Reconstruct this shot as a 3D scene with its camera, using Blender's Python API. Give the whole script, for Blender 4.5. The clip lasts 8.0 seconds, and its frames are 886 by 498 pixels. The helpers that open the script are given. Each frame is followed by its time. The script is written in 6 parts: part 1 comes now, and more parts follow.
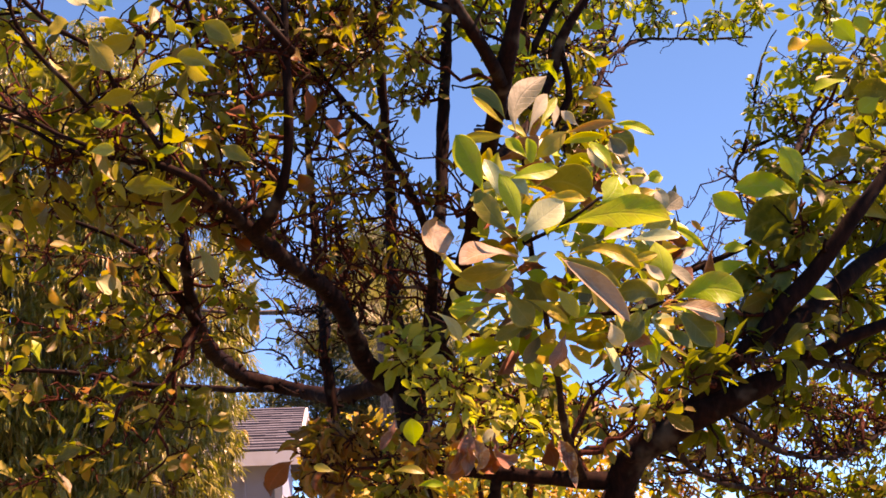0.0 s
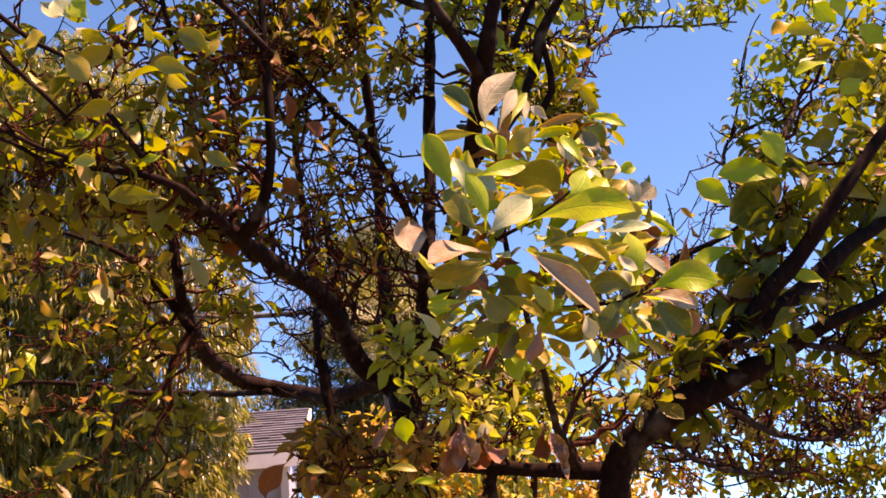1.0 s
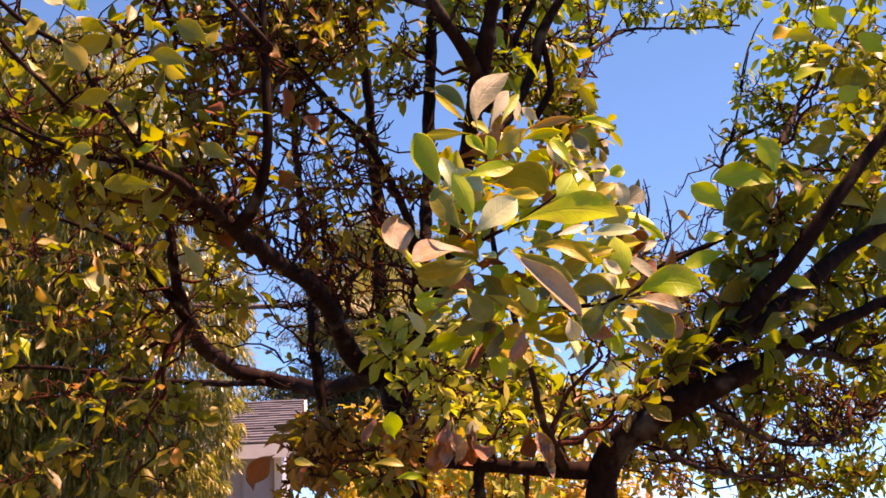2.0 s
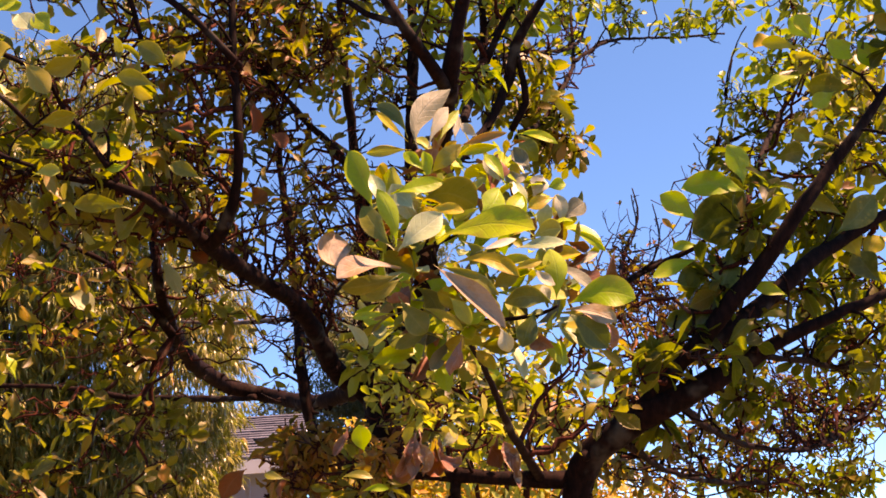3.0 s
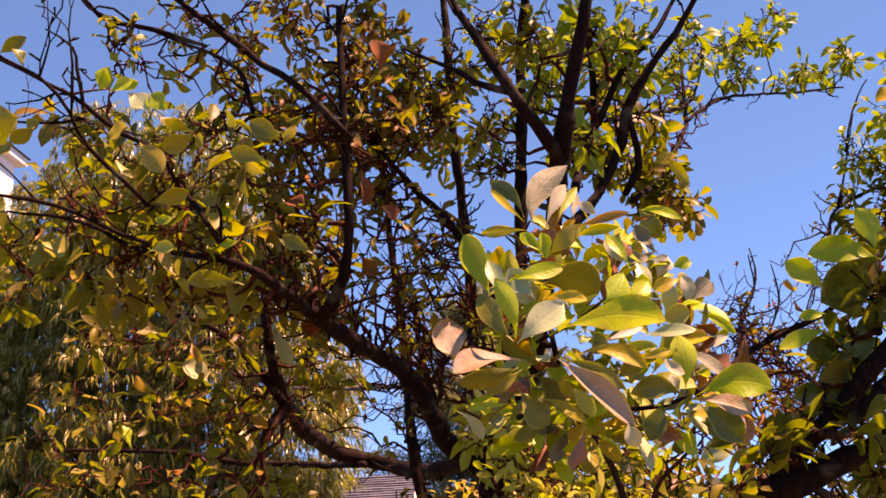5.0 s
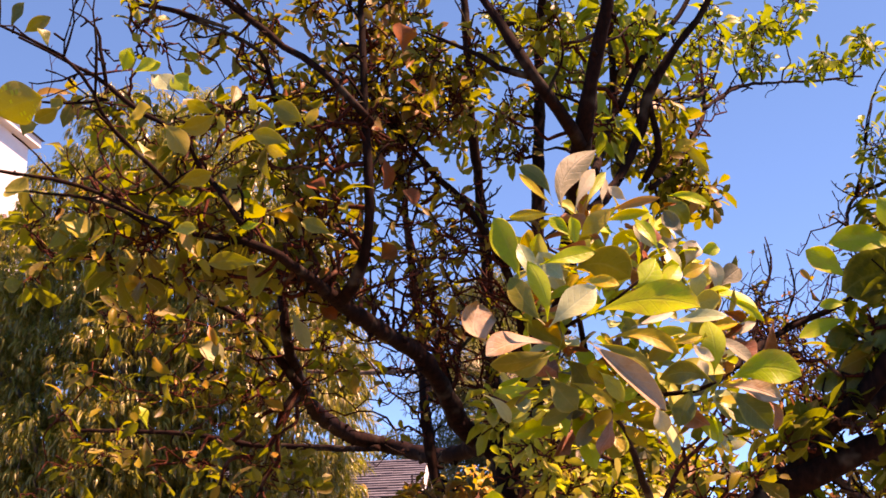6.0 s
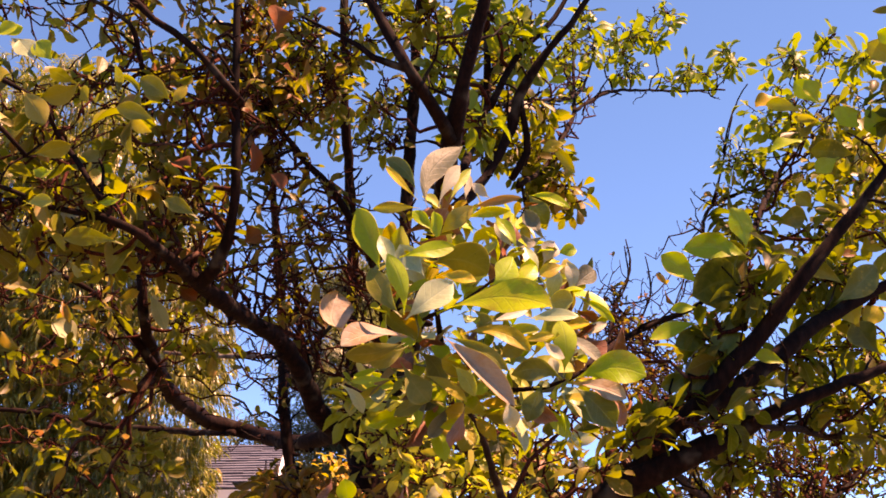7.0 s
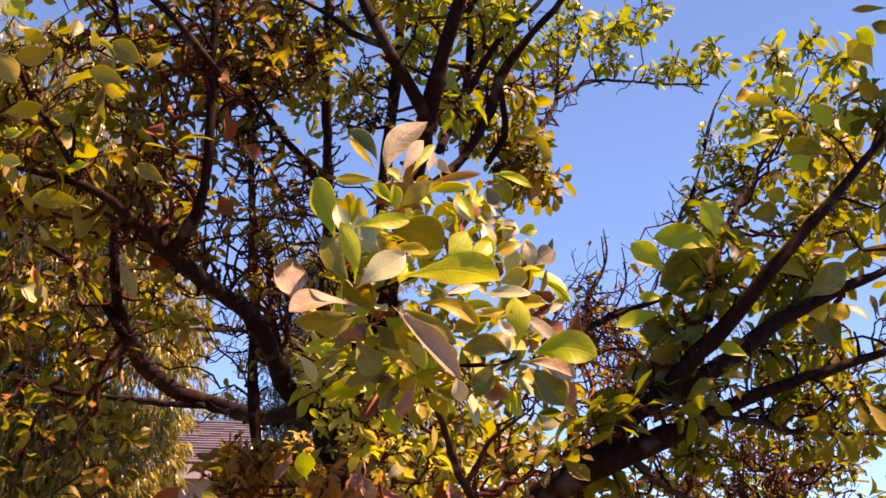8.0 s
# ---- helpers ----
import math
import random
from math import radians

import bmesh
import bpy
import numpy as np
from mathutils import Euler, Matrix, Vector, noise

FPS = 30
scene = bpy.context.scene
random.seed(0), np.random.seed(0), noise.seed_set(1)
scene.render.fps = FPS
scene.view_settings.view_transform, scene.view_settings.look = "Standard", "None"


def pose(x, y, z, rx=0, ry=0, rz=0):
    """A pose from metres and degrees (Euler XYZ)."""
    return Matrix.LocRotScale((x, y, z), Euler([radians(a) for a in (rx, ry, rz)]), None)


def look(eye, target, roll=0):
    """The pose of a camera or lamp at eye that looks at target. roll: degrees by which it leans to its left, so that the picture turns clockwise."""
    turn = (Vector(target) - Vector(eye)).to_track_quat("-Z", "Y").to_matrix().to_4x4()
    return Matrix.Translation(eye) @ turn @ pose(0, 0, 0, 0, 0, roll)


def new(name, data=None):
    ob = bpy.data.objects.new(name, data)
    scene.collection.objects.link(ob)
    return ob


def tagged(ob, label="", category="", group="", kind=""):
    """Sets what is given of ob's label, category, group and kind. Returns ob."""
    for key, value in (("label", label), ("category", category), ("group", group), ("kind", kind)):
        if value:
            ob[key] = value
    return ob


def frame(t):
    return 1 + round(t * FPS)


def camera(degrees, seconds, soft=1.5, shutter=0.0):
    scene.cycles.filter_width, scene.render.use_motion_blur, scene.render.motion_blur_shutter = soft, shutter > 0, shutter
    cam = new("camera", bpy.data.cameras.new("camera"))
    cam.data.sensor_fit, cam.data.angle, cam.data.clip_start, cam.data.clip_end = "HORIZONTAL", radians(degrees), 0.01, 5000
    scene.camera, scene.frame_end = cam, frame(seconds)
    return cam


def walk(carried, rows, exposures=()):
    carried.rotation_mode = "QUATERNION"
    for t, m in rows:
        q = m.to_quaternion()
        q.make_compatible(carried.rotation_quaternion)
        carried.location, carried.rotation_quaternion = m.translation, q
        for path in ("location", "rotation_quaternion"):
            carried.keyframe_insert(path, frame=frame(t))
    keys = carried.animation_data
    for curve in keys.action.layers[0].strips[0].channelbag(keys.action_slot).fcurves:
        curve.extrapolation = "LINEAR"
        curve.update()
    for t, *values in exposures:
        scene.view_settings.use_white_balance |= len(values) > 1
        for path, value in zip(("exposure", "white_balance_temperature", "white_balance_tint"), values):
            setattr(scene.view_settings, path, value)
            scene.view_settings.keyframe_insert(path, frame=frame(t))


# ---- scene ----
cam = camera(44.3, 8.0, soft=1.65, shutter=0.2)
METRES, EYE, TILT, LEAN, TURN = 0.4, 1.6, 17.0, 0.0, 0.0
PATH = [
    (0, (0.0, 0.0, 1.6), (0.0, 1.932, 2.118), -2.5),
    (0.5, (0.017, 0.007, 1.603), (0.014, 1.94, 2.118), -3.6),
    (1, (0.036, -0.008, 1.6), (0.036, 1.926, 2.11), -4.7),
    (1.2, (0.04, -0.011, 1.601), (0.035, 1.924, 2.104), -5.0),
    (2.3, (0.077, -0.03, 1.601), (0.076, 1.907, 2.101), -2.8),
    (2.5, (0.105, -0.039, 1.601), (0.092, 1.898, 2.099), -3.9),
    (3, (0.156, -0.046, 1.592), (0.14, 1.885, 2.114), -4.1),
    (3.5, (0.179, -0.041, 1.629), (0.18, 1.882, 2.177), -3.7),
    (4, (0.171, -0.014, 1.634), (0.141, 1.897, 2.222), -4.4),
    (4.5, (0.158, -0.002, 1.658), (0.002, 1.892, 2.281), -4.8),
    (4.7, (0.152, 0.005, 1.651), (-0.038, 1.89, 2.291), -3.3),
    (5.8, (0.117, 0.006, 1.65), (-0.107, 1.902, 2.244), -2.9),
    (6, (0.115, 0.004, 1.648), (-0.108, 1.896, 2.256), -2.2),
    (6.5, (0.135, 0.007, 1.658), (0.035, 1.914, 2.253), -1.6),
    (7, (0.126, -0.002, 1.649), (0.141, 1.911, 2.23), -1.4),
    (7.5, (0.13, -0.005, 1.633), (0.173, 1.909, 2.211), 0.7),
    (8, (0.163, -0.002, 1.632), (0.207, 1.919, 2.188), 0.8),
]
EXPOSURES = [(0.0, 1.62, 10900, 59), (3.0, 1.6, 10900, 57), (3.5, 1.51, 10900, 57), (4.0, 1.48, 10900, 60), (4.5, 1.46, 11000, 64), (6.0, 1.64, 11300, 64), (8.0, 1.6, 11700, 66)]
walk(cam, [(t, look(eye, target, roll)) for t, eye, target, roll in PATH], exposures=EXPOSURES)

# ---- world, sun ----
world = bpy.data.worlds.new("sky")
scene.world = world
world.use_nodes = True
SUN = Vector((0.44, -0.05, 0.88)).normalized()
sky = world.node_tree.nodes.new("ShaderNodeTexSky")
sky.sky_type, sky.sun_disc = "NISHITA", False
sky.sun_elevation = math.asin(SUN.z)
sky.sun_rotation = math.atan2(SUN.x, SUN.y)
sky.air_density, sky.dust_density, sky.ozone_density, sky.altitude = 0.6, 0.0, 3.0, 7000
background = world.node_tree.nodes["Background"]
background.inputs["Strength"].default_value = 0.100
deep = world.node_tree.nodes.new("ShaderNodeMix")      # the film's deep autumn blue
deep.data_type, deep.blend_type = "RGBA", "MULTIPLY"
deep.inputs[0].default_value, deep.inputs[7].default_value = 1.0, (0.52, 2.06, 2.85, 1.0)
even = world.node_tree.nodes.new("ShaderNodeGamma")
even.inputs["Gamma"].default_value = 0.78
world.node_tree.links.new(sky.outputs[0], even.inputs["Color"])
world.node_tree.links.new(even.outputs[0], deep.inputs[6])
world.node_tree.links.new(deep.outputs[2], background.inputs["Color"])
lamp = bpy.data.lights.new("sun", "SUN")
lamp.energy, lamp.angle, lamp.color = 5.0, radians(0.5), (1.0, 0.91, 0.76)
new("sun", lamp).matrix_world = look(SUN * 60, (0, 0, 0))

# ---- materials ----


class Nodes:
    """A short hand for node trees."""

    def __init__(self, name):
        self.mat = bpy.data.materials.new(name)
        self.mat.use_nodes = True
        self.tree = self.mat.node_tree
        self.shader = self.tree.nodes["Principled BSDF"]
        self.out = self.tree.nodes["Material Output"]

    def put(self, kind):
        return self.tree.nodes.new(kind)

    def link(self, a, b):
        self.tree.links.new(a, b)

    def value(self, socket, v):
        if isinstance(v, bpy.types.NodeSocket):
            self.link(v, socket)
        elif v is not None:
            socket.default_value = v

    def math(self, op, a, b=None, clamp=False):
        node = self.put("ShaderNodeMath")
        node.operation, node.use_clamp = op, clamp
        self.value(node.inputs[0], a)
        self.value(node.inputs[1], b)
        return node.outputs[0]

    def mix(self, f, a, b, blend="MIX"):
        node = self.put("ShaderNodeMix")
        node.data_type, node.blend_type = "RGBA", blend
        self.value(node.inputs[0], f)
        self.value(node.inputs[6], (*a, 1) if isinstance(a, tuple) else a)
        self.value(node.inputs[7], (*b, 1) if isinstance(b, tuple) else b)
        return node.outputs[2]

    def noise(self, scale, detail=3.0, vector=None, rough=0.55):
        node = self.put("ShaderNodeTexNoise")
        node.inputs["Scale"].default_value = scale
        node.inputs["Detail"].default_value = detail
        node.inputs["Roughness"].default_value = rough
        if vector is not None:
            self.link(vector, node.inputs["Vector"])
        return node.outputs["Fac"]

    def ramp(self, f, stops, interpolation="LINEAR"):
        node = self.put("ShaderNodeValToRGB")
        node.color_ramp.interpolation = interpolation
        el = node.color_ramp.elements
        while len(el) < len(stops):
            el.new(0.5)
        for e, (at, colour) in zip(el, stops):
            e.position, e.color = at, (*colour, 1)
        self.link(f, node.inputs["Fac"])
        return node.outputs["Color"]

    def step(self, f, lo, hi):
        node = self.put("ShaderNodeMapRange")
        node.interpolation_type = "SMOOTHSTEP"
        self.link(f, node.inputs["Value"])
        node.inputs["From Min"].default_value, node.inputs["From Max"].default_value = lo, hi
        return node.outputs[0]

    def place(self):
        return self.put("ShaderNodeNewGeometry").outputs["Position"]

    def bump(self, height, strength, distance):
        node = self.put("ShaderNodeBump")
        node.inputs["Strength"].default_value, node.inputs["Distance"].default_value = strength, distance
        self.link(height, node.inputs["Height"])
        self.link(node.outputs[0], self.shader.inputs["Normal"])
        return node.outputs[0]

    def done(self, colour, rough, metal=0.0):
        self.value(self.shader.inputs["Base Color"], (*colour, 1) if isinstance(colour, tuple) else colour)
        self.value(self.shader.inputs["Roughness"], rough)
        self.shader.inputs["Metallic"].default_value = metal
        return self.mat


def leaf_material(name, stops, edge, vein, share=0.35, rough=0.42, single=True, blotch=0.35, sheen=0.4, drift=None):
    """A leaf blade: colour drawn by chance from stops, a pale midrib and side veins, a turning margin, mottling, light let through."""
    n = Nodes(name)
    if single:
        chance = n.put("ShaderNodeObjectInfo").outputs["Random"]
    else:
        chance = n.put("ShaderNodeNewGeometry").outputs["Random Per Island"]
    base = n.ramp(chance, stops)
    uv = n.put("ShaderNodeSeparateXYZ")
    n.link(n.put("ShaderNodeUVMap").outputs[0], uv.inputs[0])
    along, across = uv.outputs[0], n.math("ABSOLUTE", n.math("SUBTRACT", n.math("MULTIPLY", uv.outputs[1], 2.0), 1.0))
    place = n.place()
    if drift:       # whole parts of the crown lean towards another colour
        base = n.mix(n.math("MULTIPLY", n.step(n.noise(0.9, 3, place), 0.42, 0.62), 0.7), base, n.mix(1.0, base, drift, "MULTIPLY"))
    big, fine = n.noise(38, 3, place), n.noise(260, 2, place)
    base = n.mix(n.math("MULTIPLY", n.step(big, 0.45, 0.7), blotch), base, edge)
    rim = n.math("ADD", across, n.math("MULTIPLY", n.math("SUBTRACT", big, 0.5), 0.9))
    base = n.mix(n.math("MULTIPLY", n.step(rim, 0.78, 1.0), 0.75), base, edge)
    base = n.mix(n.math("MULTIPLY", n.step(fine, 0.4, 0.75), 0.25), base, n.mix(0.5, base, (0.02, 0.025, 0.005)))
    rib = n.math("SUBTRACT", 1.0, n.step(across, 0.02, 0.09))
    wave = n.math("FRACT", n.math("SUBTRACT", n.math("MULTIPLY", along, 8.0), n.math("MULTIPLY", across, 1.6)))
    side = n.math("SUBTRACT", 1.0, n.step(n.math("ABSOLUTE", n.math("SUBTRACT", wave, 0.5)), 0.02, 0.11))
    lines = n.math("MAXIMUM", rib, n.math("MULTIPLY", side, 0.45))
    base = n.mix(n.math("MULTIPLY", lines, 0.26), base, vein)
    n.done(base, n.math("ADD", n.math("MULTIPLY", fine, 0.2), rough - 0.1))
    n.shader.inputs["Specular IOR Level"].default_value = sheen
    bump = n.bump(n.math("ADD", n.math("MULTIPLY", lines, -0.35), n.math("MULTIPLY", big, 1.5)), 0.35 if rough < 0.56 else 0.5, 0.002 if rough < 0.56 else 0.003)
    glow = n.put("ShaderNodeBsdfTranslucent")
    n.link(n.mix(1.0, n.mix(0.3, base, (0.60, 0.78, 0.06) if single else (0.50, 0.74, 0.06)), (1.0, 1.0, 0.45), "MULTIPLY"), glow.inputs["Color"])
    n.link(bump, glow.inputs["Normal"])
    blend = n.put("ShaderNodeMixShader")
    blend.inputs[0].default_value = share
    n.link(n.shader.outputs[0], blend.inputs[1])
    n.link(glow.outputs[0], blend.inputs[2])
    n.link(blend.outputs[0], n.out.inputs["Surface"])
    return n.mat


GREENS = [(0.0, (0.33, 0.50, 0.014)), (0.35, (0.41, 0.57, 0.018)), (0.7, (0.48, 0.62, 0.026)), (1.0, (0.56, 0.66, 0.034))]
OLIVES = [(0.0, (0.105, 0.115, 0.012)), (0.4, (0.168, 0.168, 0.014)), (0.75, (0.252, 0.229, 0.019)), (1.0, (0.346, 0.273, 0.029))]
PALES = [(0.0, (0.398, 0.423, 0.218)), (0.5, (0.464, 0.468, 0.306)), (1.0, (0.513, 0.468, 0.371))]
RUSTS = [(0.0, (0.174, 0.036, 0.009)), (0.5, (0.248, 0.057, 0.012)), (1.0, (0.285, 0.09, 0.018))]
DRIES = [(0.0, (0.208, 0.074, 0.043)), (0.5, (0.288, 0.117, 0.07)), (1.0, (0.368, 0.187, 0.117))]
YELLOWS = [(0.0, (0.528, 0.418, 0.028)), (0.5, (0.616, 0.484, 0.039)), (1.0, (0.660, 0.440, 0.033))]
M = {
    "green": leaf_material("magnolia leaf green", GREENS, (0.52, 0.46, 0.05), (0.54, 0.55, 0.12), 0.62, 0.40, True, 0.55, 0.45),
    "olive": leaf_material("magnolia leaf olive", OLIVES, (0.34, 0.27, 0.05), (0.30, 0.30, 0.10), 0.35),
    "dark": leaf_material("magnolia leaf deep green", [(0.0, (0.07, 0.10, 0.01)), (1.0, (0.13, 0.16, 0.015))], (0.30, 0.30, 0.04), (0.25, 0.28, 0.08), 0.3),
    "pale": leaf_material("magnolia leaf pale underside", PALES, (0.50, 0.42, 0.25), (0.55, 0.55, 0.38), 0.3, 0.55, True, 0.35, 0.35),
    "grey": leaf_material("magnolia leaf grey underside", [(0.0, (0.13, 0.145, 0.085)), (1.0, (0.21, 0.215, 0.14))], (0.25, 0.24, 0.16), (0.30, 0.31, 0.22), 0.25, 0.6, True, 0.4, 0.3),
    "sage": leaf_material("magnolia leaf pale sage", [(0.0, (0.30, 0.40, 0.17)), (1.0, (0.42, 0.50, 0.26))], (0.50, 0.52, 0.30), (0.52, 0.58, 0.38), 0.3, 0.4, True, 0.3, 0.6),
    "rust": leaf_material("magnolia leaf rust brown", RUSTS, (0.16, 0.05, 0.02), (0.38, 0.17, 0.07), 0.3, 0.65, True, 0.5, 0.25),
    "dry": leaf_material("magnolia leaf dry pinkish brown", DRIES, (0.30, 0.16, 0.10), (0.55, 0.44, 0.36), 0.22, 0.7, True, 0.6, 0.25),
    "pink": leaf_material("magnolia leaf bleached pink", [(0.0, (0.36, 0.275, 0.19)), (0.5, (0.44, 0.36, 0.26)), (1.0, (0.50, 0.43, 0.34))], (0.33, 0.17, 0.08), (0.56, 0.48, 0.37), 0.25, 0.65, True, 0.85, 0.25),
    "yellow": leaf_material("magnolia leaf yellow", YELLOWS, (0.40, 0.22, 0.05), (0.60, 0.55, 0.18), 0.50, 0.45),
    "orange": leaf_material("magnolia leaf orange", [(0.0, (0.50, 0.20, 0.04)), (1.0, (0.58, 0.28, 0.05))], (0.32, 0.12, 0.03), (0.6, 0.4, 0.1), 0.4, 0.5),
    "under": leaf_material("magnolia leaf soft green underside", [(0.0, (0.34, 0.39, 0.05)), (0.5, (0.42, 0.45, 0.07)), (1.0, (0.48, 0.47, 0.11))], (0.425, 0.441, 0.090), (0.442, 0.525, 0.225), 0.50, 0.5, True, 0.35, 0.35),
    "lime": leaf_material("magnolia leaf fresh lime", [(0.0, (0.36, 0.52, 0.036)), (1.0, (0.46, 0.58, 0.05))], (0.476, 0.525, 0.060), (0.468, 0.609, 0.200), 0.55),
}
MIXED = [(0.0, (0.053, 0.041, 0.003)), (0.35, (0.11, 0.077, 0.005)), (0.62, (0.152, 0.146, 0.006)), (0.82, (0.258, 0.247, 0.015)), (0.93, (0.35, 0.257, 0.032)), (1.0, (0.275, 0.111, 0.032))]
BRIGHT = [(0.0, (0.067, 0.118, 0.009)), (0.4, (0.121, 0.193, 0.012)), (0.75, (0.18, 0.26, 0.019)), (1.0, (0.228, 0.284, 0.033))]
WARM = [(0.0, (0.08, 0.061, 0.006)), (0.35, (0.143, 0.099, 0.01)), (0.6, (0.223, 0.13, 0.016)), (0.8, (0.207, 0.061, 0.02)), (1.0, (0.207, 0.057, 0.021))]
# brown olives darker than MIXED: shade of inner boughs put into the leaf colour
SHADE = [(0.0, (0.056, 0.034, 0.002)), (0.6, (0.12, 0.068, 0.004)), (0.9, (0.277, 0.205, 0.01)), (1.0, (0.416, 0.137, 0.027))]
RUSTY = [(0.0, (0.125, 0.032, 0.011)), (0.35, (0.25, 0.059, 0.018)), (0.7, (0.375, 0.099, 0.028)), (0.9, (0.45, 0.171, 0.04)), (1.0, (0.275, 0.144, 0.016))]
# "fresh" boughs: base colours brightened to paint sunlight on leaves below the near cluster
SUNLIT = [(0.0, (0.158, 0.175, 0.012)), (0.5, (0.355, 0.359, 0.036)), (0.85, (0.523, 0.46, 0.096)), (1.0, (0.502, 0.313, 0.096))]
# "leafy" boughs: greens darkened so that shade sits in the leaf colour
SHADED_GREENS = [(0.0, (0.018, 0.019, 0.002)), (0.5, (0.05, 0.048, 0.005)), (0.85, (0.129, 0.114, 0.01)), (1.0, (0.197, 0.068, 0.022))]
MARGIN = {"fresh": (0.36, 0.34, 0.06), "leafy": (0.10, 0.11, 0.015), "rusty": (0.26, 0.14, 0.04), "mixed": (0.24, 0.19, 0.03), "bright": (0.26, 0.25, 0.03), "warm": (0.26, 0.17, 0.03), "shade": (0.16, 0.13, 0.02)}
for key, stops, share in (("fresh", SUNLIT, 0.5), ("leafy", SHADED_GREENS, 0.42), ("rusty", RUSTY, 0.4), ("mixed", MIXED, 0.38), ("bright", BRIGHT, 0.42), ("warm", WARM, 0.35), ("shade", SHADE, 0.4)):
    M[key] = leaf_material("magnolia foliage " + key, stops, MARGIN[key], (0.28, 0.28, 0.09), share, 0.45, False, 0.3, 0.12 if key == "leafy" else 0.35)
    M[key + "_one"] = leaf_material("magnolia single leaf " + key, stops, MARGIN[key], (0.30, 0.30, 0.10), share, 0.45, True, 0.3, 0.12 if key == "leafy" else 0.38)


def bark_material(name, dark, light, scale=60.0):
    n = Nodes(name)
    place = n.place()
    stretch = n.put("ShaderNodeMapping")
    n.link(place, stretch.inputs[0])
    stretch.inputs["Scale"].default_value = (1.0, 1.0, 0.35)
    a, b = n.noise(scale, 6, stretch.outputs[0], 0.65), n.noise(9, 3, place)
    colour = n.mix(n.step(a, 0.35, 0.7), dark, light)
    colour = n.mix(n.math("MULTIPLY", n.step(b, 0.55, 0.75), 0.5), colour, n.mix(0.5, light, (0.2, 0.2, 0.15)))
    n.bump(a, 0.6, 0.006)
    n.shader.inputs["Specular IOR Level"].default_value = 0.091
    return n.done(colour, 0.85)


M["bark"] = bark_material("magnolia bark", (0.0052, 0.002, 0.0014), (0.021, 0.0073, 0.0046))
M["twig"] = bark_material("magnolia twig bark", (0.018, 0.0045, 0.003), (0.098, 0.023, 0.012), 150)
M["bark_pale"] = bark_material("greyish tree bark", (0.07, 0.055, 0.045), (0.20, 0.16, 0.13), 30)
M["willow"] = leaf_material("weeping tree leaf", [(0.0, (0.045, 0.036, 0.006)), (0.35, (0.135, 0.112, 0.020)), (0.65, (0.25, 0.21, 0.045)), (0.92, (0.40, 0.335, 0.105)), (1.0, (0.36, 0.15, 0.03))], (0.29, 0.23, 0.06), (0.24, 0.22, 0.08), 0.3, 0.34, False, 0.3, 0.55, (0.6, 0.8, 0.6))
M["autumn"] = leaf_material("autumn shrub leaf", [(0.0, (0.28, 0.24, 0.03)), (0.3, (0.48, 0.33, 0.03)), (0.65, (0.54, 0.27, 0.025)), (1.0, (0.44, 0.14, 0.025))], (0.5, 0.3, 0.05), (0.6, 0.5, 0.1), 0.4, 0.5, False)
M["shrub"] = leaf_material("yellow green shrub leaf", [(0.0, (0.16, 0.19, 0.03)), (0.5, (0.34, 0.35, 0.05)), (1.0, (0.50, 0.44, 0.07))], (0.5, 0.42, 0.08), (0.5, 0.5, 0.15), 0.4, 0.5, False)
M["needle"] = leaf_material("cedar needles", [(0.0, (0.035, 0.045, 0.020)), (0.5, (0.075, 0.085, 0.038)), (1.0, (0.15, 0.15, 0.075))], (0.112, 0.098, 0.053), (0.090, 0.098, 0.053), 0.15, 0.6, False)
M["conifer"] = leaf_material("dark conifer needles", [(0.0, (0.012, 0.016, 0.008)), (0.6, (0.025, 0.032, 0.014)), (1.0, (0.05, 0.055, 0.024))], (0.04, 0.04, 0.02), (0.04, 0.05, 0.025), 0.15, 0.6, False)
M["frond"] = leaf_material("palm frond", [(0.0, (0.225, 0.225, 0.105)), (0.5, (0.315, 0.285, 0.150)), (1.0, (0.360, 0.300, 0.195))], (0.338, 0.270, 0.150), (0.375, 0.345, 0.210), 0.2, 0.5, False)


def shingle_material():
    n = Nodes("asphalt shingle")
    place = n.place()
    chance = n.put("ShaderNodeObjectInfo").outputs["Random"]
    colour = n.ramp(chance, [(0.0, (0.040, 0.044, 0.062)), (0.5, (0.060, 0.066, 0.090)), (1.0, (0.084, 0.092, 0.120))])
    grit = n.noise(220, 2, place)
    colour = n.mix(n.math("MULTIPLY", n.step(grit, 0.35, 0.7), 0.35), colour, (0.055, 0.060, 0.076))
    n.bump(grit, 0.4, 0.004)
    return n.done(colour, 0.9)


def paint_material(name, colour, dirt, rough=0.6):
    n = Nodes(name)
    place = n.place()
    colour = n.mix(n.math("MULTIPLY", n.step(n.noise(3.0, 5, place), 0.45, 0.75), 0.35), colour, dirt)
    n.bump(n.noise(120, 3, place), 0.12, 0.003)
    return n.done(colour, rough)


def ground_material():
    n = Nodes("dry garden ground")
    place = n.place()
    colour = n.mix(n.step(n.noise(0.6, 4, place), 0.4, 0.65), (0.10, 0.085, 0.045), (0.17, 0.14, 0.07))
    colour = n.mix(n.math("MULTIPLY", n.noise(60, 3, place), 0.6), colour, (0.10, 0.075, 0.04))
    n.bump(n.noise(45, 4, place), 0.8, 0.03)
    return n.done(colour, 0.95)


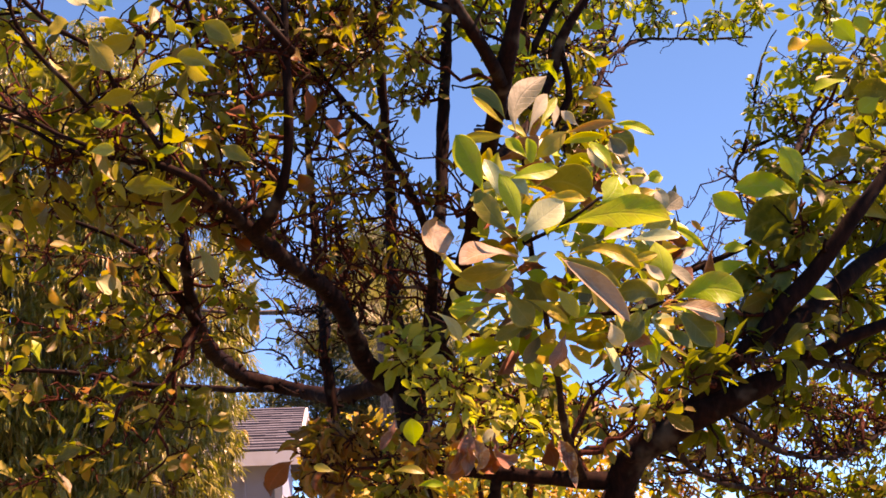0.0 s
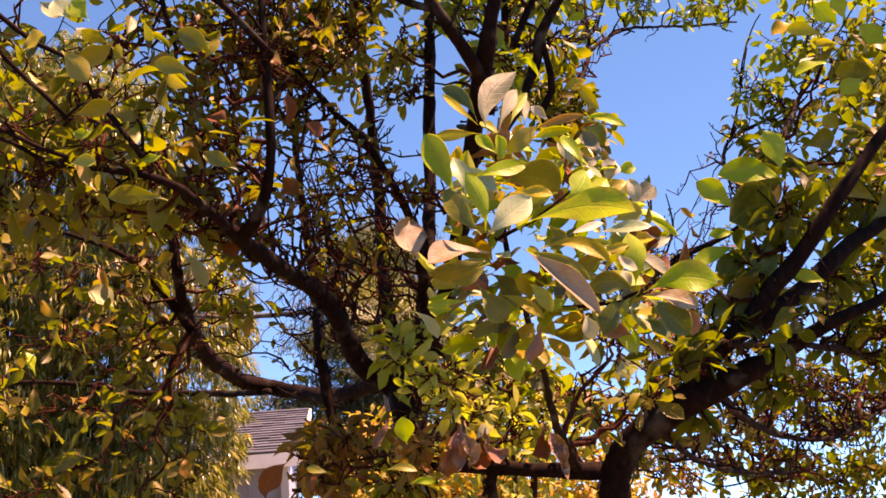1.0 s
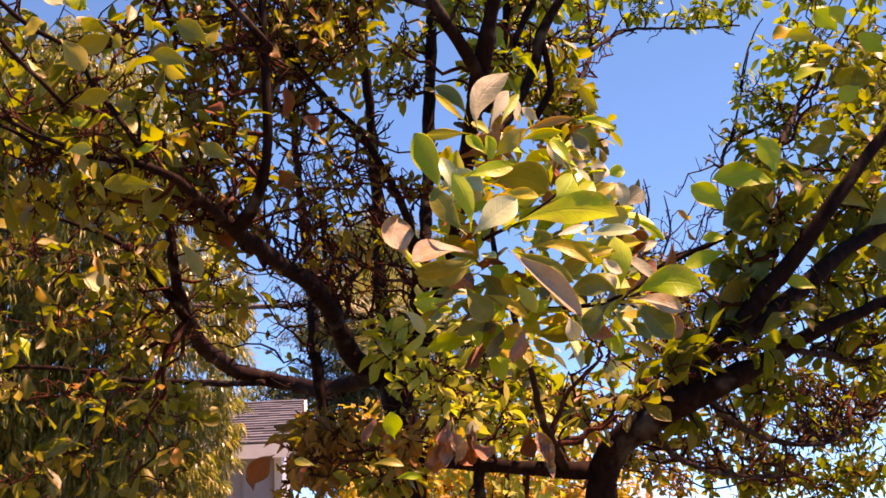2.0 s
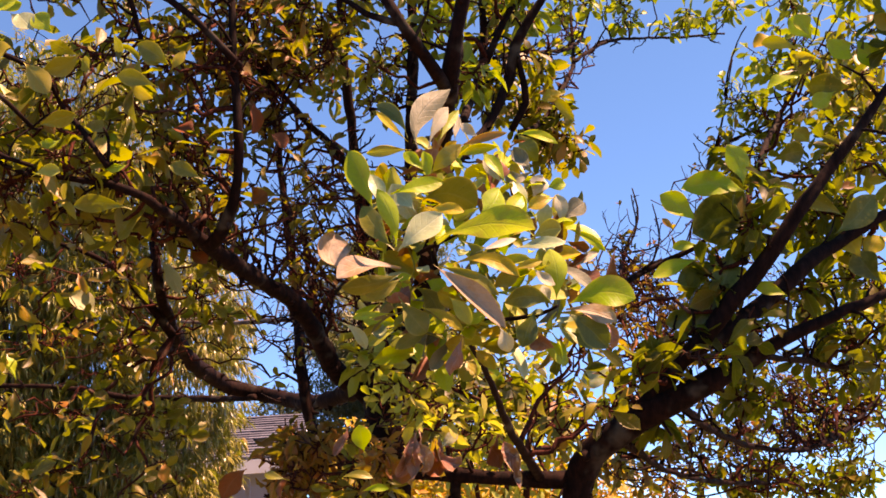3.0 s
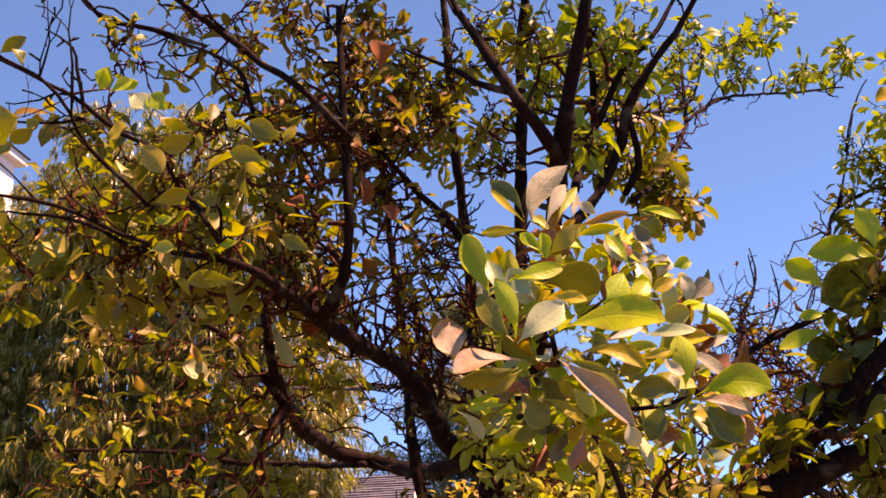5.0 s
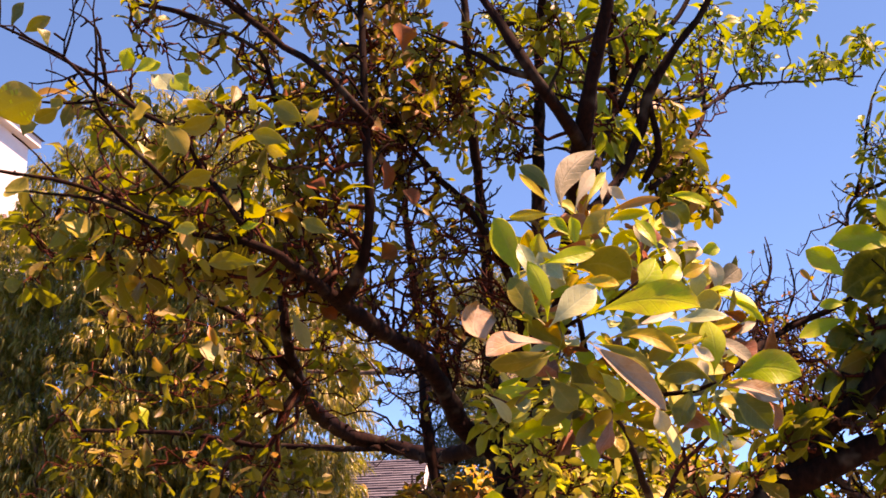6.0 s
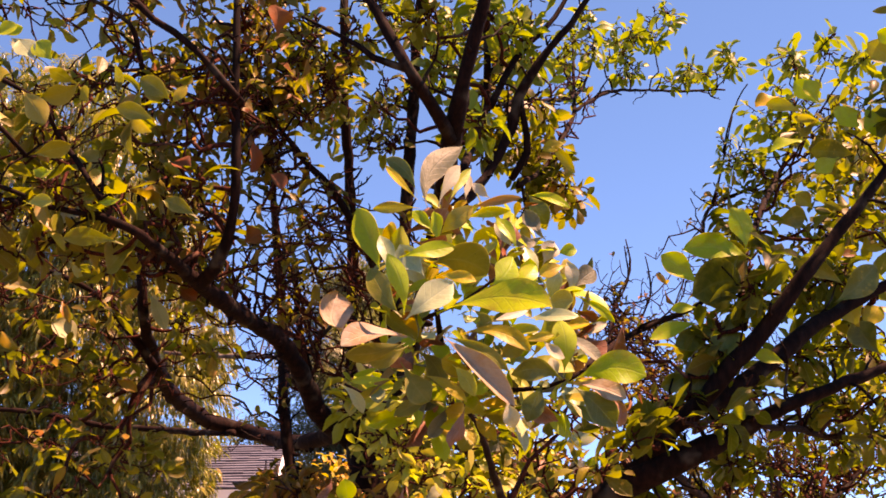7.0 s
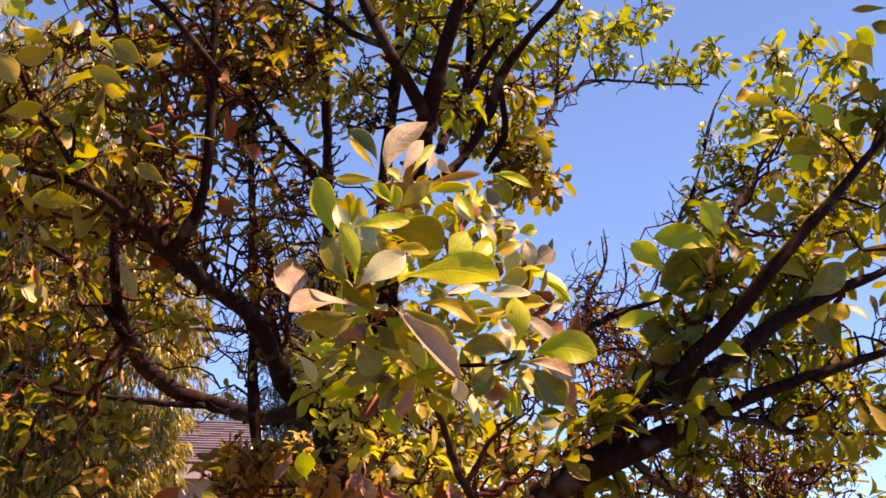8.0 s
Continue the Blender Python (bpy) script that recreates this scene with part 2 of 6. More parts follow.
M["shingle"] = shingle_material()
M["white"] = paint_material("white painted trim", (0.680, 0.671, 0.654), (0.468, 0.442, 0.408))
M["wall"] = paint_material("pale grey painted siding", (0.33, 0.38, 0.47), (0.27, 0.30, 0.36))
M["glass"] = Nodes("dark window glass").done((0.03, 0.04, 0.05), 0.05)
M["ground"] = ground_material()

# ---- mesh helpers ----


class Soup:
    """Vertices, faces and leaf coordinates gathered for one mesh."""

    def __init__(self):
        self.verts, self.faces, self.uvs = [], [], []

    def add(self, verts, faces, uvs=None):
        start = len(self.verts)
        self.verts.extend(verts)
        self.faces.extend(tuple(i + start for i in f) for f in faces)
        self.uvs.extend(uvs if uvs is not None else [(0.5, 0.5)] * len(verts))

    def mesh(self, name, material, smooth=True):
        me = bpy.data.meshes.new(name)
        me.from_pydata([tuple(v) for v in self.verts], [], self.faces)
        me.materials.append(material)
        layer = me.uv_layers.new(name="leaf")
        loops = np.zeros(len(me.loops), dtype=np.int32)
        me.loops.foreach_get("vertex_index", loops)
        layer.data.foreach_set("uv", np.asarray(self.uvs, dtype=np.float32)[loops].ravel())
        if smooth:
            me.polygons.foreach_set("use_smooth", np.ones(len(me.polygons), dtype=bool))
        me.update()
        return me


def part(name, mesh, parent, label=""):
    ob = new(name, mesh)
    ob.parent = parent
    return tagged(ob, label)


def thing(name, place, label, category, group="", kind=""):
    ob = new(name)
    ob.location = place
    ob.empty_display_size = 0.1
    return tagged(ob, label, category, group, kind)


def local(parent, point):
    return Vector(point) - parent.location


def box(soup, lo, hi):
    (a, b, c), (d, e, f) = lo, hi
    soup.add([(a, b, c), (d, b, c), (d, e, c), (a, e, c), (a, b, f), (d, b, f), (d, e, f), (a, e, f)],
             [(0, 3, 2, 1), (4, 5, 6, 7), (0, 1, 5, 4), (1, 2, 6, 5), (2, 3, 7, 6), (3, 0, 4, 7)])


def glide(points, step):
    """A smooth line through points (x, y, z, radius), cut into short pieces."""
    pts = [Vector(p) for p in points]
    pts = [pts[0] * 2 - pts[1], *pts, pts[-1] * 2 - pts[-2]]
    line = []
    for a, b, c, d in zip(pts, pts[1:], pts[2:], pts[3:]):
        count = max(2, int((c.xyz - b.xyz).length / step))
        for i in range(count):
            t = i / count
            line.append(0.5 * (2 * b + (c - a) * t + (2 * a - 5 * b + 4 * c - d) * t * t + (3 * b - a - 3 * c + d) * t**3))
    return [*line, pts[-2]]


def tube(soup, line, sides, rng, knobs=0.0):
    """A round, slightly lumpy stem along points (x, y, z, radius)."""
    pts = [Vector(p[:3]) for p in line]
    side = None
    rings = []
    for i, p in enumerate(pts):
        ahead = (pts[min(i + 1, len(pts) - 1)] - pts[max(i - 1, 0)])
        if ahead.length < 1e-7:
            ahead = Vector((0, 0, 1))
        ahead.normalize()
        if side is None:
            side = ahead.orthogonal()
        side = side - ahead * side.dot(ahead)
        if side.length < 1e-6:
            side = ahead.orthogonal()
        side.normalize()
        other = ahead.cross(side)
        rng.random()
        swell = 1 + knobs * (0.3 + 1.3 * noise.noise(p * 22.0))
        ring = []
        for k in range(sides):
            angle = 2 * math.pi * k / sides
            rng.random()
            way = side * math.cos(angle) + other * math.sin(angle)
            r = max(line[i][3], 0.0006) * swell
            r *= 1 + knobs * 1.1 * noise.noise((p + way * r) * 45.0)
            ring.append(p + way * r)
        rings.append(ring)
    faces = []
    for i in range(len(rings) - 1):
        for k in range(sides):
            a, b = i * sides + k, i * sides + (k + 1) % sides
            faces.append((a, b, b + sides, a + sides))
    last = (len(rings) - 1) * sides
    faces.append(tuple(last + k for k in range(sides)))
    faces.append(tuple(reversed(range(sides))))
    soup.add([v for ring in rings for v in ring], faces)


def blade(length, width, fold, curl, wave, rows, cols, stalk=0.07, tip=1.25, rng=random, twist=0.0, sway=0.1):
    """A leaf blade along +x with its upper side towards +z: vertices, faces, coordinates."""
    verts, faces, uvs = [], [], []
    phase = rng.uniform(0, 6.28)
    skew = rng.uniform(-sway, sway)
    lean = rng.uniform(-0.12, 0.12)
    for i in range(rows + 1):
        u = i / rows
        half = 0.5 * width * max(math.sin(math.pi * min(u, 0.999) ** tip), 0.0) ** (0.8 if u ** tip < 0.5 else 0.55)
        half = max(half, width * 0.012)
        bend = curl * length * (u * u - 0.15 * u)
        x = length * (stalk + (1 - stalk) * u) * (1 - 0.12 * abs(curl) * u)
        turn = twist * u
        for j in range(cols + 1):
            s = 2 * j / cols - 1
            wide = half * (1 + lean * s) * s * (1 - 0.35 * min(abs(fold), 1.4))
            high = fold * abs(s) ** 1.3 * half + wave * width * abs(s) * math.sin(9 * u + phase + (1.7 if s > 0 else 0))
            y, z = wide * math.cos(turn) - high * math.sin(turn), wide * math.sin(turn) + high * math.cos(turn)
            verts.append(Vector((x + wave * 0.6 * width * s * math.sin(7 * u + phase), y + skew * length * u * u, z - bend)))
            uvs.append((u, (s + 1) / 2))
    wide = cols + 1
    for i in range(rows):
        for j in range(cols):
            a = i * wide + j
            faces.append((a, a + wide, a + wide + 1, a + 1))
    n = len(verts)
    thin = 0.012 * width
    verts += [Vector((0, -thin, 0)), Vector((0, thin, 0))]
    uvs += [(0.0, 0.5), (0.0, 0.5)]
    faces.append((n, cols // 2, cols // 2 + 1 if cols > 1 else 1, n + 1))
    return verts, faces, uvs


def stand(base, axis, normal):
    """The pose that lays +x along axis and turns +z as near to normal as it can."""
    x = Vector(axis).normalized()
    z = Vector(normal) - x * Vector(normal).dot(x)
    z = (z if z.length > 1e-5 else x.orthogonal()).normalized()
    y = z.cross(x)
    m = Matrix((x, y, z)).transposed().to_4x4()
    m.translation = base
    return m


def chance_way(rng):
    v = Vector((rng.gauss(0, 1), rng.gauss(0, 1), rng.gauss(0, 1)))
    return v.normalized() if v.length > 1e-5 else Vector((0, 0, 1))


def ellipsoid(rng, centre, radii):
    v = chance_way(rng) * rng.random() ** 0.4
    return Vector(centre) + Vector((v.x * radii[0], v.y * radii[1], v.z * radii[2]))


# ---- ground ----
soup = Soup()
soup.add([(-1500, -1500, 0), (1500, -1500, 0), (1500, 1500, 0), (-1500, 1500, 0)], [(0, 1, 2, 3)])
tagged(new("ground", soup.mesh("ground", M["ground"], False)), "dry brown garden ground reaching to the horizon", "ground", kind="structure")

# ---- magnolia tree ----
rng = random.Random(7)
tree = thing("magnolia_tree", (-0.05, 3.8, 0.0), "dark-barked magnolia tree with green, yellow and withered brown autumn leaves", "tree")
LINES = []      # points of all limbs, for boughs to start from


def limb(name, *points, sides=12, label="", sprout=True):
    line = glide(points, 0.05)
    bent = []
    for p in line:
        v = noise.noise_vector(p.xyz * 6.0) * 0.004 + noise.noise_vector(p.xyz * 15.0) * 0.005
        bent.append(Vector((*(p.xyz + v), p.w)))
    line = bent
    wob = [Vector((rng.gauss(0, 1), rng.gauss(0, 1), rng.gauss(0, 1))) for _ in line]
    line = [Vector((*(p.xyz + w * p.w * 0.07), p.w)) for p, w in zip(line, wob)]
    LINES.extend(line)
    soup = Soup()
    tube(soup, [Vector((*local(tree, p.xyz), p.w)) for p in line], sides, rng, 0.16)
    for p in line:      # knots and broken spurs
        if sprout and rng.random() < 0.4 and p.w > 0.004:
            way = chance_way(rng)
            q = local(tree, p.xyz)
            size = p.w * rng.uniform(0.35, 0.6)
            long = p.w + rng.uniform(0.006, 0.03)
            tube(soup, [Vector((*q, size)), Vector((*(q + way * long * 0.7), size * 0.8)), Vector((*(q + way * long), size * 0.35))], 6, rng, 0.1)
    for p, q in zip(line, line[1:]):      # slender angular side shoots
        if sprout and rng.random() < (0.4 if name == "twig" else 0.42) and p.w < 0.045:
            way = ((q.xyz - p.xyz).normalized() * 0.5 + chance_way(rng) + Vector((0, 0, 0.5))).normalized()
            r0 = min(p.w * 0.7, 0.0052)
            at, shoot = p.xyz.copy(), [Vector((*local(tree, p.xyz), r0))]
            for k in range(rng.randrange(2, 6)):
                way = (way + chance_way(rng) * 0.5).normalized()
                at = at + way * rng.uniform(0.02, 0.05)
                shoot.append(Vector((*local(tree, at), max(0.0016, r0 * (0.85 - 0.12 * k)))))
                if rng.random() < 0.5:      # a blunt spur
                    out = (way * 0.4 + chance_way(rng)).normalized() * rng.uniform(0.01, 0.03)
                    tip = local(tree, at)
                    tube(soup, [Vector((*tip, 0.0026)), Vector((*(tip + out * 0.8), 0.0022)), Vector((*(tip + out), 0.0028)), Vector((*(tip + out * 1.15), 0.001))], 5, rng, 0.2)
            tube(soup, shoot, 5, rng, 0.2)
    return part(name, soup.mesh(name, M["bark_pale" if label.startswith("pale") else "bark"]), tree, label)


LEAVES = {}     # palette: rows of (pose, variant, length)
VARIANTS = [blade(1.0, rng.uniform(0.38, 0.54), rng.uniform(0.1, 0.7), rng.uniform(-0.15, 0.6), rng.uniform(0.0, 0.09), 5, 2, 0.07, rng.uniform(1.4, 2.0), rng, rng.uniform(-0.7, 0.7)) for _ in range(22)]
CURLED = [blade(1.0, rng.uniform(0.34, 0.5), rng.uniform(0.9, 1.5), rng.uniform(0.2, 0.9), rng.uniform(0.12, 0.25), 6, 2, 0.07, 1.3, rng, rng.uniform(-1.6, 1.6), 0.25) for _ in range(8)]


def hang_leaf(palette, base, axis, normal, length, curled=False):
    which = rng.randrange(8) + 100 if curled else rng.randrange(22)
    LEAVES.setdefault(palette, []).append((stand(base, axis, normal), which, length))


def whorl(at, way, palette, length, count):
    """Leaves in a loose whorl round a shoot's end."""
    turn = rng.uniform(0, 6.28)
    side = way.orthogonal().normalized()
    other = way.cross(side)
    for k in range(count):
        turn += 2.4 + rng.uniform(-0.4, 0.4)
        out = side * math.cos(turn) + other * math.sin(turn)
        spread = rng.uniform(0.5, 1.25)
        axis = (way * math.cos(spread) + out * math.sin(spread) + Vector((0, 0, -0.25))).normalized()
        normal = way * 0.9 - out * 0.3 + Vector((0.1, -0.1, 0.8)) + chance_way(rng) * 0.45
        size = length * rng.uniform(0.6, 1.15)
        hang_leaf(palette, at - way * 0.012 * k, axis, normal, size, rng.random() < (0.75 if palette == "rusty" else 0.4 if palette == "warm" else 0.08))


def crooked(a, b, r0, r1, kink, pieces):
    """A twig from a to b with the elbows of a slow-grown shoot."""
    line = []
    span = (b - a).length
    for i in range(pieces + 1):
        t = i / pieces
        p = a.lerp(b, t)
        if 0 < i < pieces:
            p = p + chance_way(rng) * span * kink
        p.z -= span * 0.10 * t * (1 - t) * 4 * 0.5
        line.append(Vector((*p, r0 + (r1 - r0) * t)))
    return line


def bough(centre, radii, twigs, leaves, length, palette, bare=0.25, thick=1.0):
    """A side branch from the nearest limb into an ellipsoid, with crooked twigs, spurs and leaf whorls."""
    centre = Vector(centre)
    root = min(LINES, key=lambda p: (p.xyz - centre).length + 0.25 * max(0.0, p.z - centre.z))
    away = (root.xyz - centre).length
    tip = centre + (centre - root.xyz).normalized() * min(radii) * 0.6
    stem = crooked(root.xyz, tip, min(root.w * 0.65, 0.006 * thick + 0.010 * away * thick), 0.0026 * thick, 0.07, 7)
    soup = Soup()

    def grow(line, sides):
        fine = glide(line, 0.03) if sides > 5 else line
        tube(soup, [Vector((*local(tree, p.xyz), p.w)) for p in fine], sides, rng, 0.14)

    grow(stem, 7)
    joints = stem[2:]
    for i in range(twigs):
        goal = ellipsoid(rng, centre, radii)
        start = min(joints, key=lambda p: (p.xyz - goal).length * rng.uniform(0.7, 1.6))
        line = crooked(start.xyz.copy(), goal, min(start.w * 0.8, 0.0052 * thick), 0.0024 * thick, 0.12, 6)
        grow(line, 5)
        joints = [*joints, *line[2:4]]
        for p, q in zip(line[1:], line[2:]):      # stubby spurs
            for _ in range(2):
                if rng.random() < 0.6:
                    at = p.xyz.lerp(q.xyz, rng.random())
                    way = ((q.xyz - p.xyz).normalized() * 0.5 + chance_way(rng)).normalized()
                    long = rng.uniform(0.01, 0.045)
                    mid = at + way * long * 0.6 + chance_way(rng) * long * 0.15
                    grow([Vector((*at, 0.0026 * thick)), Vector((*mid, 0.0021 * thick)), Vector((*(at + way * long), 0.0032 * thick)), Vector((*(at + way * long * 1.15), 0.0014 * thick))], 5)
                    if leaves and rng.random() > bare + 0.3:
                        whorl(at + way * long, way, palette, length * 0.8, 1 + rng.randrange(2))
        if leaves and rng.random() > bare:
            way = (line[-1].xyz - line[-2].xyz).normalized()
            whorl(line[-1].xyz, way, palette, length, max(1, leaves + rng.randrange(-1, 2)))
    return part("bough", soup.mesh("bough", M["twig"]), tree)


def shoots(centre, radii, count, leaves, length, palette, bare=0.8, thick=1.0):
    """Crooked, knuckled shoots with blunt spurs, climbing from the limbs through an ellipsoid."""
    centre = Vector(centre)
    soup = Soup()
    near = sorted(LINES, key=lambda p: (p.xyz - centre - Vector((0, 0, -radii[2] * 0.7))).length)[:60]

    def grow(line, sides=6):
        tube(soup, [Vector((*local(tree, p.xyz), p.w)) for p in line], sides, rng, 0.2)

    def spur(p, ahead, r, depth):
        side = (chance_way(rng) + ahead * 0.6 + Vector((0, 0, 0.35))).normalized()
        long = rng.uniform(0.012, 0.035) if rng.random() < 0.65 else rng.uniform(0.04, 0.10)
        at, line = p.copy(), [Vector((*p, r))]
        for k in range(3):
            side = (side + chance_way(rng) * 0.45 + Vector((0, 0, 0.15))).normalized()
            at = at + side * long / 3
            line.append(Vector((*at, r * (0.85 - 0.1 * k))))
            if depth and rng.random() < 0.45:
                spur(at, side, r * 0.75, depth - 1)
        line[-1].w = r * 0.9        # the swollen bud
        line.append(Vector((*(at + side * r * 2), r * 0.4)))
        grow(line, 5)
        if leaves and rng.random() > bare + 0.1:
            whorl(at, side, palette, length * 0.8, 1 + rng.randrange(2))

    for i in range(max(2, round(count * 0.34))):
        root = near[rng.randrange(len(near))]
        goal = ellipsoid(rng, centre, radii) + Vector((0, 0, radii[2] * 0.5))
        at = root.xyz.copy()
        span = (goal - at).length
        pieces = max(4, int(span / 0.06))
        r0 = min(root.w * 0.7, rng.uniform(0.003, 0.006) * thick)
        r1 = 0.0021
        line = [Vector((*at, r0))]
        for k in range(pieces):
            way = (goal - at).normalized() + chance_way(rng) * 0.85 + Vector((0, 0, 0.1))
            at = at + way.normalized() * span / pieces
            line.append(Vector((*at, r0 + (r1 - r0) * (k + 1) / pieces)))
        grow(line)
        for p, q in zip(line[1:], line[2:]):
            if rng.random() < 0.95:
                spur(p.xyz, (q.xyz - p.xyz).normalized(), min(p.w * 0.75, rng.uniform(0.0022, 0.0034)), 1)
        if leaves and rng.random() > bare:
            whorl(line[-1].xyz, (line[-1].xyz - line[-2].xyz).normalized(), palette, length, leaves + 1)
    return tagged(part("shoot", soup.mesh("shoot", M["twig"]), tree), kind="stuff")


def leaf(kind, base, tip, normal, width, fold=0.3, curl=0.2, wave=0.045, twist=None):
    """One of the large leaves of the shoot near the path, with an upper and a lower skin."""
    base, tip = Vector(base), Vector(tip)
    span = (tip - base).length
    twist = rng.uniform(-0.55, 0.55) if twist is None else twist
    verts, faces, uvs = blade(span, width, fold, curl, wave, 12, 6, 0.05, rng.uniform(1.35, 1.8), rng, twist, 0.12)
    soup = Soup()
    soup.add(verts, faces, uvs)
    soup.add([v - Vector((0, 0, 0.0004)) for v in verts], [tuple(reversed(f)) for f in faces], uvs)
    me = soup.mesh("leaf", M[kind])
    under = {"green": "under", "lime": "lime", "olive": "under", "dark": "olive", "yellow": "yellow"}.get(kind, kind)
    if under != kind:
        me.materials.append(M[under])
        half = len(faces)
        me.polygons.foreach_set("material_index", np.repeat(np.array([0, 1], dtype=np.int32), half))
    ob = part("leaf", me, tree)
    m = stand(base, tip - base, normal)
    m.translation = local(tree, base)
    # the tip of a curled blade dips: lift the blade so that it still ends near the tip
    ob.matrix_basis = m @ pose(0, 0, 0, 0, -math.degrees(math.atan(curl * 0.85)), 0)
    return ob


def bent_leaf(upper, lower, base, middle, tip, normal, width, fold=0.2, wave=0.05):
    """A large leaf whose midrib bends through three places, with an upper and a lower skin of their own colours."""
    a, b, c = Vector(base), Vector(middle), Vector(tip)
    top = Vector(normal)
    turn, full, ripple = rng.uniform(-0.25, 0.25), rng.uniform(1.25, 1.75), rng.uniform(0, 6.28)
    rows, cols = 14, 6
    verts, uvs, faces = [], [], []
    bow = b * 2 - (a + c) * 0.5
    for i in range(rows + 1):
        u = i / rows
        p = a * (1 - u) ** 2 + bow * (2 * u * (1 - u)) + c * u * u
        way = ((bow - a) * (1 - u) + (c - bow) * u).normalized()
        side = top.cross(way).normalized()
        out = way.cross(side)
        side, out = side * math.cos(turn * u) + out * math.sin(turn * u), out * math.cos(turn * u) - side * math.sin(turn * u)
        v = max(0.0, (u - 0.05) / 0.95)
        half = 0.5 * width * max(math.sin(math.pi * min(v, 0.998) ** full), 0.0) ** (1.0 if v ** full < 0.5 else 0.78)
        half = max(half, width * 0.018)
        for j in range(cols + 1):
            s = 2 * j / cols - 1
            lift = fold * (abs(s) ** 1.4 * half - 0.35 * half) + wave * width * s * s * math.sin(8 * u + ripple + (1.9 if s > 0 else 0))
            v = p + side * (half * s * (1 - 0.18 * min(fold, 1.2))) + out * lift
            v += out * noise.noise(v * 45.0) * width * 0.035
            if wave > 0.09:     # crumpled by drying
                v += noise.noise_vector(v * (1.6 / width)) * wave * width * 1.5
            verts.append(v)
            uvs.append((u, (s + 1) / 2))
    wide = cols + 1
    for i in range(rows):
        for j in range(cols):
            k = i * wide + j
            faces.append((k, k + wide, k + wide + 1, k + 1))
    soup = Soup()
    verts = [v - a for v in verts]
    soup.add(verts, faces, uvs)
    soup.add([v - top.normalized() * 0.0004 for v in verts], [tuple(reversed(f)) for f in faces], uvs)
    me = soup.mesh("leaf", M[upper])
    me.materials.append(M[lower])
    me.polygons.foreach_set("material_index", np.repeat(np.array([0, 1], dtype=np.int32), len(faces)))
    ob = part("leaf", me, tree)
    ob.location = local(tree, a)
    return ob


def tuft(centre, way, kinds, count, length, spread=1.2):
    """A whorl of large leaves of several colours round a shoot's end."""
    centre, way = Vector(centre), Vector(way).normalized()
    side = way.orthogonal().normalized()
    other = way.cross(side)
    turn = rng.uniform(0, 6.28)
    for k in range(count):
        turn += 2.4 + rng.uniform(-0.5, 0.5)
        out = side * math.cos(turn) + other * math.sin(turn)
        open_by = rng.uniform(0.35, spread)
        axis = (way * math.cos(open_by) + out * math.sin(open_by) + Vector((0, 0, -0.15))).normalized()
        size = length * rng.uniform(0.6, 1.1)
        base = centre - way * 0.010 * k + axis * 0.008
        normal = way * 0.8 - out * 0.4 + Vector((0, 0, 0.5)) + chance_way(rng) * 0.5
        kind = kinds[rng.randrange(len(kinds))]
        dry = kind in ("dry", "rust")
        leaf(kind, base, base + axis * size, normal, size * rng.uniform(0.4, 0.56), rng.uniform(0.1, 0.6) + 0.7 * dry, rng.uniform(-0.1, 0.55), 0.2 if dry else 0.05, rng.uniform(-1.4, 1.4) if dry else None)


BACK = ("olive", "green", "under", "lime", "yellow", "sage", "olive", "dark", "green", "grey", "dry")
SMALL = ("lime", "olive", "yellow", "under", "green", "dry", "olive", "sage", "lime", "rust")
limb("trunk", (-0.158, 4.445, -0.306, 0.088), (-0.111, 4.108, 0.95, 0.073), (-0.11, 3.904, 1.713, 0.061), (-0.138, 3.872, 2.025, 0.056), (-0.159, 3.88, 2.188, 0.052), label="thick dark brown trunk")
limb("limb", (-0.168, 3.896, 2.129, 0.045), (-0.282, 3.772, 2.206, 0.034), (-0.343, 3.526, 2.349, 0.03), (-0.405, 3.355, 2.408, 0.026), (-0.489, 2.988, 2.424, 0.023), (-0.553, 2.672, 2.448, 0.015), (-0.604, 2.459, 2.469, 0.01), (-0.724, 2.449, 2.507, 0.008), (-0.872, 2.442, 2.533, 0.006), (-1.003, 2.421, 2.61, 0.005), (-1.204, 2.41, 2.651, 0.003))
limb("limb", (-0.496, 2.803, 2.422, 0.02), (-0.413, 2.706, 2.514, 0.014), (-0.386, 2.656, 2.699, 0.012), (-0.396, 2.656, 2.893, 0.011), (-0.402, 2.655, 3.283, 0.008))
limb("limb", (-0.19, 3.886, 2.165, 0.033), (-0.466, 4.598, 2.212, 0.03), (-0.755, 5.287, 2.347, 0.035), (-0.973, 5.27, 2.409, 0.035), (-1.035, 4.846, 2.447, 0.034), (-1.026, 4.413, 2.517, 0.028), (-0.969, 3.971, 2.622, 0.019), (-0.976, 3.916, 2.828, 0.014), (-0.955, 3.75, 3.059, 0.008))
limb("limb", (-0.981, 4.22, 2.465, 0.02), (-1.06, 4.078, 2.607, 0.015), (-1.128, 3.85, 2.685, 0.011), (-1.298, 3.728, 2.754, 0.007), (-1.499, 3.617, 2.782, 0.005))
limb("limb", (-0.865, 5.286, 2.351, 0.016), (-1.204, 5.582, 2.406, 0.016), (-1.581, 5.571, 2.444, 0.014), (-1.921, 5.453, 2.5, 0.012), (-2.501, 5.339, 2.537, 0.008))
